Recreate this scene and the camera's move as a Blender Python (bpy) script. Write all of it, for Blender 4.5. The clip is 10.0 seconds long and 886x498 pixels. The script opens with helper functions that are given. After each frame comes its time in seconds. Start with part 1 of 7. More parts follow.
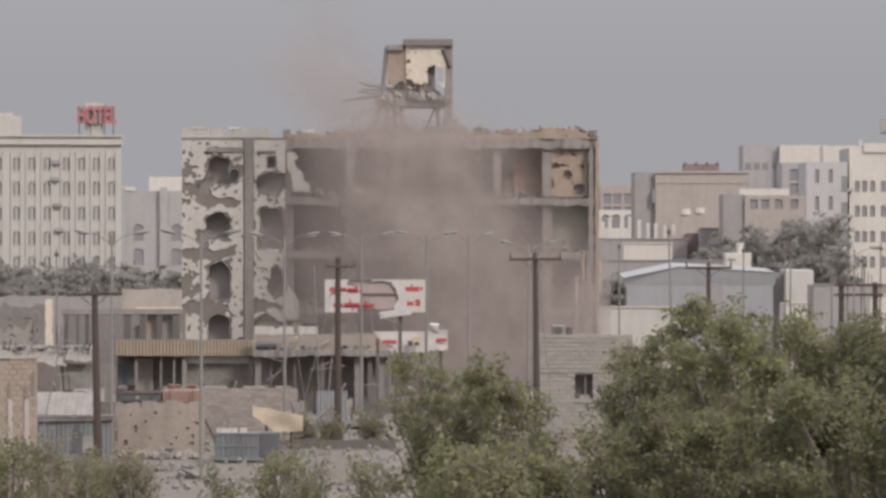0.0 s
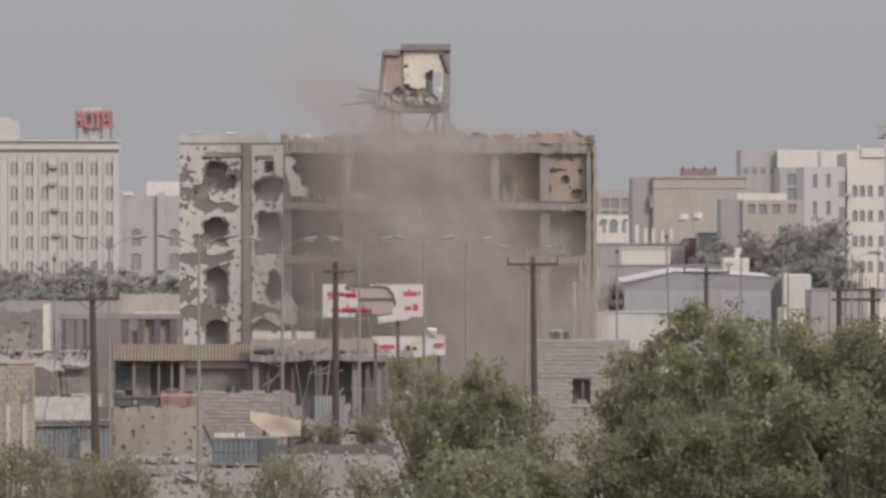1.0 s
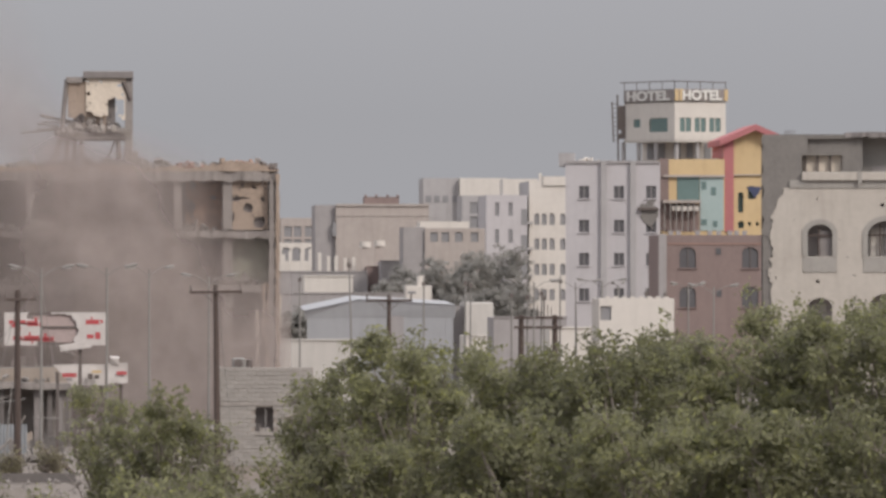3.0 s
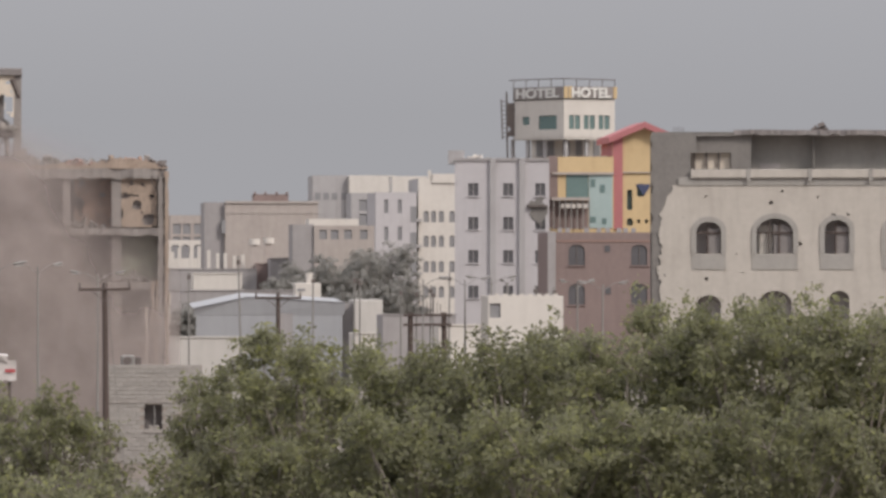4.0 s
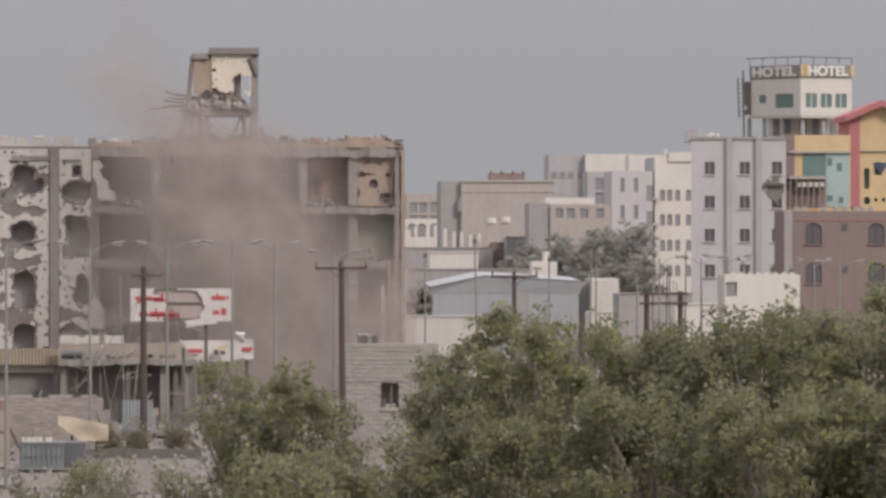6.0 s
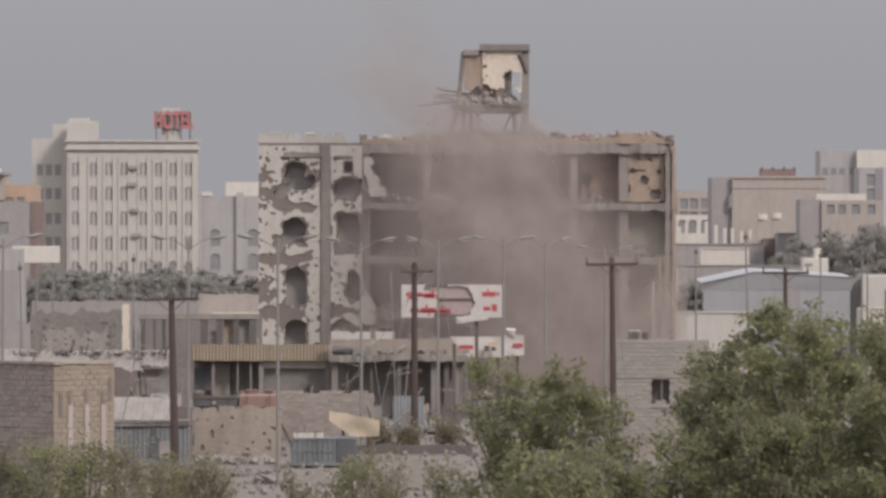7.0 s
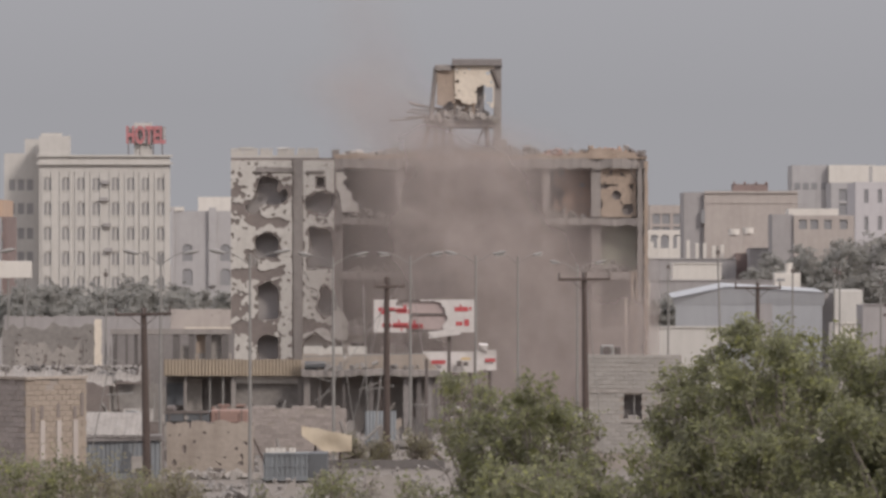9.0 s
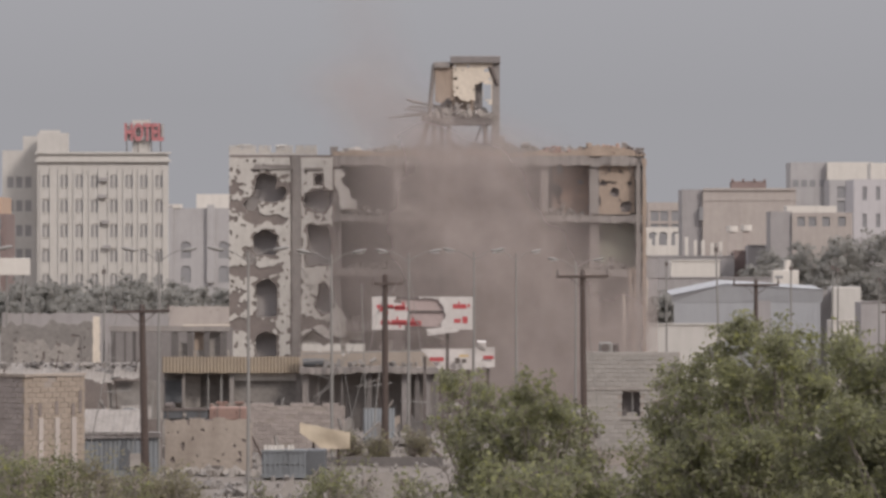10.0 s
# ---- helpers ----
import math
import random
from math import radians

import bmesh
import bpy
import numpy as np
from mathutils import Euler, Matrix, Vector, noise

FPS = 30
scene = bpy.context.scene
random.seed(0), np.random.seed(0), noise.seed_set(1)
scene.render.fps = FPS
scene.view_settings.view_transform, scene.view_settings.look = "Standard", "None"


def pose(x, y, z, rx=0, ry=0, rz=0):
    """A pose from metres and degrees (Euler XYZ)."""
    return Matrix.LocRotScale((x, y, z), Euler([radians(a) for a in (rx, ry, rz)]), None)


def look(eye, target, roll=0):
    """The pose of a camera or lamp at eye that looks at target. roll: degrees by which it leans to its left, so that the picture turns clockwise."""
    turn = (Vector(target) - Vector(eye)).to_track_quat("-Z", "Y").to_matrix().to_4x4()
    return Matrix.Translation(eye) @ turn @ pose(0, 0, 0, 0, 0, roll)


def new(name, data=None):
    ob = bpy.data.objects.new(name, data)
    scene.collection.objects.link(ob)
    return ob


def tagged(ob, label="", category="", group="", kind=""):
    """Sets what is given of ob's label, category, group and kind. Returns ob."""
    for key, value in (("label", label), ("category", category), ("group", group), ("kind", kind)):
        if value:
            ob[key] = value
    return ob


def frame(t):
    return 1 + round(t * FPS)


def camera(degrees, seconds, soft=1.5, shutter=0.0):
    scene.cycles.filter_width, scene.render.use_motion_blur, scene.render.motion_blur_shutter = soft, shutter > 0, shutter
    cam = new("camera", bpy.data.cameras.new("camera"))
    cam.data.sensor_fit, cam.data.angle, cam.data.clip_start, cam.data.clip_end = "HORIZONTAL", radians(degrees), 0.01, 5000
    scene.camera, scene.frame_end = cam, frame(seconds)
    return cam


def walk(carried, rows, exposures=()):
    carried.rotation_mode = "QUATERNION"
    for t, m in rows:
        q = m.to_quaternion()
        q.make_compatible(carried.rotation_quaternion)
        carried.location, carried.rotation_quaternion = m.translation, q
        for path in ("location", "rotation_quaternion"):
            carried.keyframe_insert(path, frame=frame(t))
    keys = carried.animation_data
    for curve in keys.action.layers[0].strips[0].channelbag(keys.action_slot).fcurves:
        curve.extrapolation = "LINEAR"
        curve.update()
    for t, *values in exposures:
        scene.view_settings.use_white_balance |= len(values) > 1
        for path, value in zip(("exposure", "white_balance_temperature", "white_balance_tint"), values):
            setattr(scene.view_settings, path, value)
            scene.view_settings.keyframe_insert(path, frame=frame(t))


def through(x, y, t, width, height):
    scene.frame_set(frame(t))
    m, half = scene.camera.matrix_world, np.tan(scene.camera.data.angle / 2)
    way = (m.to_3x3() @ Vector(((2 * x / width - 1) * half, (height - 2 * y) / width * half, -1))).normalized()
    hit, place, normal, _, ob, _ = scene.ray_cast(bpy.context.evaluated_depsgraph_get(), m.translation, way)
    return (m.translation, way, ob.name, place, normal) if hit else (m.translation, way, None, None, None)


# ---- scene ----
# A distant long-lens pan over a war-damaged town: the viewpoint stands 10 m up and only turns.
LENS = 10.0
EYE = 10.0
FOCAL = 784 / math.tan(radians(LENS / 2))
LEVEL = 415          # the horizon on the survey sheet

cam = camera(LENS, 10.0, soft=3.05)
# seconds, turn to the left and tilt upwards in sheet units from the first view
TURNS = [
    (0.0, 0, 0), (0.5, 11, -0.5), (1.0, -4, 8.5), (1.2, -59, 3.2), (1.5, -133, 31), (1.8, -182, 21.7), (2.0, -231.5, 22), (2.3, -272, 44.3),
    (2.5, -314, 44), (2.7, -446, 46.5), (3.0, -566, 58), (3.2, -626, 61), (3.8, -768, 56), (4.3, -731.5, 50), (4.5, -698, 51), (4.8, -657, 58.5),
    (5.0, -577.5, 31), (5.3, -454, 20), (5.5, -401.5, 21.5), (5.7, -383, 13.5), (6.3, -262, 20), (6.8, -1, 24.5), (7.0, 135.5, 9), (7.1, 203, 5.3),
    (7.2, 292, 16), (7.3, 287, 11), (7.4, 290, 5), (7.5, 273.5, 17.5), (7.7, 320.5, 10), (8.0, 225.5, 16), (8.2, 119.5, 17.5), (8.5, 62, 37),
    (8.7, 86, 23), (9.0, 86.5, 35.5), (9.5, 85, 31), (10.0, 83.5, 30.5)]
PITCH = math.degrees(math.atan((LEVEL - 441) / FOCAL))
walk(cam, [(t, pose(0, 0, EYE, 90 + PITCH + math.degrees(math.atan(up / FOCAL)), 0, math.degrees(math.atan(left / FOCAL))))
           for t, left, up in TURNS],
     exposures=[(0.0, 0.1, 6390, 11.5), (5.7, 0.1, 6390, 11.5), (6.8, 0.0, 6390, 12.5), (10.0, 0.0, 6390, 12.5)])

# ---- light: a dusty, veiled sky and a soft sun from behind and to the right ----
SUN_UP, SUN_ROUND = radians(40), radians(138)     # elevation; azimuth clockwise from the line ahead
world = bpy.data.worlds.new("dusty_sky")
scene.world = world
world.use_nodes = True
wn, wl = world.node_tree.nodes, world.node_tree.links
sky = wn.new("ShaderNodeTexSky")
sky.sky_type, sky.sun_disc = "NISHITA", False
sky.sun_elevation, sky.sun_rotation = SUN_UP, SUN_ROUND
sky.air_density, sky.dust_density, sky.ozone_density = 1.0, 6.0, 1.0
dim = wn.new("ShaderNodeMix")
dim.data_type, dim.blend_type = "RGBA", "MIX"
dim.inputs["Factor"].default_value = 0.985
dim.inputs["B"].default_value = (3.42, 3.41, 3.52, 1)
wl.new(sky.outputs["Color"], dim.inputs["A"])
# a veiled sky: several times as bright overhead as at the horizon
sky_co, sky_up, sky_gain, sky_mul = wn.new("ShaderNodeTexCoord"), wn.new("ShaderNodeSeparateXYZ"), wn.new("ShaderNodeMapRange"), wn.new("ShaderNodeMix")
wl.new(sky_co.outputs["Generated"], sky_up.inputs["Vector"])
wl.new(sky_up.outputs["Z"], sky_gain.inputs["Value"])
sky_gain.inputs["From Min"].default_value, sky_gain.inputs["From Max"].default_value = 0.03, 1.0
sky_gain.inputs["To Min"].default_value, sky_gain.inputs["To Max"].default_value = 1.0, 4.6
sky_mul.data_type, sky_mul.blend_type = "RGBA", "MULTIPLY"
sky_mul.inputs["Factor"].default_value = 1.0
wl.new(dim.outputs["Result"], sky_mul.inputs["A"])
wl.new(sky_gain.outputs["Result"], sky_mul.inputs["B"])
wl.new(sky_mul.outputs["Result"], wn["Background"].inputs["Color"])
wn["Background"].inputs["Strength"].default_value = 0.1
sun = new("sun", bpy.data.lights.new("sun", "SUN"))
sun.data.energy, sun.data.angle, sun.data.color = 2.3, radians(11), (1.0, 0.93, 0.84)
sun_way = Vector((math.sin(SUN_ROUND) * math.cos(SUN_UP), math.cos(SUN_ROUND) * math.cos(SUN_UP), math.sin(SUN_UP)))
sun.matrix_world = look(sun_way * 200, (0, 0, 0))


# ---- materials ----
def surf(name, base, other=None, big=0.35, small=5.0, rough=0.9, bump=0.25, metal=0.0, streak=0.0, spread=0.5, ridge=0.0, vary=0.0):
    """A weathered surface: base colour patched with another at a large and a small scale, with fine relief.
    streak: vertical run-off marks; ridge: corrugations a metre; vary: tone from piece to piece."""
    m = bpy.data.materials.new(name)
    m.use_nodes = True
    n, l = m.node_tree.nodes, m.node_tree.links
    b = n["Principled BSDF"]
    b.inputs["Roughness"].default_value, b.inputs["Metallic"].default_value = rough, metal
    b.inputs["Specular IOR Level"].default_value = 0.25
    other = other or tuple(c * 0.72 for c in base)
    co = n.new("ShaderNodeTexCoord")
    big_n, small_n = n.new("ShaderNodeTexNoise"), n.new("ShaderNodeTexNoise")
    big_n.inputs["Scale"].default_value, big_n.inputs["Detail"].default_value = big, 6
    big_n.inputs["Roughness"].default_value = 0.65
    small_n.inputs["Scale"].default_value, small_n.inputs["Detail"].default_value = small, 5
    l.new(co.outputs["Object"], big_n.inputs["Vector"])
    l.new(co.outputs["Object"], small_n.inputs["Vector"])
    ramp = n.new("ShaderNodeMapRange")
    ramp.inputs["From Min"].default_value, ramp.inputs["From Max"].default_value = 0.5 - spread / 2, 0.5 + spread / 2
    mixed = n.new("ShaderNodeMath")
    mixed.operation = "MULTIPLY_ADD"
    l.new(small_n.outputs["Fac"], mixed.inputs[0])
    mixed.inputs[1].default_value = 0.45
    half = n.new("ShaderNodeMath")
    half.operation = "MULTIPLY"
    half.inputs[1].default_value = 0.55
    l.new(big_n.outputs["Fac"], half.inputs[0])
    l.new(half.outputs[0], mixed.inputs[2])
    l.new(mixed.outputs[0], ramp.inputs["Value"])
    col = n.new("ShaderNodeMix")
    col.data_type = "RGBA"
    col.inputs["A"].default_value, col.inputs["B"].default_value = (*other, 1), (*base, 1)
    l.new(ramp.outputs["Result"], col.inputs["Factor"])
    out = col.outputs["Result"]
    if streak:
        run = n.new("ShaderNodeMapping")
        run.inputs["Scale"].default_value = (1.6, 1.6, 0.28)
        l.new(co.outputs["Object"], run.inputs["Vector"])
        s_n = n.new("ShaderNodeTexNoise")
        s_n.inputs["Scale"].default_value, s_n.inputs["Detail"].default_value = 0.9, 6
        l.new(run.outputs["Vector"], s_n.inputs["Vector"])
        s_r = n.new("ShaderNodeMapRange")
        s_r.inputs["From Min"].default_value, s_r.inputs["From Max"].default_value = 0.48, 0.72
        s_r.inputs["To Max"].default_value = streak * 0.75
        l.new(s_n.outputs["Fac"], s_r.inputs["Value"])
        s_c = n.new("ShaderNodeMix")
        s_c.data_type = "RGBA"
        s_c.inputs["B"].default_value = (base[0] * 0.38, base[1] * 0.35, base[2] * 0.33, 1)
        l.new(s_r.outputs["Result"], s_c.inputs["Factor"])
        l.new(out, s_c.inputs["A"])
        out = s_c.outputs["Result"]
    if vary:
        info, tone, mul = n.new("ShaderNodeObjectInfo"), n.new("ShaderNodeMapRange"), n.new("ShaderNodeMix")
        tone.inputs["To Min"].default_value, tone.inputs["To Max"].default_value = 1 - vary, 1 + vary
        l.new(info.outputs["Random"], tone.inputs["Value"])
        mul.data_type, mul.blend_type = "RGBA", "MULTIPLY"
        mul.inputs["Factor"].default_value = 1.0
        l.new(out, mul.inputs["A"])
        l.new(tone.outputs["Result"], mul.inputs["B"])
        out = mul.outputs["Result"]
    l.new(out, b.inputs["Base Color"])
    if bump:
        bp = n.new("ShaderNodeBump")
        bp.inputs["Strength"].default_value, bp.inputs["Distance"].default_value = bump, 0.05
        l.new(small_n.outputs["Fac"], bp.inputs["Height"])
        l.new(bp.outputs["Normal"], b.inputs["Normal"])
    return m


def leaf_mat(name, a, c, young=None, through=0.45, gloss=0.3):
    """Leaves: two greens by clump and by leaf, some young yellow-green shoots, and a tone of its own for each tree."""
    m = bpy.data.materials.new(name)
    m.use_nodes = True
    n, l = m.node_tree.nodes, m.node_tree.links
    b = n["Principled BSDF"]
    b.inputs["Roughness"].default_value = 0.65
    b.inputs["Specular IOR Level"].default_value = gloss
    geo, co, tex, col = n.new("ShaderNodeNewGeometry"), n.new("ShaderNodeTexCoord"), n.new("ShaderNodeTexNoise"), n.new("ShaderNodeMix")
    tex.inputs["Scale"].default_value, tex.inputs["Detail"].default_value = 1.1, 4
    l.new(co.outputs["Object"], tex.inputs["Vector"])
    add = n.new("ShaderNodeMath")
    add.operation = "MULTIPLY_ADD"
    l.new(geo.outputs["Random Per Island"], add.inputs[0])
    add.inputs[1].default_value = 0.4
    l.new(tex.outputs["Fac"], add.inputs[2])
    sub = n.new("ShaderNodeMapRange")
    sub.inputs["From Min"].default_value, sub.inputs["From Max"].default_value = 0.45, 0.98
    l.new(add.outputs[0], sub.inputs["Value"])
    col.data_type = "RGBA"
    col.inputs["A"].default_value, col.inputs["B"].default_value = (*a, 1), (*c, 1)
    l.new(sub.outputs["Result"], col.inputs["Factor"])
    out = col.outputs["Result"]
    if young:
        spot, pick, shoot = n.new("ShaderNodeTexNoise"), n.new("ShaderNodeMapRange"), n.new("ShaderNodeMix")
        spot.inputs["Scale"].default_value, spot.inputs["Detail"].default_value = 2.6, 2
        l.new(co.outputs["Object"], spot.inputs["Vector"])
        pick.inputs["From Min"].default_value, pick.inputs["From Max"].default_value = 0.56, 0.70
        l.new(spot.outputs["Fac"], pick.inputs["Value"])
        shoot.data_type = "RGBA"
        shoot.inputs["B"].default_value = (*young, 1)
        l.new(pick.outputs["Result"], shoot.inputs["Factor"])
        l.new(out, shoot.inputs["A"])
        out = shoot.outputs["Result"]
    info, tone, mul = n.new("ShaderNodeObjectInfo"), n.new("ShaderNodeMapRange"), n.new("ShaderNodeMix")
    tone.inputs["To Min"].default_value, tone.inputs["To Max"].default_value = 0.86, 1.14
    l.new(info.outputs["Random"], tone.inputs["Value"])
    mul.data_type, mul.blend_type = "RGBA", "MULTIPLY"
    mul.inputs["Factor"].default_value = 1.0
    l.new(out, mul.inputs["A"])
    l.new(tone.outputs["Result"], mul.inputs["B"])
    out = mul.outputs["Result"]
    l.new(out, b.inputs["Base Color"])
    tr, mix = n.new("ShaderNodeBsdfTranslucent"), n.new("ShaderNodeMixShader")
    l.new(out, tr.inputs["Color"])
    mix.inputs["Fac"].default_value = through
    l.new(b.outputs["BSDF"], mix.inputs[1])
    l.new(tr.outputs["BSDF"], mix.inputs[2])
    l.new(mix.outputs["Shader"], n["Material Output"].inputs["Surface"])
    return m


def plain(name, color, rough=0.6, metal=0.0, spec=0.3):
    return surf(name, color, tuple(c * 0.8 for c in color), big=0.8, small=9.0, rough=rough, metal=metal, bump=0.1)


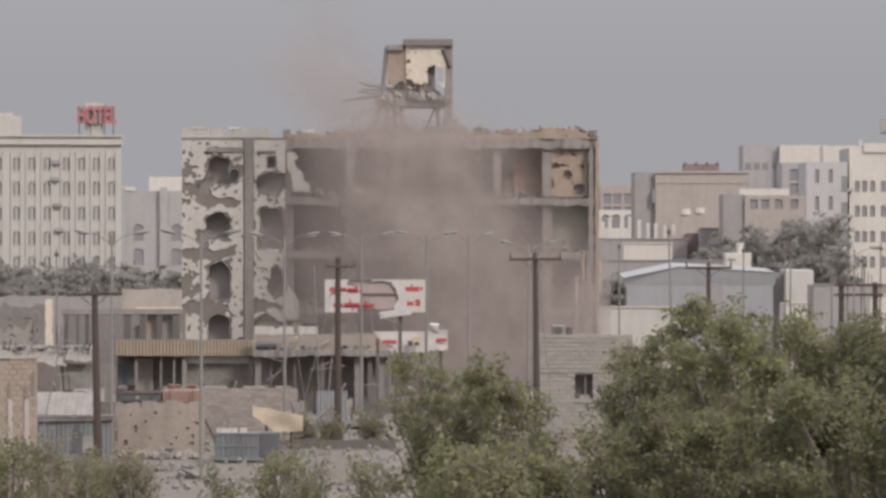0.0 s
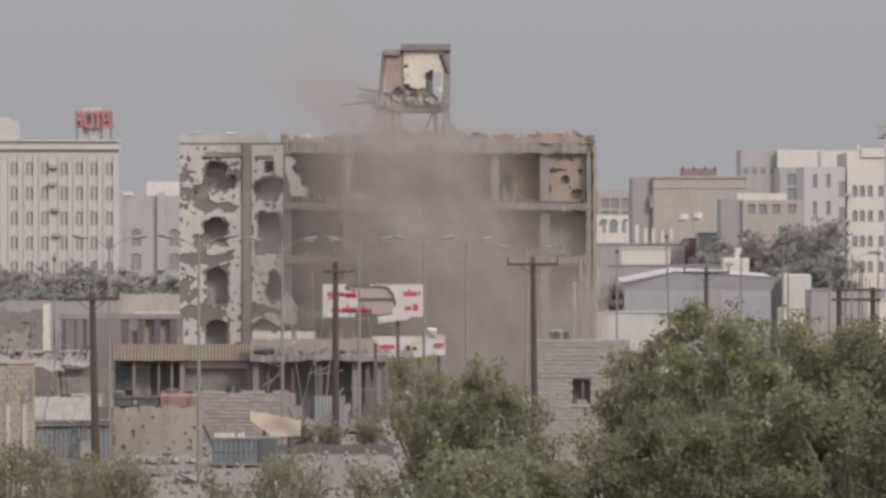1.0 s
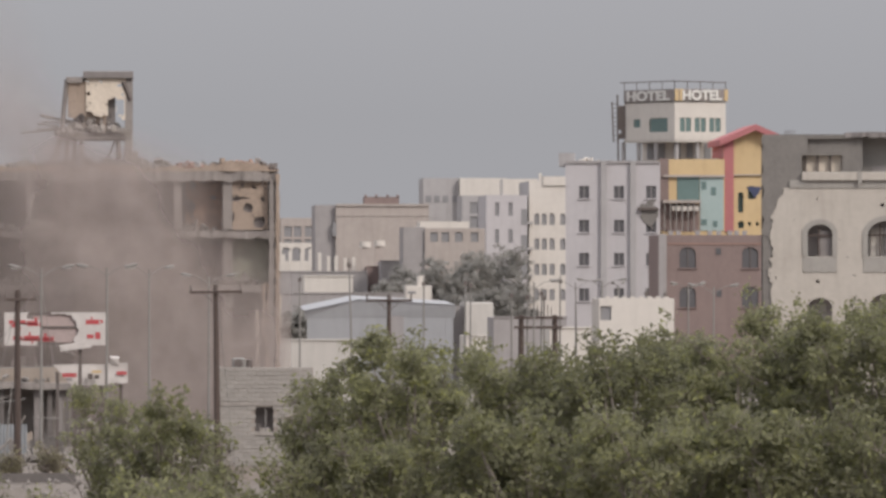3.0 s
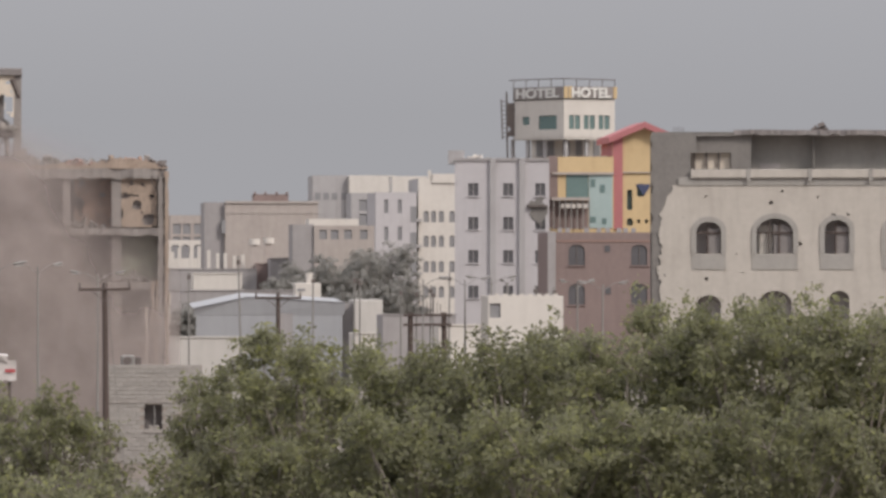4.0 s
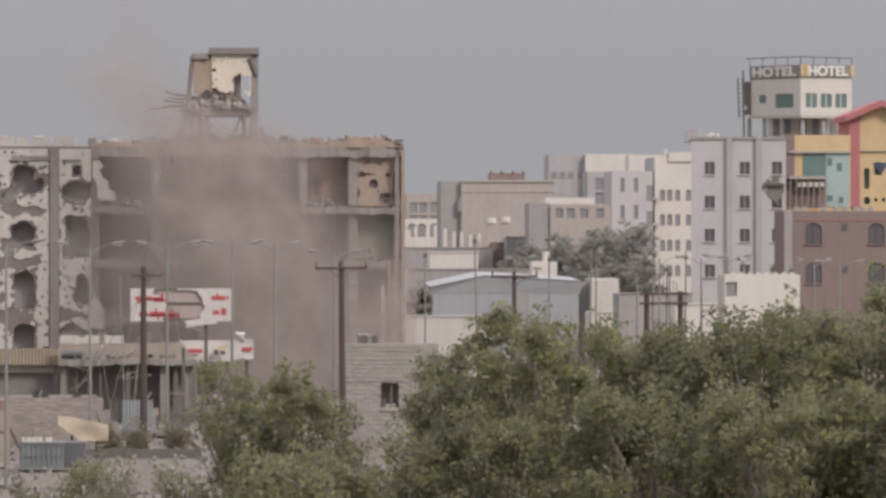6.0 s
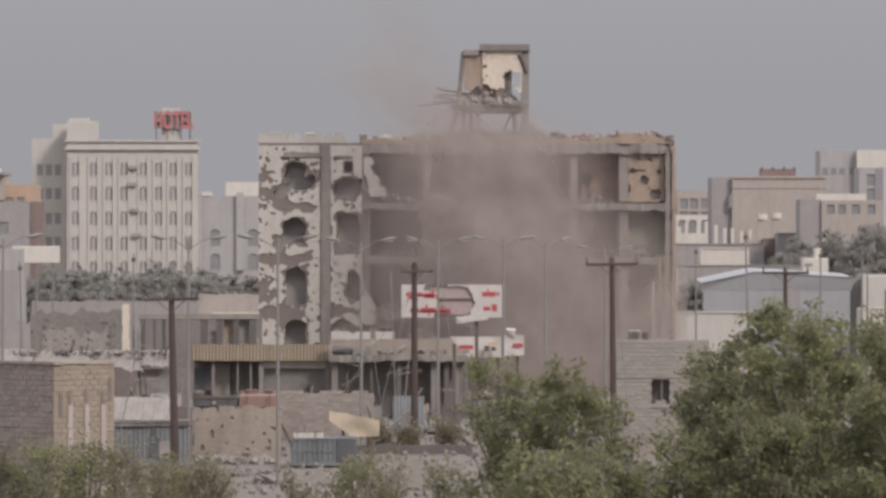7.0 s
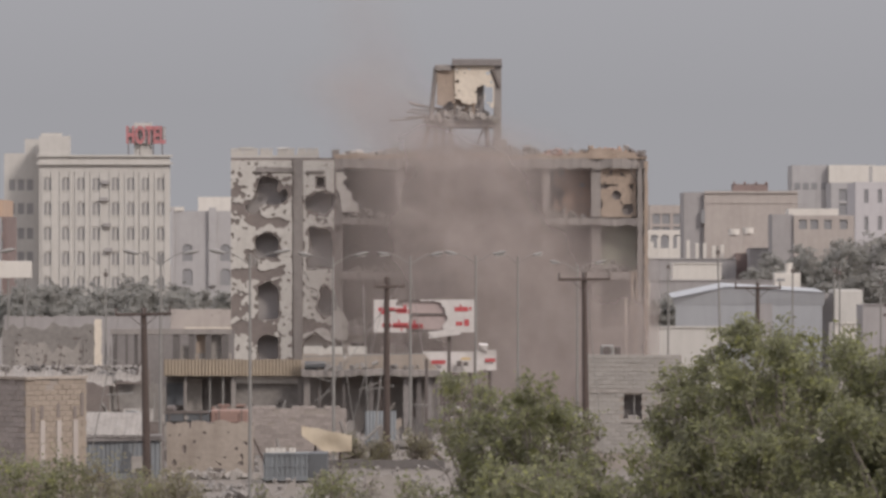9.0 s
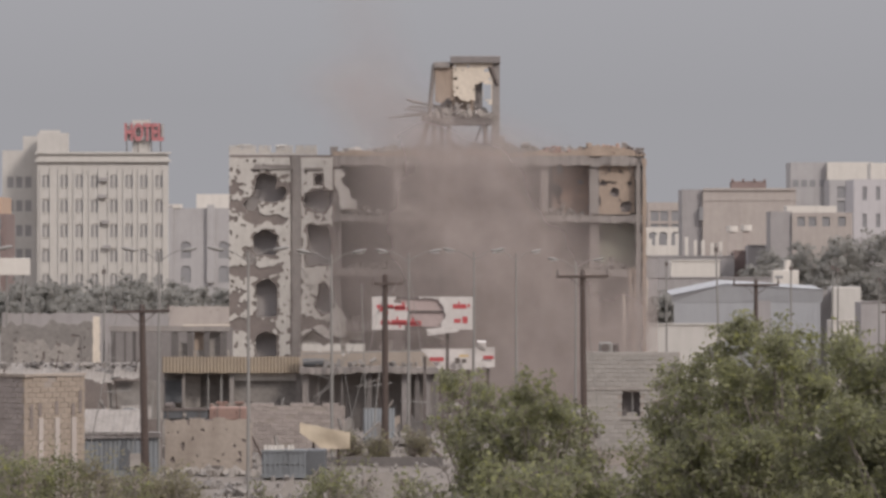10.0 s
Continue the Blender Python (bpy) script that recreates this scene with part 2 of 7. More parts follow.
M = {
    "sand": surf("sandy_ground", (0.215, 0.185, 0.16), (0.135, 0.117, 0.103), big=0.05, small=0.9, bump=0.6),
    "rubble": surf("grey_rubble", (0.28, 0.255, 0.235), (0.15, 0.135, 0.125), big=0.9, small=4, bump=0.5),
    "rubble_pale": surf("pale_rubble", (0.37, 0.335, 0.305), (0.20, 0.18, 0.165), big=0.9, small=4, bump=0.5),
    "plaster": surf("cracked_white_plaster", (0.54, 0.51, 0.47), (0.38, 0.345, 0.315), big=0.9, small=4, bump=0.4, streak=0.25),
    "infill": surf("exposed_brown_block_wall", (0.235, 0.195, 0.175), (0.145, 0.125, 0.118), big=1.3, small=7, bump=0.7),
    "concrete": surf("weathered_concrete", (0.29, 0.26, 0.24), (0.19, 0.17, 0.16), big=0.5, small=5, streak=0.4),
    "sooty": surf("sooty_concrete", (0.25, 0.225, 0.215), (0.17, 0.155, 0.15), big=0.3, small=4, streak=0.3),
    "tan_plaster": surf("tan_plaster", (0.40, 0.315, 0.25), (0.24, 0.19, 0.155), big=0.7, small=4, streak=0.45),
    "cream_plaster": surf("cream_plaster", (0.68, 0.60, 0.50), (0.5, 0.43, 0.36), big=0.5, small=4, streak=0.2),
    "orange_plaster": surf("orange_stained_plaster", (0.37, 0.235, 0.175), (0.17, 0.14, 0.125), big=0.9, small=3, streak=0.3),
    "green_plaster": surf("faded_green_plaster", (0.27, 0.28, 0.21), (0.19, 0.19, 0.16), big=0.5, small=3, streak=0.3),
    "hotel_white": surf("white_stone_cladding", (0.50, 0.47, 0.44), (0.43, 0.405, 0.375), big=0.2, small=1.5, bump=0.1, streak=0.15),
    # both greys are house colours and also paint shaded sides of paler blocks
    "pale_grey": surf("pale_grey_render_and_shade", (0.395, 0.376, 0.372), (0.335, 0.318, 0.315), big=0.25, small=1.5, bump=0.1, streak=0.2),
    "mid_grey": surf("mid_grey_render_and_shade", (0.345, 0.322, 0.315), (0.27, 0.25, 0.247), big=0.25, small=1.5, bump=0.1, streak=0.25),
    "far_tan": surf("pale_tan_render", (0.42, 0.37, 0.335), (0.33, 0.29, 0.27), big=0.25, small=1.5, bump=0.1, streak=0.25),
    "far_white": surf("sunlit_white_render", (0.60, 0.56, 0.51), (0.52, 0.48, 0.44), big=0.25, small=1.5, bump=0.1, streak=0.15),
    "far_orange": surf("faded_orange_render", (0.48, 0.34, 0.25), (0.38, 0.28, 0.22), big=0.25, small=1.5, bump=0.1, streak=0.2),
    "brown": surf("brown_brick_render", (0.24, 0.18, 0.165), (0.19, 0.145, 0.135), big=0.4, small=3, bump=0.2, streak=0.2),
    "brick_red": surf("dull_red_brick", (0.30, 0.19, 0.155), (0.22, 0.15, 0.13), big=0.5, small=4, bump=0.4),
    "yellow": surf("yellow_paint", (0.56, 0.42, 0.24), (0.48, 0.36, 0.21), big=0.4, small=2, bump=0.1, streak=0.2),
    "red_paint": surf("faded_red_paint", (0.42, 0.16, 0.165), (0.34, 0.14, 0.145), big=0.5, small=3, bump=0.1),
    "teal": surf("pale_teal_glass_panel", (0.36, 0.43, 0.42), (0.28, 0.35, 0.34), rough=0.3, bump=0.05),
    "teal_dark": surf("green_tinted_glass", (0.15, 0.215, 0.205), (0.115, 0.16, 0.155), rough=0.25, bump=0.05),
    "villa": surf("pale_stone_facing", (0.485, 0.443, 0.395), (0.395, 0.358, 0.318), big=0.9, small=2.5, bump=0.2, streak=0.25),
    "villa_grey": surf("grey_cement_band", (0.355, 0.333, 0.305), (0.28, 0.262, 0.242), big=0.6, small=3, bump=0.2, streak=0.2),
    "block": surf("grey_concrete_block", (0.34, 0.315, 0.29), (0.25, 0.23, 0.21), big=0.7, small=7, bump=0.3, vary=0.07),
    "tan_block": surf("tan_concrete_block", (0.32, 0.265, 0.215), (0.25, 0.205, 0.17), big=0.7, small=7, bump=0.3, vary=0.06),
    "mortar": surf("recessed_mortar", (0.31, 0.27, 0.24), (0.25, 0.215, 0.19), big=1, small=9, bump=0.3),
    "tan_wall": surf("tan_rendered_wall", (0.365, 0.31, 0.262), (0.255, 0.215, 0.185), big=1.2, small=5, bump=0.4, streak=0.35),
    "corr_tan": surf("tan_corrugated_sheet", (0.34, 0.275, 0.205), (0.23, 0.19, 0.15), big=0.8, small=6, rough=0.6, bump=0.1, streak=0.4),
    "corr_pale": surf("pale_corrugated_sheet", (0.33, 0.30, 0.275), (0.17, 0.15, 0.135), big=1.2, small=6, rough=0.6, bump=0.1, streak=0.5),
    "corr_blue": surf("grey_blue_corrugated_sheet", (0.21, 0.22, 0.23), (0.15, 0.155, 0.16), big=0.8, small=6, rough=0.6, bump=0.1, streak=0.4),
    "shed": surf("grey_shed_sheet", (0.345, 0.345, 0.355), (0.30, 0.30, 0.31), big=0.2, small=1, rough=0.7, bump=0.05, streak=0.15),
    "sheet_cream": surf("cream_sheet", (0.54, 0.455, 0.345), (0.38, 0.315, 0.24), big=0.6, small=3, rough=0.7),
    "wood": surf("dark_pole_wood", (0.10, 0.075, 0.065), (0.065, 0.05, 0.045), big=1, small=8, bump=0.4),
    "steel": surf("dull_galvanised_steel", (0.265, 0.25, 0.235), (0.195, 0.183, 0.172), big=1, small=7, rough=0.7, metal=0.1, bump=0.1),
    "dark_metal": surf("dark_rusted_metal", (0.15, 0.125, 0.115), (0.1, 0.085, 0.08), big=1, small=7, bump=0.2),
    "lamp_white": plain("pale_lamp_housing", (0.5, 0.48, 0.46)),
    "sign_white": surf("faded_white_sign_sheet", (0.58, 0.545, 0.52), (0.42, 0.38, 0.36), big=0.7, small=4, bump=0.1, streak=0.2),
    "sign_red": surf("faded_red_lettering", (0.45, 0.08, 0.09), (0.36, 0.09, 0.09), big=1.2, small=5, bump=0.05),
    "sign_pink": surf("backed_sign_panel", (0.42, 0.33, 0.31), (0.3, 0.25, 0.24), big=1.2, small=5, bump=0.05),
    "hotel_red": plain("red_letter_sheet", (0.44, 0.18, 0.185)),
    "letter_white": plain("white_letter_sheet", (0.72, 0.7, 0.66)),
    "band_dark": plain("dark_sign_band", (0.26, 0.228, 0.215)),
    # glass colour lifted to imitate haze and reflected sky
    "glass": surf("hazed_window_glass", (0.27, 0.262, 0.265), (0.21, 0.205, 0.21), rough=0.3, bump=0.03),
    "void": surf("bare_room_wall", (0.42, 0.385, 0.37), (0.32, 0.29, 0.28), bump=0.1),
    "burnt": surf("burnt_concrete", (0.155, 0.138, 0.13), (0.105, 0.095, 0.092), big=0.5, small=4, bump=0.3),
    # exposed grey blockwork, darkened to carry the villa's upper-storey shade
    "shelled_grey": surf("shade_darkened_blockwork", (0.225, 0.208, 0.192), (0.155, 0.143, 0.134), big=0.8, small=4, bump=0.4, streak=0.2),
    "pane_dark": surf("dark_dusty_pane", (0.125, 0.12, 0.125), (0.09, 0.086, 0.09), rough=0.25, bump=0.03),
    # the tower's own grey; also shade colour for the pale block's flank
    "tower_grey": surf("lilac_grey_render_and_shade", (0.475, 0.45, 0.455), (0.42, 0.395, 0.40), big=0.25, small=1.5, bump=0.1, streak=0.2),
    # paler still: haze and sky reflection are put into this pane colour
    "pane_pale": surf("haze_and_sky_pale_pane", (0.31, 0.295, 0.29), (0.25, 0.24, 0.238), rough=0.3, bump=0.03),
    # grey-brown yard blocks; also the tan blocks' shaded copy
    "dusky_block": surf("grey_brown_and_shade_block", (0.33, 0.285, 0.26), (0.25, 0.215, 0.198), big=0.7, small=7, bump=0.3, vary=0.12),
    "bark": surf("grey_brown_bark", (0.30, 0.26, 0.23), (0.19, 0.16, 0.14), big=1, small=8, bump=0.5),
    "tarp": surf("dark_grey_tarpaulin", (0.12, 0.122, 0.128), (0.085, 0.086, 0.09), big=0.8, small=9, rough=0.6, bump=0.1),
    "leaf": leaf_mat("olive_leaves", (0.172, 0.168, 0.12), (0.26, 0.26, 0.134), young=(0.32, 0.324, 0.13), through=0.55),
    "leaf_dry": leaf_mat("dry_olive_leaves", (0.185, 0.168, 0.125), (0.26, 0.232, 0.145), young=(0.28, 0.265, 0.135), through=0.5),
    # pale grey leaf tones stand in for the haze before far trees
    "leaf_far": leaf_mat("hazed_far_leaves", (0.325, 0.312, 0.29), (0.35, 0.337, 0.31), through=0.5, gloss=0.0),
}


def dust_mat():
    """Airborne dust: thin, torn into wisps, thickest in the middle of each puff, lit from both sides."""
    m = bpy.data.materials.new("airborne_brown_dust")
    m.use_nodes = True
    n, l = m.node_tree.nodes, m.node_tree.links
    n.remove(n["Principled BSDF"])
    co, at = n.new("ShaderNodeTexCoord"), n.new("ShaderNodeAttribute")
    at.attribute_name = "thickness"
    big, fine = n.new("ShaderNodeTexNoise"), n.new("ShaderNodeTexNoise")
    big.inputs["Scale"].default_value, big.inputs["Detail"].default_value = 0.33, 5
    fine.inputs["Scale"].default_value, fine.inputs["Detail"].default_value = 1.4, 4
    l.new(co.outputs["Object"], big.inputs["Vector"])
    l.new(co.outputs["Object"], fine.inputs["Vector"])
    wisp = n.new("ShaderNodeMapRange")
    wisp.inputs["From Min"].default_value, wisp.inputs["From Max"].default_value = 0.28, 0.68
    wisp.inputs["To Min"].default_value = 0.72
    l.new(big.outputs["Fac"], wisp.inputs["Value"])
    mul = n.new("ShaderNodeMath")
    mul.operation = "MULTIPLY"
    l.new(wisp.outputs["Result"], mul.inputs[0])
    l.new(at.outputs["Fac"], mul.inputs[1])
    tone = n.new("ShaderNodeMix")
    tone.data_type = "RGBA"
    tone.inputs["A"].default_value, tone.inputs["B"].default_value = (0.43, 0.368, 0.345, 1), (0.47, 0.405, 0.378, 1)
    l.new(fine.outputs["Fac"], tone.inputs["Factor"])
    dif, tra, lit, clear, out = (n.new("ShaderNodeBsdfDiffuse"), n.new("ShaderNodeBsdfTranslucent"), n.new("ShaderNodeMixShader"),
                                 n.new("ShaderNodeBsdfTransparent"), n.new("ShaderNodeMixShader"))
    l.new(tone.outputs["Result"], dif.inputs["Color"])
    l.new(tone.outputs["Result"], tra.inputs["Color"])
    lit.inputs["Fac"].default_value = 0.4
    l.new(dif.outputs["BSDF"], lit.inputs[1])
    l.new(tra.outputs["BSDF"], lit.inputs[2])
    l.new(mul.outputs[0], out.inputs["Fac"])
    l.new(clear.outputs["BSDF"], out.inputs[1])
    l.new(lit.outputs["Shader"], out.inputs[2])
    l.new(out.outputs["Shader"], n["Material Output"].inputs["Surface"])
    return m


M["dust"] = dust_mat()


# ---- building helpers ----
def mx(x, d):
    """Metres to the right of the line ahead, for a survey-sheet reading at d metres."""
    return (x - 784) / FOCAL * d


def mz(y, d):
    """Metres above the ground, for a survey-sheet reading at d metres."""
    return EYE + (LEVEL - y) / FOCAL * d


class Plot:
    """A plot at d metres whose own x runs to the right from the reading x0, y into the depth, z up from the ground."""

    def __init__(self, x0, d):
        self.x0, self.d = x0, d

    def x(self, x):
        return (x - self.x0) / FOCAL * self.d

    def z(self, y):
        return mz(y, self.d)

    def m(self, turn=0):
        return pose(mx(self.x0, self.d), self.d, 0, 0, 0, turn)


def thing(name, label, category, m, group="", kind=""):
    ob = new(name)
    ob.empty_display_size = 0.3
    ob.matrix_world = m
    return tagged(ob, label, category, group, kind)


def part(name, bm, material, parent, label=""):
    if isinstance(bm, bpy.types.Mesh):
        me = bm
    else:
        me = bpy.data.meshes.new(name)
        bm.to_mesh(me)
        bm.free()
    if not me.materials:
        me.materials.append(M[material] if isinstance(material, str) else material)
    ob = new(name, me)
    ob.parent = parent
    if label:
        ob["label"] = label
    return ob


def box(x0, x1, y0, y1, z0, z1, bm=None, bevel=0.0, worn=0.0):
    bm = bm or bmesh.new()
    made = bmesh.ops.create_cube(bm, size=1, matrix=Matrix.Translation(((x0 + x1) / 2, (y0 + y1) / 2, (z0 + z1) / 2))
                                 @ Matrix.Diagonal((abs(x1 - x0), abs(y1 - y0), abs(z1 - z0), 1)))
    vs = made["verts"]
    if bevel:
        es = list({e for v in vs for e in v.link_edges})
        bmesh.ops.bevel(bm, geom=es, offset=bevel, segments=1, affect="EDGES")
    if worn:
        for v in vs:
            if v.is_valid:
                v.co += Vector((random.uniform(-worn, worn), random.uniform(-worn, worn), random.uniform(-worn, worn)))
    return bm


def rod(a, b, r0, r1=None, bm=None, sides=7):
    bm = bm or bmesh.new()
    a, b = Vector(a), Vector(b)
    r1 = r0 if r1 is None else r1
    turn = (b - a).to_track_quat("Z", "Y").to_matrix().to_4x4()
    bmesh.ops.create_cone(bm, cap_ends=True, segments=sides, radius1=r0, radius2=r1, depth=(b - a).length,
                          matrix=Matrix.Translation((a + b) / 2) @ turn)
    return bm


def tube(points, r0, r1, bm=None, sides=6):
    bm = bm or bmesh.new()
    n = len(points) - 1
    for i in range(n):
        rod(points[i], points[i + 1], r0 + (r1 - r0) * i / n, r0 + (r1 - r0) * (i + 1) / n, bm, sides)
    return bm


def sheet(field, x0, x1, z0, z1, step, thick, name="sheet", ruffle=0.0):
    """An upright slab in the xz plane, y from 0 to thick, kept where field(x, z) > 0, cut along the field's zero line."""
    nx, nz = max(1, round((x1 - x0) / step)), max(1, round((z1 - z0) / step))
    gx, gz = [x0 + (x1 - x0) * i / nx for i in range(nx + 1)], [z0 + (z1 - z0) * j / nz for j in range(nz + 1)]
    val = [[field(x, z) for z in gz] for x in gx]
    verts, ids, faces = [], {}, []

    def vid(key, x, z):
        if key not in ids:
            ids[key] = len(verts)
            verts.append((x, z))
        return ids[key]

    for i in range(nx):
        for j in range(nz):
            cs = ((i, j), (i + 1, j), (i + 1, j + 1), (i, j + 1))
            vs = [val[a][b] for a, b in cs]
            if max(vs) <= 0:
                continue
            poly = []
            for k in range(4):
                (a, b), (c, d) = cs[k], cs[(k + 1) % 4]
                va, vb = vs[k], vs[(k + 1) % 4]
                if va > 0:
                    poly.append(vid((a, b), gx[a], gz[b]))
                if (va > 0) != (vb > 0):
                    t = min(0.98, max(0.02, va / (va - vb)))
                    key = (min((a, b), (c, d)), max((a, b), (c, d)))
                    poly.append(vid(key, gx[a] + (gx[c] - gx[a]) * t, gz[b] + (gz[d] - gz[b]) * t))
            if len(poly) > 2:
                faces.append(poly)
    n = len(verts)
    off = [ruffle * noise.noise((x * 0.9, z * 0.9, 3.1)) for x, z in verts] if ruffle else [0] * n
    co = [(x, o, z) for (x, z), o in zip(verts, off)] + [(x, o + thick, z) for (x, z), o in zip(verts, off)]
    uses = {}
    for p in faces:
        for a, b in zip(p, p[1:] + p[:1]):
            uses[(a, b)] = 1
    out = [tuple(p) for p in faces] + [tuple(v + n for v in reversed(p)) for p in faces]
    out += [(b, a, a + n, b + n) for a, b in uses if (b, a) not in uses]
    me = bpy.data.meshes.new(name)
    me.from_pydata(co, [], out)
    me.update()
    return me


def oval(x, z, cx, cz, rx, rz):
    """Below zero inside the ellipse; roughly metres."""
    return (math.hypot((x - cx) / rx, (z - cz) / rz) - 1) * min(rx, rz)


def slot(x, z, x0, x1, z0, z1):
    """Below zero inside the rectangle."""
    return max(x0 - x, x - x1, z0 - z, z - z1)


def arch(x, z, x0, x1, z0, z1):
    """Below zero inside a round-headed opening."""
    r = (x1 - x0) / 2
    spring = z1 - r * 0.8
    return max(slot(x, z, x0, x1, z0, spring), -9) if z < spring else max(oval(x, z, (x0 + x1) / 2, spring, r, r * 0.8), z0 - z)


def wob(x, z, s=1.0, seed=0.0):
    return noise.noise((x * s, z * s, seed)) + 0.5 * noise.noise((x * s * 2.3, z * s * 2.3, seed + 7))


def quads(name, centres, normals, sizes, ratio=0.5, seed=0):
    """A mesh of many small leaf-shaped four-cornered pieces, one island each."""
    rng = np.random.default_rng(seed)
    n = len(centres)
    t = rng.normal(size=(n, 3))
    t -= normals * (t * normals).sum(1, keepdims=True)
    t /= np.linalg.norm(t, axis=1, keepdims=True) + 1e-9
    b = np.cross(normals, t)
    s = np.asarray(sizes).reshape(-1, 1)
    co = np.empty((n, 4, 3))
    co[:, 0], co[:, 2] = centres - t * s, centres + t * s
    co[:, 1], co[:, 3] = centres + b * s * ratio, centres - b * s * ratio
    me = bpy.data.meshes.new(name)
    me.vertices.add(n * 4)
    me.loops.add(n * 4)
    me.polygons.add(n)
    me.vertices.foreach_set("co", co.reshape(-1).astype(np.float32))
    me.loops.foreach_set("vertex_index", np.arange(n * 4, dtype=np.int32))
    me.polygons.foreach_set("loop_start", np.arange(0, n * 4, 4, dtype=np.int32))
    me.update(calc_edges=True)
    me.validate()
    return me


def chunks(cx, cy, w, depth, h, count, size, seed, bm=None):
    """A heap of broken pieces, higher in the middle."""
    bm = bm or bmesh.new()
    r = random.Random(seed)
    for _ in range(count):
        a, b = r.uniform(-1, 1), r.uniform(-1, 1)
        top = h * max(0.05, 1 - abs(a) ** 1.6) * max(0.1, 1 - 0.6 * abs(b))
        s = size * r.uniform(0.4, 1.3)
        m = Matrix.LocRotScale((cx + a * w / 2, cy + b * depth / 2, top * r.uniform(0.0, 1.0)),
                               Euler((r.uniform(0, 3), r.uniform(0, 3), r.uniform(0, 3))),
                               (s, s * r.uniform(0.4, 1), s * r.uniform(0.3, 0.8)))
        bmesh.ops.create_cube(bm, size=1, matrix=m)
    return bm


# ---- the ground ----
bm = bmesh.new()
bmesh.ops.create_grid(bm, x_segments=60, y_segments=60, size=1)
for v in bm.verts:
    sx, sy = v.co.x, v.co.y
    v.co = Vector((math.copysign(abs(sx) ** 3, sx) * 4500, 300 + math.copysign(abs(sy) ** 3, sy) * 4500, 0))
    if abs(v.co.x) < 60 and 120 < v.co.y < 420:
        v.co.z = 0.25 * noise.noise(v.co * 0.05)
me = bpy.data.meshes.new("ground")
bm.to_mesh(me)
bm.free()
me.materials.append(M["sand"])
tagged(new("ground", me), "pale sandy dusty ground scattered with rubble", "ground", kind="structure")


# ---- the shelled building ----
ruin_plot = Plot(322, 320)
RW = ruin_plot.x(1062)                    # 26.4 m of front
RX = ruin_plot.x
Z_ROOF, Z_3, Z_2, Z_1 = 16.1, 12.35, 8.95, 5.45   # upper faces of the slabs
ruin = thing("ruined_building", "shelled concrete frame building with blasted white plaster and missing walls", "building", ruin_plot.m())
DEEP = 13.0


def ragged_slab(z, thick, x0, x1, y0, y1, seed):
    """A floor slab with a broken front edge."""
    bm = bmesh.new()
    n = 70
    rows = []
    for i in range(n + 1):
        x = x0 + (x1 - x0) * i / n
        bite = 0.28 * noise.noise((x * 0.8, seed, 0)) + 0.14 * noise.noise((x * 3, seed, 2))
        sag = -0.05 + 0.09 * noise.noise((x * 0.35, seed, 5))
        low = thick * (1 + 0.35 * noise.noise((x * 1.7, seed, 9)))
        rows.append([bm.verts.new(c) for c in ((x, y0 + bite, z + sag), (x, y1, z), (x, y1, z - thick), (x, y0 + bite * 0.6, z + sag - low))])
    for a, b in zip(rows, rows[1:]):
        for k in range(4):
            bm.faces.new((a[k], a[(k + 1) % 4], b[(k + 1) % 4], b[k]))
    bm.faces.new(rows[0])
    bm.faces.new(list(reversed(rows[-1])))
    bmesh.ops.recalc_face_normals(bm, faces=bm.faces)
    return bm


for z, seed in ((Z_ROOF, 1.0), (Z_3, 2.0), (Z_2, 3.0), (Z_1, 4.0)):
    part("floor_slab", ragged_slab(z, 0.62 if z == Z_ROOF else 0.45, RX(505), RW - 0.3, 0.0, DEEP, seed), "concrete", ruin)
    part("floor_slab", box(0.1, RX(505), 0.35, DEEP, z - 0.42, z), "concrete", ruin)
# back and side walls, dark with soot
part("back_wall", box(0, RW, DEEP - 0.25, DEEP, 0, Z_ROOF), "sooty", ruin)
part("side_wall", box(0.0, 0.25, 0.3, DEEP - 0.25, 0, Z_ROOF - 0.42), "plaster", ruin)
part("partition_wall", box(RX(500), RX(508), 0.5, DEEP - 0.3, 0, Z_ROOF - 0.45), "sooty", ruin)
for x0, x1, z0, z1, y in ((RX(520), RX(700), Z_3, Z_ROOF, 3.2), (RX(508), RX(770), Z_2, Z_3, 5.5), (RX(508), RX(900), Z_1, Z_2, 5.0),
                          (RX(760), RX(975), Z_3, Z_ROOF, 2.6), (RX(800), RX(1000), Z_2, Z_3, 4.0), (RX(508), RX(1040), 0, Z_1, 4.2),
                          (0.3, RX(500), Z_3, Z_ROOF, 0.9), (0.3, RX(500), Z_2, Z_3, 1.0), (0.3, RX(500), Z_1, Z_2, 0.9), (0.3, RX(500), 0, Z_1, 1.0)):
    hole = (x0 + (x1 - x0) * 0.6, (z0 + z1) / 2)

    def inner(x, z, h=hole, s=x0):
        return min(oval(x, z, h[0], h[1], 1.2, 0.9) + 0.3 * wob(x, z, 0.9, s), 9) if s > 4 else 9.0

    ob = part("inner_wall", sheet(inner, x0, x1, z0, z1 - 0.44, 0.3, 0.2), "void" if x0 < 4 else "sooty", ruin)
    ob.location.y = y
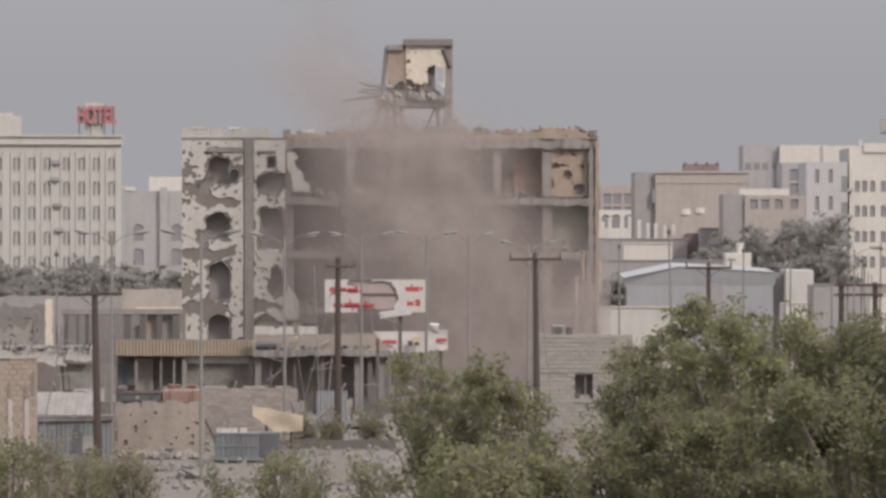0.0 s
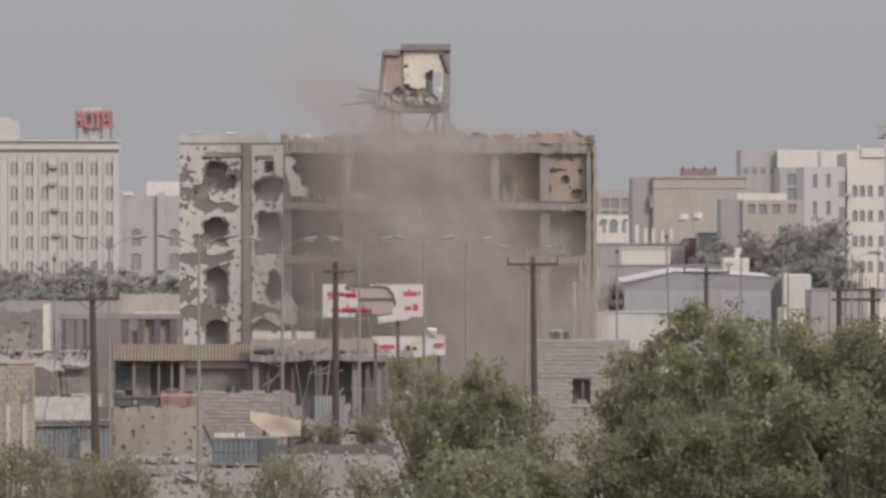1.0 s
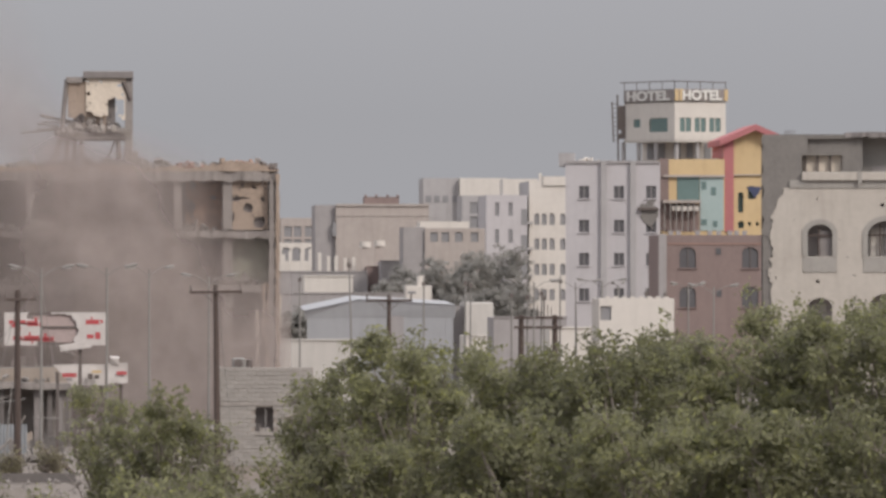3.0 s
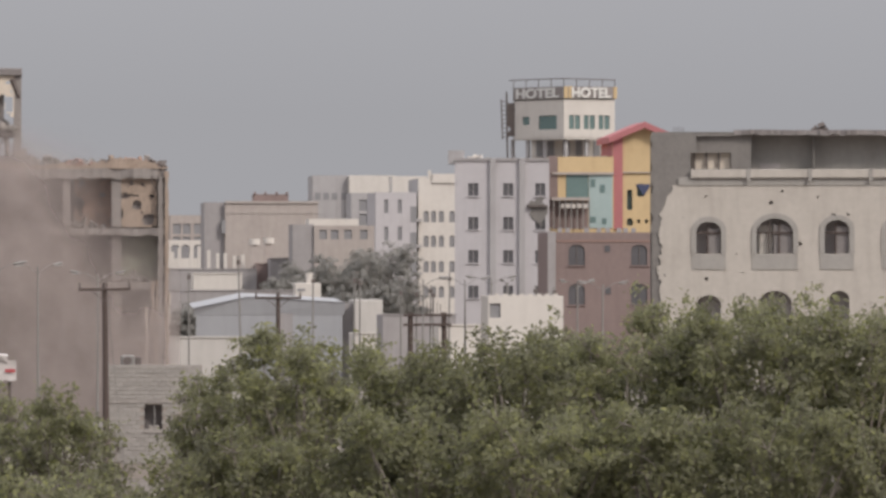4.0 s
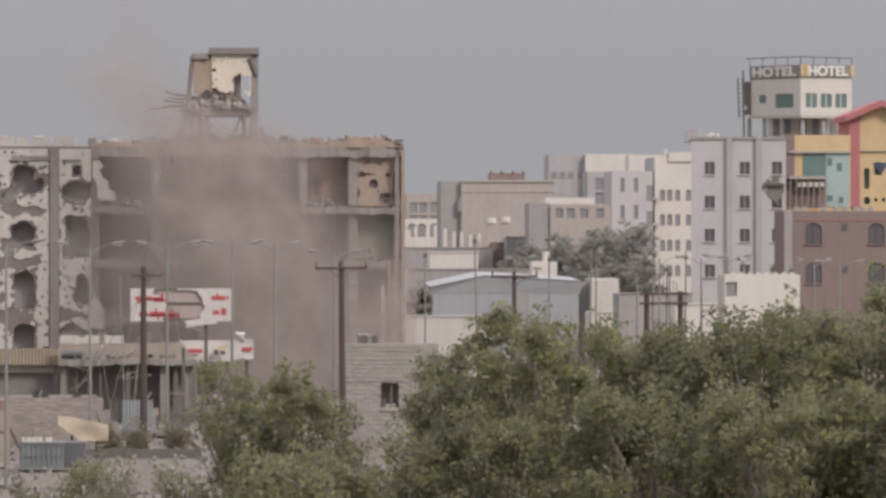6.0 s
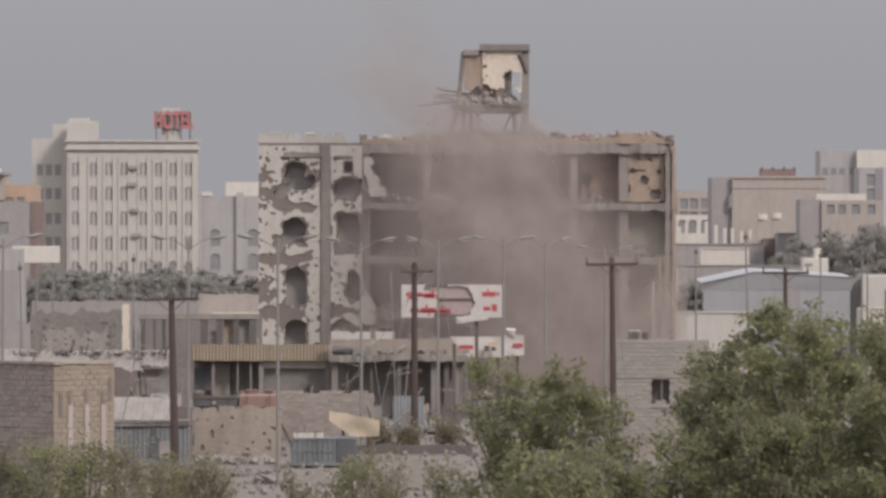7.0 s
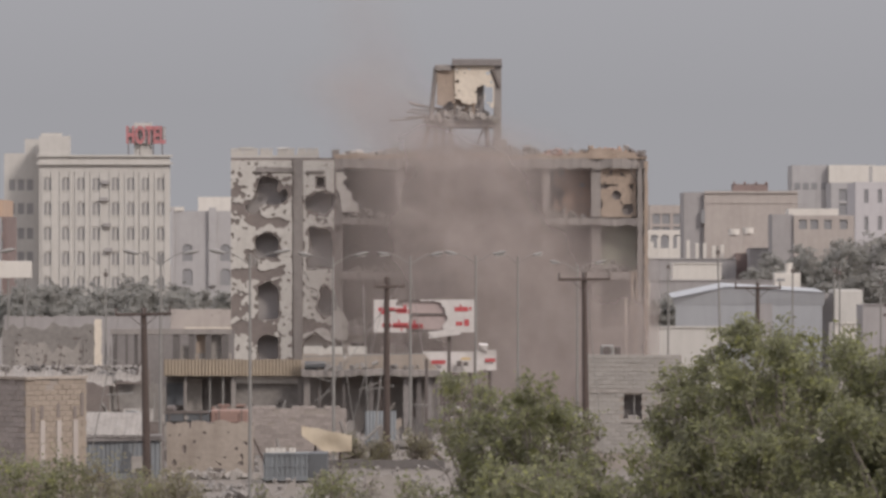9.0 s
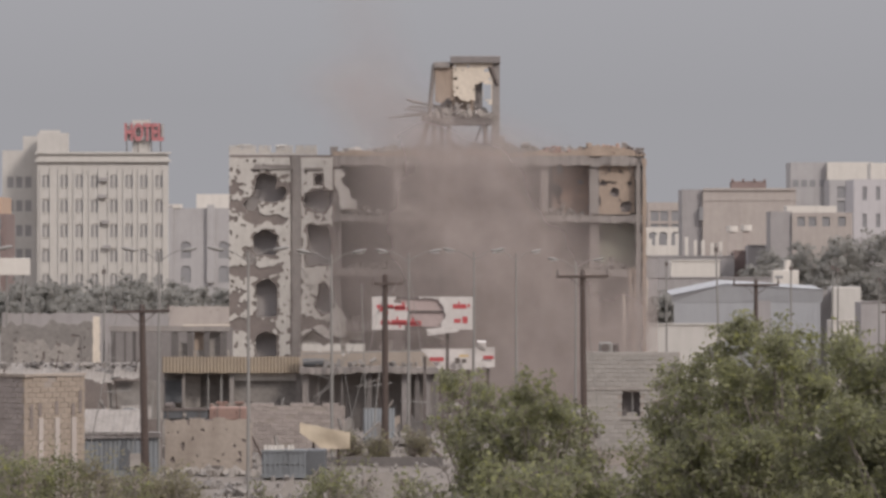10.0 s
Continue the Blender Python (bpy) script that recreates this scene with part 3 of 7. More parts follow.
# concrete columns of the frame
for x, w in ((512, 0.5), (620, 0.55), (704, 0.5), (790, 0.5), (880, 0.5), (968, 0.62), (1048, 0.45)):
    for z0, z1 in ((0, Z_1), (Z_1, Z_2), (Z_2, Z_3), (Z_3, Z_ROOF)):
        low = z1 - (0.62 if z1 == Z_ROOF else 0.45)
        part("column", box(RX(x) - w / 2, RX(x) + w / 2, 0.25, 0.75, z0, low, bevel=0.03, worn=0.04), "concrete", ruin)
    part("column", box(RX(x) - w / 2, RX(x) + w / 2, 8.0, 8.5, 0, Z_ROOF - 0.6), "sooty", ruin)

# front wall of the left bays, punched by shells, with its plaster half gone
WINDOWS = [(RX(a), RX(b), ruin_plot.z(y1), ruin_plot.z(y0)) for a, b, y0, y1 in
           ((367, 405, 278, 327), (366, 405, 377, 421), (370, 406, 464, 531), (370, 405, 558, 604))]
HOLES = [(RX(482), 13.25, 0.95, 0.72), (RX(360), 13.0, 0.45, 0.4), (RX(412), 13.7, 0.4, 0.45), (RX(358), 9.7, 0.3, 0.5)]


def front_wall(x, z):
    f = 9.0
    for k, (cx, cz, rx, rz) in enumerate(HOLES):
        f = min(f, oval(x, z, cx, cz, rx, rz) + 0.22 * wob(x, z, 1.6, k) + 0.1 * wob(x, z, 4.2, k))
    for k, a in enumerate(WINDOWS):
        f = min(f, arch(x, z, *a) + 0.10 * wob(x, z, 1.6, k + 50) + 0.07 * wob(x, z, 4.2, k))
    f = min(f, slot(x, z, RX(474), RX(487), 14.25, 14.85))
    f = min(f, slot(x, z, RX(462), RX(500), 9.2, 11.6) + 0.3 * wob(x, z, 0.9, 4))
    f = min(f, oval(x, z, RX(492), 6.9, 0.55, 0.9) + 0.25 * wob(x, z, 1.2, 8))
    f = min(f, oval(x, z, RX(474), 4.1, 1.1, 0.7) + 0.3 * wob(x, z, 1.2, 9))
    return f


part("front_wall", sheet(front_wall, 0.0, RX(508), 0.0, Z_ROOF, 0.16, 0.3), "infill", ruin, "exposed brown blockwork full of shell holes")


def plaster_left(x, z):
    f = front_wall(x, z) - 0.12 + 0.25 * wob(x, z, 2.6, 17)
    f = min(f, 0.20 + 0.62 * wob(x, z, 0.7, 21.3) + 0.42 * wob(x, z, 1.9, 3.0) + 0.16 * wob(x, z, 5.0, 8.0))
    # the strip beside the column and ragged lost bands under each window row
    for zz in (12.2, 8.9, 5.4):
        f = min(f, oval(x, z, RX(372), zz - 0.15, 2.2, 0.34) + 0.45 * wob(x, z, 0.9, zz))
    f = min(f, abs(x - RX(441)) - 0.38 + 0.05 * wob(x, z, 1.5, 2))
    if x > RX(449):
        f = min(f + 0.12, front_wall(x, z) - 0.1, oval(x, z, RX(492), 10.6, 1.1, 1.1) + 0.4 * wob(x, z, 0.8, 5))
    # bullet pocks
    f = min(f, 0.19 - 0.55 * noise.noise((x * 3.4, z * 3.4, 40.0)))
    return f


plaster = part("plaster_coat", sheet(plaster_left, 0.0, RX(505), 0.6, Z_ROOF - 0.15, 0.085, 0.06), "plaster", ruin, "flaking white plaster pocked by bullets")
plaster.location.y = -0.065
part("corner_column", box(RX(433), RX(449), -0.1, 0.0, 0, Z_ROOF - 0.1, worn=0.02), "concrete", ruin)
part("drip_band", box(RX(366), RX(432), -0.16, -0.07, 15.2, 15.48, worn=0.03), "concrete", ruin)
part("drip_band", box(RX(455), RX(488), -0.16, -0.07, 15.1, 15.3, worn=0.03), "concrete", ruin)


# broken plaster tongues hanging on the second bay
def tongue(x, z):
    mid = RX(520) + (14.0 - z) * 0.35
    return 0.42 - abs(x - mid) + 0.5 * wob(x, z, 1.3, 31)


ob = part("plaster_tongue", sheet(tongue, RX(498), RX(548), 12.7, 15.2, 0.1, 0.12), "plaster", ruin)
ob.location.y = 0.1

def low_tongue(x, z):
    mid = RX(466) + (8.7 - z) * 0.55
    return min(0.5 - abs(x - mid) + 0.6 * wob(x, z, 1.1, 37), front_wall(x, z) - 0.06, 0.24 - 0.55 * noise.noise((x * 3.4, z * 3.4, 44.0)))


ob = part("plaster_tongue", sheet(low_tongue, RX(452), RX(530), 4.6, 9.0, 0.09, 0.07), "plaster", ruin)
ob.location.y = -0.145
# balustrade on the roof edge
bm = box(0, RX(478), 0.0, 0.25, Z_ROOF + 0.02, Z_ROOF + 0.16)
part("parapet_base", bm, "plaster", ruin)
post = None
for k in range(36):
    x = 0.06 + k * (RX(478) / 36)
    if k in (11, 17, 18, 26):
        continue
    if post is None:
        post = part("baluster", rod((0, 0.12, 0), (0, 0.12, 0.46), 0.095, 0.07, sides=6), "plaster", ruin)
        post.location = (x, 0, Z_ROOF + 0.16)
    else:
        o = part("baluster", post.data, "plaster", ruin)
        o.location = (x, 0, Z_ROOF + 0.16)
        o.rotation_euler = (0, random.uniform(-0.12, 0.12), 0)
part("parapet_rail", box(RX(338), RX(362), 0.02, 0.24, Z_ROOF + 0.57, Z_ROOF + 0.66, worn=0.02), "plaster", ruin)
part("parapet_rail", box(RX(404), RX(424), 0.02, 0.24, Z_ROOF + 0.57, Z_ROOF + 0.66, worn=0.03), "plaster", ruin)


# broken roof edge and rubble
def parapet(x, z):
    top = Z_ROOF + 0.22 + 0.32 * wob(x, 0, 0.4, 12) + 0.16 * wob(x, 0, 1.1, 15) + 0.1 * wob(x, z, 4.0, 2) + (0.2 if RX(925) < x < RX(1040) else 0)
    return top - z


part("broken_parapet", sheet(parapet, RX(505), RW - 0.1, Z_ROOF - 0.05, Z_ROOF + 1.4, 0.13, 0.22), "tan_plaster", ruin)
heap = chunks(RX(760), 3.0, 17, 4, 0.9, 260, 0.5, 4)
bmesh.ops.translate(heap, verts=heap.verts, vec=(0, 0, Z_ROOF))
tagged(part("roof_rubble", heap, "rubble", ruin), kind="stuff")
for x, h in ((506, 0.55), (530, 0.4), (805, 1.2), (812, 0.8), (1022, 0.75), (1050, 0.5), (948, 0.5)):
    part("broken_stub", box(RX(x) - 0.22, RX(x) + 0.22, 0.5, 0.85, Z_ROOF, Z_ROOF + h, worn=0.1), "concrete", ruin)


for k, (x, w, n, sz_, mt) in enumerate(((960, 3.4, 46, 0.34, "tan_plaster"), (1000, 2.8, 40, 0.4, "orange_plaster"), (900, 3.0, 40, 0.28, "brick_red"), (545, 2.4, 30, 0.28, "plaster"), (1030, 1.6, 22, 0.36, "infill"))):
    heap = chunks(RX(x), 0.55, w, 0.7, 0.75, n, sz_, 820 + k)
    bmesh.ops.translate(heap, verts=heap.verts, vec=(0, 0, Z_ROOF))
    tagged(part("edge_rubble", heap, mt, ruin), kind="stuff")


# right-hand end bay: tan plaster above, faded green below, all torn
def end_panel(x, z):
    f = min(oval(x, z, RX(1005), 13.75, 0.28, 0.3), oval(x, z, RX(1026), 12.85, 0.36, 0.42), oval(x, z, RX(984), 14.3, 0.14, 0.2))
    f = min(f, abs((x - RX(990)) * 0.85 - (z - 14.3)) + abs(z - 14.3) * 0.12 - 0.05)
    f = min(f, x - RX(978) + 0.35 * wob(x, z, 1.1, 23), 0.28 - 0.6 * noise.noise((x * 3.1, z * 3.1, 61.0)))
    return min(f + 0.14 * wob(x, z, 2.0, 3), 9)


ob = part("end_panel", sheet(end_panel, RX(975), RX(1040), Z_3, Z_ROOF - 0.6, 0.09, 0.2), "tan_plaster", ruin, "tan plastered wall with shell holes")
ob.location.y = 0.35
ob = part("end_panel_backing", box(RX(975), RX(1040), 0.62, 0.72, Z_3, Z_ROOF - 0.6), "sooty", ruin)


def end_low(x, z):
    return 0.75 + 0.9 * wob(x, z, 0.6, 14)


ob = part("end_panel", sheet(end_low, RX(972), RX(1042), Z_2, Z_3 - 0.45, 0.14, 0.2), "green_plaster", ruin, "faded green plastered wall")
ob.location.y = 1.2
ob = part("stained_panel", sheet(lambda x, z: min(0.3 + 0.8 * wob(x, z, 0.8, 33) + 0.25 * wob(x, z, 2.6, 3), 9), RX(895), RX(965), Z_3, Z_ROOF - 0.65, 0.15, 0.15), "orange_plaster", ruin, "scorched orange plaster")
ob.location.y = 1.6
for x, z0, z1, w, mt in ((1046, 0, Z_ROOF - 0.6, 0.3, "concrete"), (1057, 0.5, Z_ROOF - 0.2, 0.22, "tan_plaster"), (1034, Z_1, Z_2, 0.25, "tan_plaster"),
                         (1021, 3.5, 7.4, 0.13, "cream_plaster"), (1038, 2.6, 9.0, 0.2, "tan_plaster"), (1061, 5.2, 8.3, 0.06, "cream_plaster")):
    def strip(x, z, c=RX(x), w=w):
        return w / 2 - abs(x - c) + 0.09 * wob(x, z, 1.4, c)
    ob = part("hanging_strip", sheet(strip, RX(x) - 0.5, RX(x) + 0.5, z0, z1, 0.08, 0.2), mt, ruin)
    ob.location.y = -0.15
part("side_wall", box(RW - 0.45, RW - 0.2, 0.8, DEEP - 0.25, 0, Z_ROOF - 0.62), "concrete", ruin)
# window-like pieces of wall left on the lower front
for x0, x1, z0, z1, s in ((440, 545, 3.2, 5.0, 1), (508, 560, 4.4, 5.6, 2), (600, 655, 12.45, 13.0, 3), (700, 960, 0, 2.2, 4), (590, 640, 3.2, 4.4, 5)):
    def bit(x, z, c=((x0 + x1) / 2, (z0 + z1) / 2), r=((x1 - x0) / 2 / 28, (z1 - z0) / 2), s=s):
        return -oval(x, z, RX(c[0]), c[1], r[0], r[1]) + 0.35 * wob(x, z, 1.2, s * 3.3)
    ob = part("wall_remnant", sheet(bit, RX(x0 - 8), RX(x1 + 8), z0, z1, 0.12, 0.2), "plaster" if s != 4 else "infill", ruin)
    ob.location.y = 0.5

# bars and rubble along the broken floors
for k in range(34):
    z = random.choice((Z_ROOF - 0.4, Z_3 - 0.3, Z_2 - 0.3, Z_1 - 0.3))
    x = random.uniform(RX(512), RW - 0.5)
    drop = random.uniform(0.4, 1.3)
    part("rebar", tube([(x, 0.1, z), (x + random.uniform(-0.15, 0.15), -0.15, z - drop * 0.5), (x + random.uniform(-0.4, 0.4), -0.1, z - drop)], 0.025, 0.02, sides=4), "dark_metal", ruin)
for k, (x, z, w) in enumerate(((560, Z_3, 3.0), (660, Z_3, 3.5), (590, Z_2, 4.0), (900, Z_3, 3.5), (930, Z_2, 4.0), (560, Z_1, 3.0), (1000, Z_2, 2.0), (700, Z_1, 5.0))):
    heap = chunks(RX(x), 1.0, w, 1.2, 0.55, 40, 0.3, 60 + k)
    bmesh.ops.translate(heap, verts=heap.verts, vec=(0, 0, z))
    tagged(part("floor_rubble", heap, "rubble", ruin), kind="stuff")

# rooftop room on stilts
tw = thing("rooftop_tower", "wrecked concrete rooftop room on bent stilts", "rooftop room", pose(mx(322, 320), 321.5, Z_ROOF))
TZ = lambda y: mz(y, 321.5) - Z_ROOF
deck = box(RX(666), RX(800), 0, 3.6, TZ(190), TZ(176), bevel=0.05, worn=0.06)
part("deck", deck, "concrete", tw)
for xa, xb, y, r in ((657, 672, 0.3, 0.16), (684, 685, 0.3, 0.16), (697, 697, 2.8, 0.14), (711, 710, 0.3, 0.15), (779, 774, 0.3, 0.17), (785, 791, 2.8, 0.14), (745, 770, 3.0, 0.06)):
    part("stilt", rod((RX(xa), y, -0.1), (RX(xb), y, TZ(188)), r, r * 0.9, sides=4), "concrete", tw)
part("roof_slab", box(RX(713), RX(802), -0.25, 3.7, TZ(82), TZ(69), bevel=0.04, worn=0.04), "sooty", tw)
part("roof_slab", box(RX(683), RX(713), -0.1, 3.6, TZ(88), TZ(78), worn=0.06), "concrete", tw)


def room_front(x, z):
    f = min(slot(x, z, RX(757), RX(771), TZ(150), TZ(119)), slot(x, z, RX(773), RX(786), TZ(146), TZ(119)))
    f = min(f, z - TZ(146) - 0.6 * wob(x, 0, 1.3, 3))
    f = min(f, 0.24 - 0.6 * noise.noise((x * 3.6, z * 3.6, 11)))
    return f


part("front_wall", sheet(room_front, RX(718), RX(789), TZ(176), TZ(82), 0.08, 0.18), "cream_plaster", tw, "cream wall with bullet holes")
part("brown_wall", sheet(lambda x, z: z - TZ(148) - 0.6 * wob(x, 0, 0.8, 8) , RX(686), RX(718.5), TZ(176), TZ(86), 0.1, 0.16), "tan_plaster", tw).location.y = 0.1
part("back_wall", box(RX(695), RX(768), 3.3, 3.5, TZ(176), TZ(86)), "sooty", tw)
# added dark panel that stands for the shade behind the window slot
part("dark_doorway", box(RX(754), RX(770), 0.5, 0.56, TZ(176), TZ(112)), "sooty", tw)
part("inner_wall", box(RX(716), RX(754), 0.45, 0.55, TZ(176), TZ(108)), "tan_plaster", tw)
part("post", rod((RX(675), 0.2, TZ(178)), (RX(684), 0.2, TZ(84)), 0.16, 0.14, sides=4), "concrete", tw)
part("post", box(RX(788), RX(800), -0.02, 0.4, TZ(238), TZ(82), worn=0.04), "concrete", tw)
part("post", rod((RX(784), 0.0, TZ(88)), (RX(797), 0.0, TZ(120)), 0.16, sides=4), "dark_metal", tw)
heap = chunks(RX(730), 1.0, 4.5, 2.6, 1.35, 190, 0.36, 9)
bmesh.ops.translate(heap, verts=heap.verts, vec=(0, 0, TZ(178)))
tagged(part("rubble", heap, "rubble_pale", tw), kind="stuff")
for xa, ya, xb, yb, r in ((603, 178, 668, 172, 0.05), (632, 162, 668, 166, 0.06), (636, 146, 664, 152, 0.08), (640, 158, 690, 160, 0.06), (630, 172, 690, 168, 0.05), (645, 150, 700, 158, 0.07)):
    part("broken_beam", rod((RX(xa), 0.4, TZ(ya)), (RX(xb), 0.9, TZ(yb)), r, r, sides=4), "rubble", tw)


# ---- town blocks ----
def panel(w, z0, z1, wins, thick=0.3):
    """A wall with rectangular openings through it, as one connected mesh."""
    xs = sorted({0.0, w} | {v for a in wins for v in a[:2]})
    zs = sorted({z0, z1} | {v for a in wins for v in a[2:]})
    bm = bmesh.new()
    grid = {}

    def vert(i, j, y):
        if (i, j, y) not in grid:
            grid[i, j, y] = bm.verts.new((xs[i], y, zs[j]))
        return grid[i, j, y]

    solid = {(i, j) for i in range(len(xs) - 1) for j in range(len(zs) - 1)
             if not any(q[0] < (xs[i] + xs[i + 1]) / 2 < q[1] and q[2] < (zs[j] + zs[j + 1]) / 2 < q[3] for q in wins)}
    for i, j in solid:
        for y in (0.0, thick):
            bm.faces.new([vert(i, j, y), vert(i + 1, j, y), vert(i + 1, j + 1, y), vert(i, j + 1, y)])
        for di, dj, a, b in ((-1, 0, (i, j), (i, j + 1)), (1, 0, (i + 1, j), (i + 1, j + 1)), (0, -1, (i, j), (i + 1, j)), (0, 1, (i, j + 1), (i + 1, j + 1))):
            if (i + di, j + dj) not in solid:
                bm.faces.new([vert(*a, 0.0), vert(*b, 0.0), vert(*b, thick), vert(*a, thick)])
    bmesh.ops.recalc_face_normals(bm, faces=bm.faces)
    return bm


def block(name, label, x0, x1, y0, d, depth, mat, turn=0, rows=(), cols=(), win=(1.0, 1.4), inset=0.12, side_mat=None,
          y_base=None, arched=False, lip=0.35, glass="glass", category="building", frames=None, group="town buildings", mullion=0.07):
    """A flat-roofed house: front wall with real openings, side walls, roof with parapet, window panes.
    rows, cols: readings of the middles of the windows."""
    p = Plot(x0, d)
    w, h = p.x(x1), p.z(y0)
    ob = thing(name, label, category, p.m(turn), group)
    z_low = 0 if y_base is None else p.z(y_base)
    wins = [(p.x(c) - win[0] / 2, p.x(c) + win[0] / 2, p.z(r) - win[1] / 2, p.z(r) + win[1] / 2) for r in rows for c in cols]
    part("front_wall", panel(w, z_low, h, wins), mat, ob)
    side = side_mat or mat
    part("side_wall", box(0, 0.3, 0.3, depth, z_low, h), side, ob)
    part("side_wall", box(w - 0.3, w, 0.3, depth, z_low, h), side, ob)
    part("back_wall", box(0.3, w - 0.3, depth - 0.3, depth, z_low, h), side, ob)
    part("roof", box(0.3, w - 0.3, 0.3, depth - 0.3, h - lip - 0.25, h - lip), mat, ob)
    for a in wins:
        wd = part("window", box(a[0], a[1], inset, inset + 0.05, a[2], a[3]), glass, ob)
        if frames:
            part("frame", box((a[0] + a[1]) / 2 - mullion / 2, (a[0] + a[1]) / 2 + mullion / 2, inset - 0.06, inset, a[2], a[3]), frames, wd)
            part("sill", box(a[0] - 0.1, a[1] + 0.1, -0.12, inset, a[2] - 0.1, a[2]), mat, wd)
        if arched:
            r = (a[1] - a[0]) / 2
            cx, zt = (a[0] + a[1]) / 2, a[3]

            def spandrel(x, z, cx=cx, zt=zt, r=r):
                return oval(x, z, cx, zt - r * 0.75, r, r * 0.75)
            me = sheet(spandrel, a[0], a[1], zt - r * 0.75, zt, r / 5, 0.24)
            o = part("arch_head", me, mat, wd)
            o.location.y = 0.005
    return ob, p


def extra(ob, p, name, x0, x1, y0, y1, mat, front=0.0, depth=2.0, bevel=0.0, label=""):
    """A further block on a house, between sheet readings."""
    return part(name, box(p.x(x0), p.x(x1), front, front + depth, p.z(y1), p.z(y0), bevel=bevel), mat, ob, label)


def letters(text, size, mat, parent, x, y, z, width=None, turn=0, thick=0.05, name="sign_letters"):
    cu = bpy.data.curves.new(name, "FONT")
    cu.body, cu.size, cu.extrude, cu.offset = text, size, thick, size * 0.035
    tmp = bpy.data.objects.new("tmp", cu)
    scene.collection.objects.link(tmp)
    me = bpy.data.meshes.new_from_object(tmp.evaluated_get(bpy.context.evaluated_depsgraph_get()))
    bpy.data.objects.remove(tmp)
    xs = [v.co.x for v in me.vertices]
    k = width / (max(xs) - min(xs)) if width else 1.0
    for v in me.vertices:
        v.co.x = (v.co.x - min(xs)) * k
    me.materials.clear()
    me.materials.append(M[mat])
    o = part(name, me, mat, parent)
    o.matrix_basis = pose(x, y, z, 90, 0, turn)
    return o


# white hotel with eight window bays, its shaded flank turned away
D_H = 640
hotel, hp = block("hotel_building", "white stone-clad hotel block with tall window bays", -18, 214, 240, D_H, 16, "hotel_white",
                  rows=(290, 334, 378, 422, 466), cols=(-3, 29, 56, 83, 117, 144, 170, 197), win=(0.98, 1.6), frames="hotel_white", arched=True, turn=4, glass="pane_pale", mullion=0.2)
for i, c in enumerate((-3, 29, 56, 83, 117, 144, 170, 197)):
    for s in (-8.5, 8.5):
        part("pilaster", box(hp.x(c + s) - 0.13, hp.x(c + s) + 0.13, -0.16, 0, 0, hp.z(268)), "hotel_white", hotel)
    for r in (312, 356, 400, 444):
        part("spandrel_panel", box(hp.x(c - 7), hp.x(c + 7), -0.05, 0, hp.z(r + 9), hp.z(r - 9)), "hotel_white", hotel)
part("cornice", box(-0.3, hp.x(214) + 0.3, -0.4, 0, hp.z(256), hp.z(252)), "hotel_white", hotel)
part("cornice", box(-0.3, hp.x(214) + 0.3, -0.3, 0, hp.z(242), hp.z(238.5)), "hotel_white", hotel)
extra(hotel, hp, "stair_tower", -18, 37, 205, 240, "hotel_white", 0.05, 6)
extra(hotel, hp, "parapet_block", -14, 22, 200, 205, "hotel_white", 0.3, 4)
extra(hotel, hp, "sign_box", 150, 182, 181, 240, "hotel_white", 1.5, 3)
for x in (140, 160, 184, 200):
    part("sign_strut", rod((hp.x(x), 1.0, hp.z(240)), (hp.x(x), 1.0, hp.z(188)), 0.07, sides=4), "dark_metal", hotel)
letters("HOTEL", 3.0, "hotel_red", hotel, hp.x(136), 0.85, hp.z(217), width=hp.x(206) - hp.x(136))
part("sign_backing", box(hp.x(136), hp.x(206), 1.2, 1.25, hp.z(218), hp.z(188)), "pale_grey", hotel)
# flank
fl, fp = block("hotel_flank", "shaded grey rear wing of a white hotel", -80, -18.5, 236, D_H + 5, 14, "hotel_white", rows=(292, 334, 378, 420), cols=(-66, -50, -34), win=(0.8, 1.4), glass="pane_pale", inset=0.08)
extra(fl, fp, "stair_head", -46, -20, 210, 236, "hotel_white", 2, 5)
for xa, ya, mt in ((92, 300, "dark_metal"), (90, 330, "dark_metal"), (95, 376, "dark_metal"), (98, 420, "dark_metal")):
    part("air_conditioner", box(hp.x(xa), hp.x(xa + 14), -0.5, -0.02, hp.z(ya - 10), hp.z(ya - 16)), "mid_grey", hotel)

# pale arcaded house beside the hotel
nb, np_ = block("pale_house", "pale grey plastered house with arched windows", 216, 330, 338, 600, 14, "pale_grey", rows=(412, 455), cols=(245, 312), win=(1.2, 2.0), arched=True)
extra(nb, np_, "roof_block", 262, 330, 313, 338, "far_white", 2, 8)
extra(nb, np_, "pier", 283, 296, 332, 470, "pale_grey", -0.5, 0.5)
extra(nb, np_, "pier", 216, 222, 332, 470, "pale_grey", -0.4, 0.4)
extra(nb, np_, "parapet", 214, 238, 331, 338, "far_white", -0.1, 2)

# jumble of houses beyond the ruined yard
a, ap = block("orange_house", "faded orange rendered house with a flat roof", -170, -82, 318, 560, 12, "far_orange", rows=(350,), cols=(-120, -100), win=(0.9, 1.2))
extra(a, ap, "stair_head", -190, -128, 300, 345, "far_tan", -0.5, 6)
extra(a, ap, "flat_canopy", -196, -126, 296, 301, "mid_grey", -1.2, 8)
extra(a, ap, "roof_tank", -144, -138, 289, 297, "far_white", 1, 1)
b, bp = block("grey_house", "grey concrete house with dark open bays", -226, -105, 348, 500, 12, "mid_grey", rows=(395,), cols=(-200, -142), win=(2.2, 1.2))
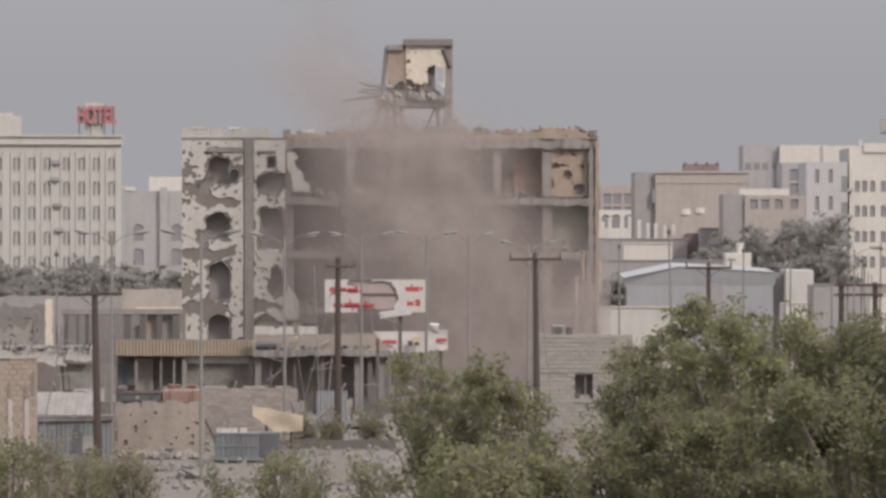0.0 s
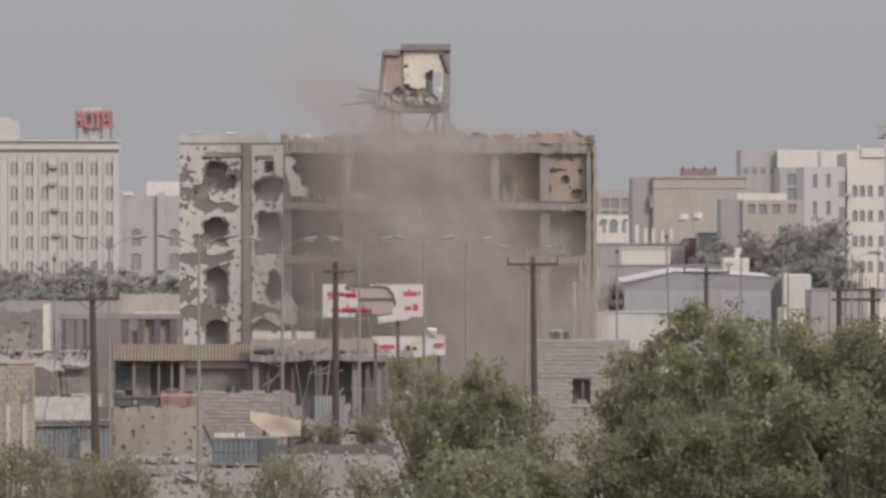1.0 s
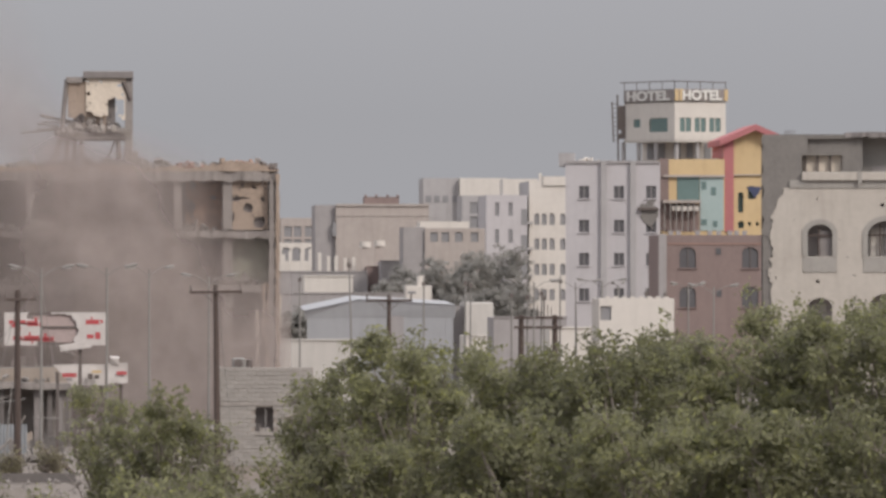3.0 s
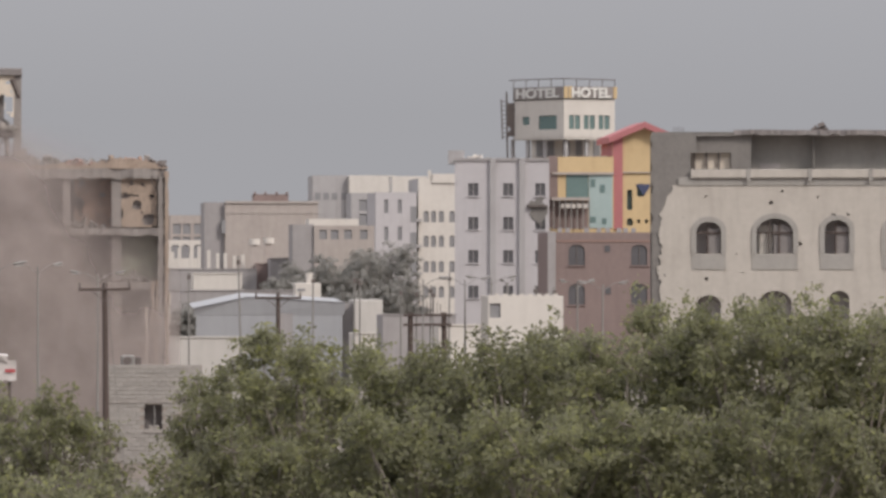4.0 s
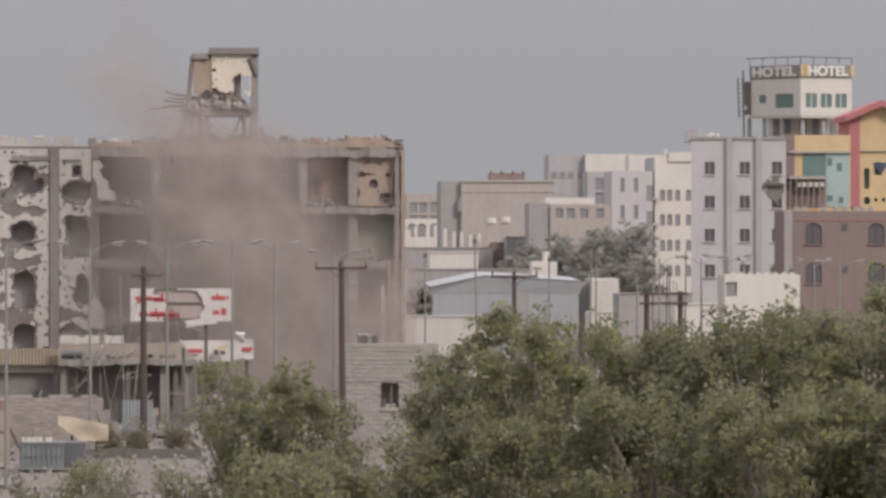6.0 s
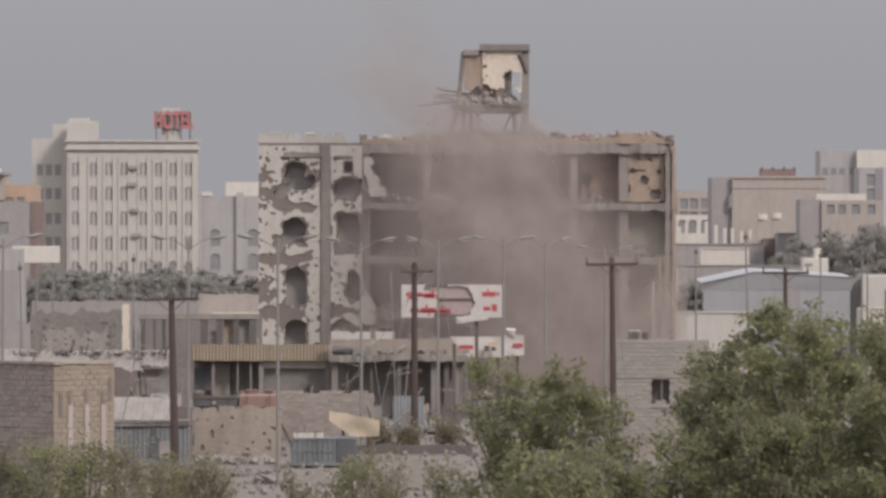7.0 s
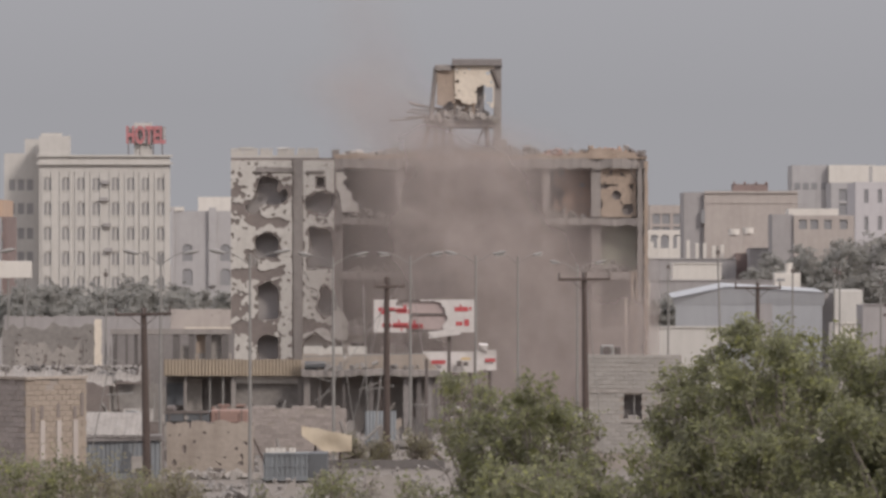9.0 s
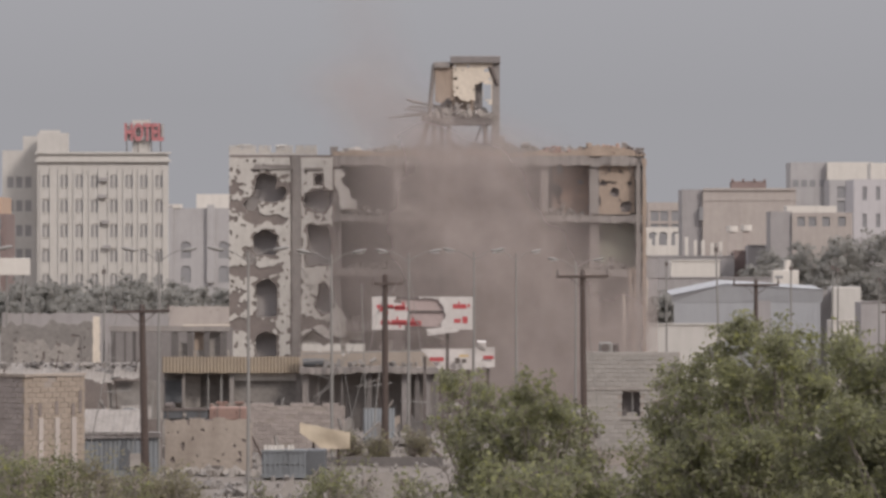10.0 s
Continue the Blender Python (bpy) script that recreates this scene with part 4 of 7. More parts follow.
b2, b2p = block("brown_house", "brown brick house with small windows", -115, -74, 348, 520, 10, "brown", rows=(366, 398), cols=(-104, -88), win=(0.7, 1.1))
b3, b3p = block("white_villa", "low white house with roof water tanks", -330, -226, 335, 560, 10, "mid_grey", rows=(360,), cols=(-310, -270, -240), win=(1.0, 1.1))
extra(b3, b3p, "roof_block", -275, -258, 318, 335, "far_white", 1, 2)
extra(b3, b3p, "roof_block", -248, -230, 324, 335, "far_white", 1, 2)
b4, b4p = block("rubble_house", "reddish unfinished block house", -255, -150, 425, 430, 9, "brown", rows=(448,), cols=(-235, -205, -175), win=(0.8, 1.2))
wt = thing("water_tower", "small white roof water tower on thin legs", "water tower", pose(mx(-195, 428), 424, mz(426, 428)))
part("tank", box(-0.75, 0.75, 0, 1.4, 0.0, 1.0, bevel=0.1), "far_white", wt)
part("tank_cap", box(-0.45, 0.45, 0.2, 1.2, 1.0, 1.5, bevel=0.1), "far_white", wt)
for x in (-0.65, 0.0, 0.65):
    part("leg", box(x - 0.07, x + 0.07, 0.3, 0.44, -mz(426, 428), 0.0), "far_white", wt)
sb, sbp = block("slab_house", "pale concrete house with a bare side wall", -192, -108, 470, 380, 8, "mid_grey", rows=(510,), cols=(-165,), win=(0.9, 1.2))
extra(sb, sbp, "side_bay", -146, -106, 432, 560, "pale_grey", 0.4, 5)

for x0, x1, y0, y1, d in ((-115, -31, 427, 457, 415), (-268, -233, 429, 455, 415)):
    p = Plot(x0, d)
    bb = thing("blank_hoarding", "blank white hoarding on thin steel posts", "billboard", p.m(), "blank hoardings")
    part("panel", box(0, p.x(x1), 0, 0.15, p.z(y1), p.z(y0), bevel=0.03), "far_white", bb)
    for k in (0.15, 0.5, 0.85):
        part("post", rod((p.x(x1) * k, 0.25, 0), (p.x(x1) * k, 0.25, p.z(y0) - 0.1), 0.09, sides=6), "steel", bb)

# far right skyline
block("far_low_house", "pale tan low house in the distance", 1063, 1128, 328, 640, 12, "far_tan", rows=(352, 375), cols=(1075, 1092, 1112), win=(1.0, 1.3))
block("far_white_house", "white low house with dark arched windows", 1060, 1125, 372, 600, 8, "far_white", rows=(392,), cols=(1072, 1090, 1112), win=(1.0, 1.6), arched=True)
g, gp = block("grey_slab_block", "wide bare grey-tan concrete block", 1160, 1325, 306, 560, 16, "far_tan", rows=(), cols=())
# the side away from the sun gets its shade by a greyer colour
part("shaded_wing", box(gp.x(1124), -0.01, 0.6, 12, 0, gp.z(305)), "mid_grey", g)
extra(g, gp, "roof_hut", 1213, 1275, 290, 312, "brown", 3, 4)
for x in (1213, 1232, 1252, 1270):
    extra(g, gp, "roof_post", x, x + 4, 286, 292, "brown", 3, 0.4)
# a darker panel on the wall imitates a recess in shade
extra(g, gp, "dark_recess", 1154, 1161, 336, 360, "glass", -0.04, 0.5)
extra(g, gp, "roof_edge", 1160, 1325, 303, 307, "far_tan", -0.15, 0.4)
extra(g, gp, "wall_band", 1160, 1325, 322, 325, "far_tan", -0.06, 0.1)
w1, w1p = block("tall_white_block", "tall block with a sunlit white top storey", 1380, 1462, 257, 640, 12, "far_white", rows=(), cols=())
# grey in place of white paints this side's shade
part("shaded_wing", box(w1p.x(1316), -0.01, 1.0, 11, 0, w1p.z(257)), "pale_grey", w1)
for x in (1325, 1340, 1355, 1372):
    extra(w1, w1p, "window", x - 5, x + 5, 288, 300, "glass", 0.96, 0.1)
w2, w2p = block("grey_stepped_block", "grey stepped apartment block behind", 1384, 1500, 288, 625, 10, "pale_grey", rows=(310, 335, 360), cols=(1405, 1440, 1475), win=(1.0, 1.4))
extra(w2, w2p, "white_storey", 1458, 1520, 258, 289, "far_white", 1, 6)
for k in range(4):
    extra(w2, w2p, "window", 1494 + k * 6.5, 1499 + k * 6.5, 274, 285, "glass", 0.95, 0.2)
w3, w3p = block("tan_roof_house", "sunlit tan house with small windows", 1318, 1425, 346, 520, 9, "far_tan", rows=(362,), cols=(1334, 1354, 1378, 1406), win=(0.8, 1.0))
extra(w3, w3p, "terrace", 1310, 1398, 334, 346, "far_white", 1, 6)
# shade of the side is put in as mid grey
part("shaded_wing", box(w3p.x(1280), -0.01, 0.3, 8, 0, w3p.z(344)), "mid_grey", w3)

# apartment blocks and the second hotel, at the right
# flank of the pale block below, its shade put into a greyer colour
apl, aplp = block("shaded_apartment_side", "apartment block flank coloured grey for its shade", 1427, 1500, 287, 594, 14, "tower_grey", rows=(312, 360, 408, 456), cols=(1446, 1470), win=(0.5, 1.6))
# side walls greyer than the front, as painted shade
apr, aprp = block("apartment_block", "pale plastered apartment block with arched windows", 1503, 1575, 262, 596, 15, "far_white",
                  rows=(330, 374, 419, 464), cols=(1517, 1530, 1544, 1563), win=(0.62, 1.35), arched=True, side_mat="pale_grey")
for y in (326, 372, 420, 466):
    extra(apl, aplp, "balcony_opening", 1489, 1500, y - 14, y + 14, "glass", -0.03, 0.3)
    extra(apr, aprp, "balcony", 1499, 1509, y + 8, y + 13, "pale_grey", -0.7, 1.0)
extra(apr, aprp, "roof_block", 1528, 1570, 254, 270, "far_white", -0.2, 3)
extra(apr, aprp, "roof_stub", 1521, 1526, 248, 264, "far_white", 0.2, 0.5)

D_B = 452
ag, agp = block("grey_apartment_tower", "grey rendered apartment tower with a shell hole", 1568, 1736, 229, D_B, 7, "tower_grey", turn=-6,
                rows=(282, 342, 401, 464), cols=(1601, 1663, 1720), win=(0.9, 1.12), frames="mid_grey", glass="pane_dark")
for x in (1636, 1688):
    extra(ag, agp, "pilaster", x - 5, x + 5, 226, 530, "pale_grey", -0.3, 0.3)
extra(ag, agp, "stair_head", 1556, 1584, 212, 236, "pale_grey", 1, 3)
extra(ag, agp, "roof_edge", 1568, 1736, 226, 231, "mid_grey", -0.12, 0.3)


def shell_hole(x, z):
    return -oval(x, z, agp.x(1716), agp.z(318), 0.7, 1.15) + 0.55 * wob(x, z, 1.5, 5) + 0.2 * wob(x, z, 4, 2)


o = part("shell_hole", sheet(shell_hole, agp.x(1694), agp.x(1733), agp.z(350), agp.z(290), 0.1, 0.06), "shelled_grey", ag, "torn-out grey wall round a shell hole")
o.location.y = -0.07
part("hole_slab", box(agp.x(1697), agp.x(1733), -0.35, 0, agp.z(313), agp.z(309), worn=0.05), "dark_metal", ag)
heap = chunks(agp.x(1606), 0.6, 2.2, 0.8, 0.5, 16, 0.4, 3)
bmesh.ops.translate(heap, verts=heap.verts, vec=(0, 0, agp.z(230)))
tagged(part("roof_rubble", heap, "far_white", ag), kind="stuff")

# roof room with the second sign, seen over a corner
D_T = 505
tp = Plot(1763, D_T)
h2 = thing("hotel_roof_tower", "white cantilevered roof room with a dark lettered sign band", "hotel", tp.m())
TWX = tp.x
tz = tp.z


def skew_face(w_local, z0, z1, wins, thick=0.2):
    def f(x, z):
        v = 9.0
        for a in wins:
            v = min(v, slot(x, z, *a))
        return v
    return sheet(f, 0, w_local, z0, z1, 0.14, thick)


RA, LA = 14, 52        # turn of the lit and the shaded face
wr = TWX(1857) / math.cos(radians(RA))
wl_ = (TWX(1763) - TWX(1683)) / math.cos(radians(LA))
wins_r = [(wr * k - 0.6, wr * k + 0.6, tz(174), tz(149)) for k in (0.21, 0.5, 0.79)]
o = part("lit_wall", skew_face(wr, tz(190), tz(119), wins_r), "far_white", h2)
o.rotation_euler.z = radians(RA)
for q in wins_r:
    g1 = part("window", box(q[0], q[1], 0.1, 0.14, q[2], q[3]), "teal_dark", h2)
    g1.rotation_euler.z = radians(RA)
    f1 = part("frame", box((q[0] + q[1]) / 2 - 0.05, (q[0] + q[1]) / 2 + 0.05, 0.04, 0.1, q[2], q[3]), "far_white", g1)
wins_l = [(wl_ * 0.14, wl_ * 0.5, tz(174), tz(149)), (wl_ * 0.68, wl_ * 0.82, tz(165), tz(150))]
turn_l = Matrix.Rotation(radians(-LA), 4, "Z") @ Matrix.Diagonal((-1, 1, 1, 1))


def flip(me_or_bm):
    """Mirror a face of the tower to its other side."""
    me = me_or_bm
    if isinstance(me, bmesh.types.BMesh):
        me = bpy.data.meshes.new("flank")
        me_or_bm.to_mesh(me)
        me_or_bm.free()
    me.transform(turn_l)
    me.flip_normals()
    return me


part("shaded_wall", flip(skew_face(wl_, tz(190), tz(119), wins_l)), "far_white", h2)
for q in wins_l:
    part("window", flip(box(q[0], q[1], 0.1, 0.14, q[2], q[3])), "teal_dark", h2)
o = part("sign_band", box(0.15, wr, -0.12, -0.02, tz(119), tz(98)), "band_dark", h2, "dark band behind white letters")
o.rotation_euler.z = radians(RA)
for k in (0.0, 0.09, 0.97):
    o = part("sign_edge", box(wr * k - 0.02, wr * k + 0.35, -0.17, -0.125, tz(119), tz(98)), "yellow", h2)
    o.rotation_euler.z = radians(RA)
part("sign_band", flip(box(0.1, wl_ * 0.98, -0.12, -0.02, tz(119), tz(98))), "band_dark", h2)
letters("HOTEL", 1.35, "letter_white", h2, math.cos(radians(RA)) * wr * 0.15, math.sin(radians(RA)) * wr * 0.15 - 0.22, tz(117), width=wr * 0.77, turn=RA)
letters("HOTEL", 1.3, "letter_white", h2, -math.cos(radians(LA)) * wl_ * 0.95, math.sin(radians(LA)) * wl_ * 0.95 - 0.2, tz(117), width=wl_ * 0.85, turn=-LA)
# floor, roof and rail of the room
corner_r = Vector((math.cos(radians(RA)) * wr, math.sin(radians(RA)) * wr, 0))
corner_l = Vector((-math.cos(radians(LA)) * wl_, math.sin(radians(LA)) * wl_, 0))
for name, za, zb, mt in (("floor", 192, 188, "far_white"), ("roof", 122, 119, "mid_grey")):
    bm = bmesh.new()
    ring = [Vector((0, 0, 0)), corner_r, corner_r + corner_l, corner_l]
    lo, hi = [bm.verts.new(v + Vector((0, 0, tz(za)))) for v in ring], [bm.verts.new(v + Vector((0, 0, tz(zb)))) for v in ring]
    bm.faces.new(hi)
    bm.faces.new(list(reversed(lo)))
    for k in range(4):
        bm.faces.new((lo[k], lo[(k + 1) % 4], hi[(k + 1) % 4], hi[k]))
    bmesh.ops.recalc_face_normals(bm, faces=bm.faces)
    part(name, bm, mt, h2)
rail_z = tz(84)
part("roof_rail", tube([corner_l + Vector((-0.4, 0, rail_z)), Vector((0, 0, rail_z)), corner_r + Vector((0, 0, rail_z - 0.1))], 0.05, 0.05), "dark_metal", h2)
for k in range(5):
    for c in (corner_l, corner_r):
        q = c * (k / 4)
        part("rail_post", rod(q + Vector((0, 0, tz(119))), q + Vector((0, 0, rail_z)), 0.04, sides=4), "dark_metal", h2)
for k, c in ((0.05, corner_r), (0.45, corner_r), (0.95, corner_r), (0.35, corner_l), (0.7, corner_l), (1.0, corner_l)):
    q = c * k + Vector((0, 0.6, 0))
    part("leg", rod(q, q + Vector((0, 0, tz(190))), 0.22, sides=8), "pale_grey", h2)
back = box(TWX(1712), TWX(1850), 4.0, 4.3, 0, tz(190))
part("lower_wall", back, "far_white", h2)
for x in (1727, 1747, 1775, 1798, 1830):
    part("dark_bay", box(TWX(x - 6), TWX(x + 6), 3.9, 4.0, tz(222), tz(193)), "glass", h2)
part("ladder_post", rod(corner_l + Vector((-1.1, 0, tz(190))), corner_l + Vector((-1.25, 0, tz(118))), 0.07, sides=4), "dark_metal", h2)
for k in range(9):
    part("ladder_rung", rod(corner_l + Vector((-1.2, 0, tz(122 + 8 * k))), corner_l + Vector((-0.55, 0, tz(122 + 8 * k))), 0.04, sides=4), "dark_metal", h2)
part("torn_cladding", sheet(lambda x, z: 0.7 - abs(x - 0.6) + 0.5 * wob(x, z, 1.2, 6), 0, 1.3, tz(185), tz(125), 0.15, 0.1), "dark_metal", h2).location = corner_l + Vector((-0.6, -0.15, 0))
part("ladder_post", rod(corner_l + Vector((-0.6, 0, tz(225))), corner_l + Vector((-0.7, 0, tz(105))), 0.09, sides=4), "dark_metal", h2)

# yellow building with teal glazing and a red gable
yb, yp = block("yellow_building", "yellow painted building with teal glazed bays", 1742, 1852, 223, 459.4, 12, "yellow", rows=(), cols=())
extra(yb, yp, "shaded_pier", 1736, 1752, 222, 350, "brown", -0.1, 0.4)
extra(yb, yp, "glazed_bay", 1767, 1807, 254, 296, "teal_dark", -0.06, 0.1)
extra(yb, yp, "glazed_bay", 1808, 1850, 256, 350, "teal", -0.08, 0.1)
for x, y, w, h in ((1815, 270, 8, 14), (1832, 280, 9, 14), (1815, 335, 10, 10), (1835, 338, 8, 10)):
    extra(yb, yp, "window", x - w / 2, x + w / 2, y - h / 2, y + h / 2, "teal_dark", -0.12, 0.06)
extra(yb, yp, "ledge", 1742, 1852, 251, 255, "far_tan", -0.3, 0.4)
extra(yb, yp, "balcony_slab", 1740, 1808, 296, 301, "far_tan", -1.0, 1.1)
# brown panel on the flat wall paints the shade under the balcony slab
extra(yb, yp, "balcony_recess", 1744, 1806, 303, 352, "brown", -0.03, 0.1)
extra(yb, yp, "awning", 1757, 1806, 307, 315, "far_white", -0.8, 0.6)
for k in range(7):
    extra(yb, yp, "rail_post", 1742 + k * 10.5, 1744 + k * 10.5, 300, 352, "steel", -0.95, 0.08)
extra(yb, yp, "roof_dish", 1802, 1845, 222, 229, "mid_grey", 1.0, 3.0, 0.4)
gb_p = Plot(1850, 460)
gb = thing("gabled_building", "yellow gabled building with a red gable and pier", "building", gb_p.m(), "town buildings")
gx_, gz_ = gb_p.x, gb_p.z
apex = gx_(1906)


def gable(x, z):
    top = gz_(166) - abs(x - apex) * (gz_(166) - gz_(190)) / (apex - gx_(1850))
    f = top - z
    for a in ((1876, 1886, 318, 282), (1894, 1908, 294, 271), (1876, 1887, 346, 333), (1894, 1900, 342, 334), (1908, 1914, 342, 334)):
        f = min(f, slot(x, z, gx_(a[0]), gx_(a[1]), gz_(a[2]), gz_(a[3])))
    return f


part("front_wall", sheet(gable, 0, gx_(1962), 0, gz_(165), 0.16, 0.3), "yellow", gb)
part("room_backing", box(0.2, gx_(1960), 0.5, 0.6, 0, gz_(195)), "teal_dark", gb)
part("red_pier", box(gx_(1850), gx_(1868), -0.2, 0, gz_(352), gz_(186)), "red_paint", gb)
part("ledge", box(gx_(1868), gx_(1920), -0.2, 0, gz_(252), gz_(250)), "far_tan", gb)
part("blue_sheet", sheet(lambda x, z: z - gz_(293) - abs(x - gx_(1906)) * 1.5 + 0.1 * wob(x, z, 2, 4), gx_(1892), gx_(1917), gz_(294), gz_(272), 0.08, 0.05), plain("dull_blue_cloth", (0.07, 0.08, 0.14)), gb).location.y = -0.1
for s, e in ((-1, gx_(1842)), (1, gx_(1962))):
    bm = bmesh.new()
    zz = gz_(161) - abs(e - apex) * (gz_(166) - gz_(190)) / (apex - gx_(1850))
    vs = [(apex, -0.9, gz_(161)), (e, -0.9, zz), (e, 9, zz), (apex, 9, gz_(161))]
    up = [bm.verts.new(v) for v in vs]
    dn = [bm.verts.new((v[0], v[1], v[2] - 0.55)) for v in vs]
    bm.faces.new(up)
    bm.faces.new(list(reversed(dn)))
    for k in range(4):
        bm.faces.new((up[k], up[(k + 1) % 4], dn[(k + 1) % 4], dn[k]))
    bmesh.ops.recalc_face_normals(bm, faces=bm.faces)
    part("roof_slope", bm, "red_paint", gb)
part("side_wall", box(0, 0.3, 0.3, 9, 0, gz_(190)), "red_paint", gb)
part("side_wall", box(gx_(1960), gx_(1960) + 0.3, 0.3, 9, 0, gz_(195)), "yellow", gb)

br, brp = block("brown_brick_building", "brown brick building with round-headed windows", 1736, 1925, 358, 425, 9, "brown", rows=(398, 468), cols=(1786, 1898), win=(1.4, 1.75), arched=True, frames="dark_metal", glass="pane_dark")
for x, y in ((1841, 387), (1842, 462), (1722, 0)):
    if y:
        extra(br, brp, "window", x - 5, x + 5, y - 6, y + 6, "pane_dark", -0.04, 0.2)
extra(br, brp, "corner_pier", 1734, 1748, 356, 520, "mid_grey", -0.15, 0.15)
extra(br, brp, "wall_band", 1750, 1925, 372, 375, "brick_red", -0.05, 0.05)
for x in (1822, 1838, 1858, 1870, 1752, 1766, 1800, 1884):
    extra(br, brp, "parapet_block", x, x + 8, 350, 358, "mid_grey", 0, 0.3)


# ---- the damaged villa ----
D_V = 330
vp = Plot(1918, D_V)
vx, vz = vp.x, vp.z
villa = thing("damaged_villa", "pale stone villa with arched windows and a shelled grey upper storey", "building", vp.m(-7.2))
VX1 = vx(2480)
ARCHES = ((2000, 2044, 339, 396), (2107, 2172, 333, 396), (2228, 2272, 336, 396), (2338, 2400, 333, 396))
LOW = ((2110, 2170, 462, 540), (2236, 2272, 462, 540), (2000, 2044, 470, 540))


def villa_front(x, z):
    f = 9.0
    for a in ARCHES + LOW:
        f = min(f, arch(x, z, vx(a[0]), vx(a[1]), vz(a[3]), vz(a[2])))
    f = min(f, 0.46 - 0.8 * noise.noise((x * 2.6, z * 2.6, 17.0)))
    edge = vx(1935) + 1.15 * max(0, min(1, (z - vz(328)) / (vz(262) - vz(328)))) + 0.3 * wob(x, z, 1.4, 3) + 0.16 * wob(x, z, 3.6, 9)
    return min(f, x - edge)


part("front_wall", sheet(villa_front, vx(1930), VX1, 0, vz(274), 0.13, 0.35), "villa", villa, "pale stone-faced wall")
part("grey_band", box(vx(1968), VX1, -0.06, 0.3, vz(274), vz(260)), "villa_grey", villa)
part("balcony_parapet", box(vx(1990), VX1, -0.25, 0.0, vz(261), vz(246), bevel=0.03), "villa", villa)
for x in (2093, 2202, 2310):
    part("parapet_pier", box(vx(x) - 0.12, vx(x) + 0.12, -0.32, -0.25, vz(266), vz(244)), "villa_grey", villa)
for a in ARCHES:
    cx, w = (vx(a[0]) + vx(a[1])) / 2, (vx(a[1]) - vx(a[0])) / 2
    part("window_apron", box(vx(a[0] - 8), vx(a[1] + 8), -0.05, 0.0, vz(424), vz(397)), "villa_grey", villa)

    def ring(x, z, a=a):
        return min(arch(x, z, vx(a[0]), vx(a[1]), vz(a[3]), vz(a[2])), -arch(x, z, vx(a[0] - 9), vx(a[1] + 9), vz(a[3]), vz(a[2] - 9)))
    o = part("window_surround", sheet(ring, vx(a[0] - 11), vx(a[1] + 11), vz(397), vz(a[2] - 12), 0.07, 0.07), "villa_grey", villa)
    o.location.y = -0.072
    for k in (0.33, 0.62) if a[1] - a[0] > 50 else (0.45,):
        xx = vx(a[0]) + (vx(a[1]) - vx(a[0])) * k
        part("window_frame", box(xx - 0.05, xx + 0.05, 0.12, 0.2, vz(396), vz(a[2] + 6)), "wood", villa)
    part("window_frame", box(vx(a[0]), vx(a[1]), 0.13, 0.19, vz(360), vz(357)), "wood", villa)
    part("shutter", box(vx(a[0]) + 0.95 * w, vx(a[1]) - 0.05, 0.24, 0.28, vz(396), vz(a[2] + 12)), "sooty", villa)
part("room_wall", box(vx(1940), VX1, 0.95, 1.1, 0, vz(262)), "void", villa)
part("room_wall", box(vx(2050), vx(2056), 0.4, 0.95, 0, vz(262)), "void", villa)
part("room_wall", box(vx(2195), vx(2200), 0.4, 0.95, 0, vz(262)), "void", villa)
part("pale_screen", box(vx(2112), vx(2136), 0.8, 0.86, vz(396), vz(345)), "far_white", villa)
part("floor_slab", box(vx(1925), VX1, 0.36, 9, vz(262) - 0.3, vz(262)), "villa_grey", villa)


def shelled(x, z):
    f = min(9, x - 0.05 - 0.25 * wob(x, z, 1.5, 2))
    return min(f, slot(x, z, vx(1990), vx(2062), vz(245), vz(216)))


part("side_return", sheet(shelled, 0, vx(2000), vz(360), vz(184), 0.12, 0.3), "shelled_grey", villa, "torn grey blockwork at the corner").location.y = 0.06
part("low_return", box(0.1, vx(1938), 0.1, 0.5, 0, vz(358)), "shelled_grey", villa)


def upper(x, z):
    f = slot(x, z, vx(1990), vx(2062), vz(245), vz(216))
    return min(f, slot(x, z, vx(2098), vx(2460), vz(246), vz(180)))


o = part("upper_wall", sheet(upper, vx(2000), VX1, vz(262), vz(184), 0.14, 0.3), "shelled_grey", villa)
o.location.y = 0.5
for k in range(4):
    part("window_post", box(vx(1994 + k * 22), vx(1998 + k * 22), 0.7, 0.8, vz(245), vz(216)), "dark_metal", villa)
part("cream_wall", box(vx(1986), vx(2066), 0.92, 1.0, vz(258), vz(212)), "cream_plaster", villa)
part("upper_back_wall", box(vx(2070), VX1, 1.75, 1.95, vz(258), vz(184)), "villa_grey", villa)
part("upper_cross_wall", box(vx(2208), vx(2212), 0.9, 1.75, vz(258), vz(184)), "shelled_grey", villa)
part("low_opening", box(vx(2115), vx(2150), 1.7, 1.75, vz(248), vz(234)), "void", villa)
bm = ragged_slab(vz(174), 0.34, vx(2067), VX1, 0.1, 6, 8.0)
part("roof_slab", bm, "sooty", villa, "dark sagging roof slab")
part("roof_slab", box(vx(1920), vx(2067), 0.2, 6, vz(186), vz(180), worn=0.05), "shelled_grey", villa)
part("side_wall", box(0.0, 0.3, 0.6, 9, 0, vz(186)), "shelled_grey", villa)
part("end_wall", box(VX1, VX1 + 0.3, 0, 9, 0, vz(186)), "villa", villa)
part("back_wall", box(0.3, VX1, 8.7, 9, 0, vz(262)), "villa_grey", villa)
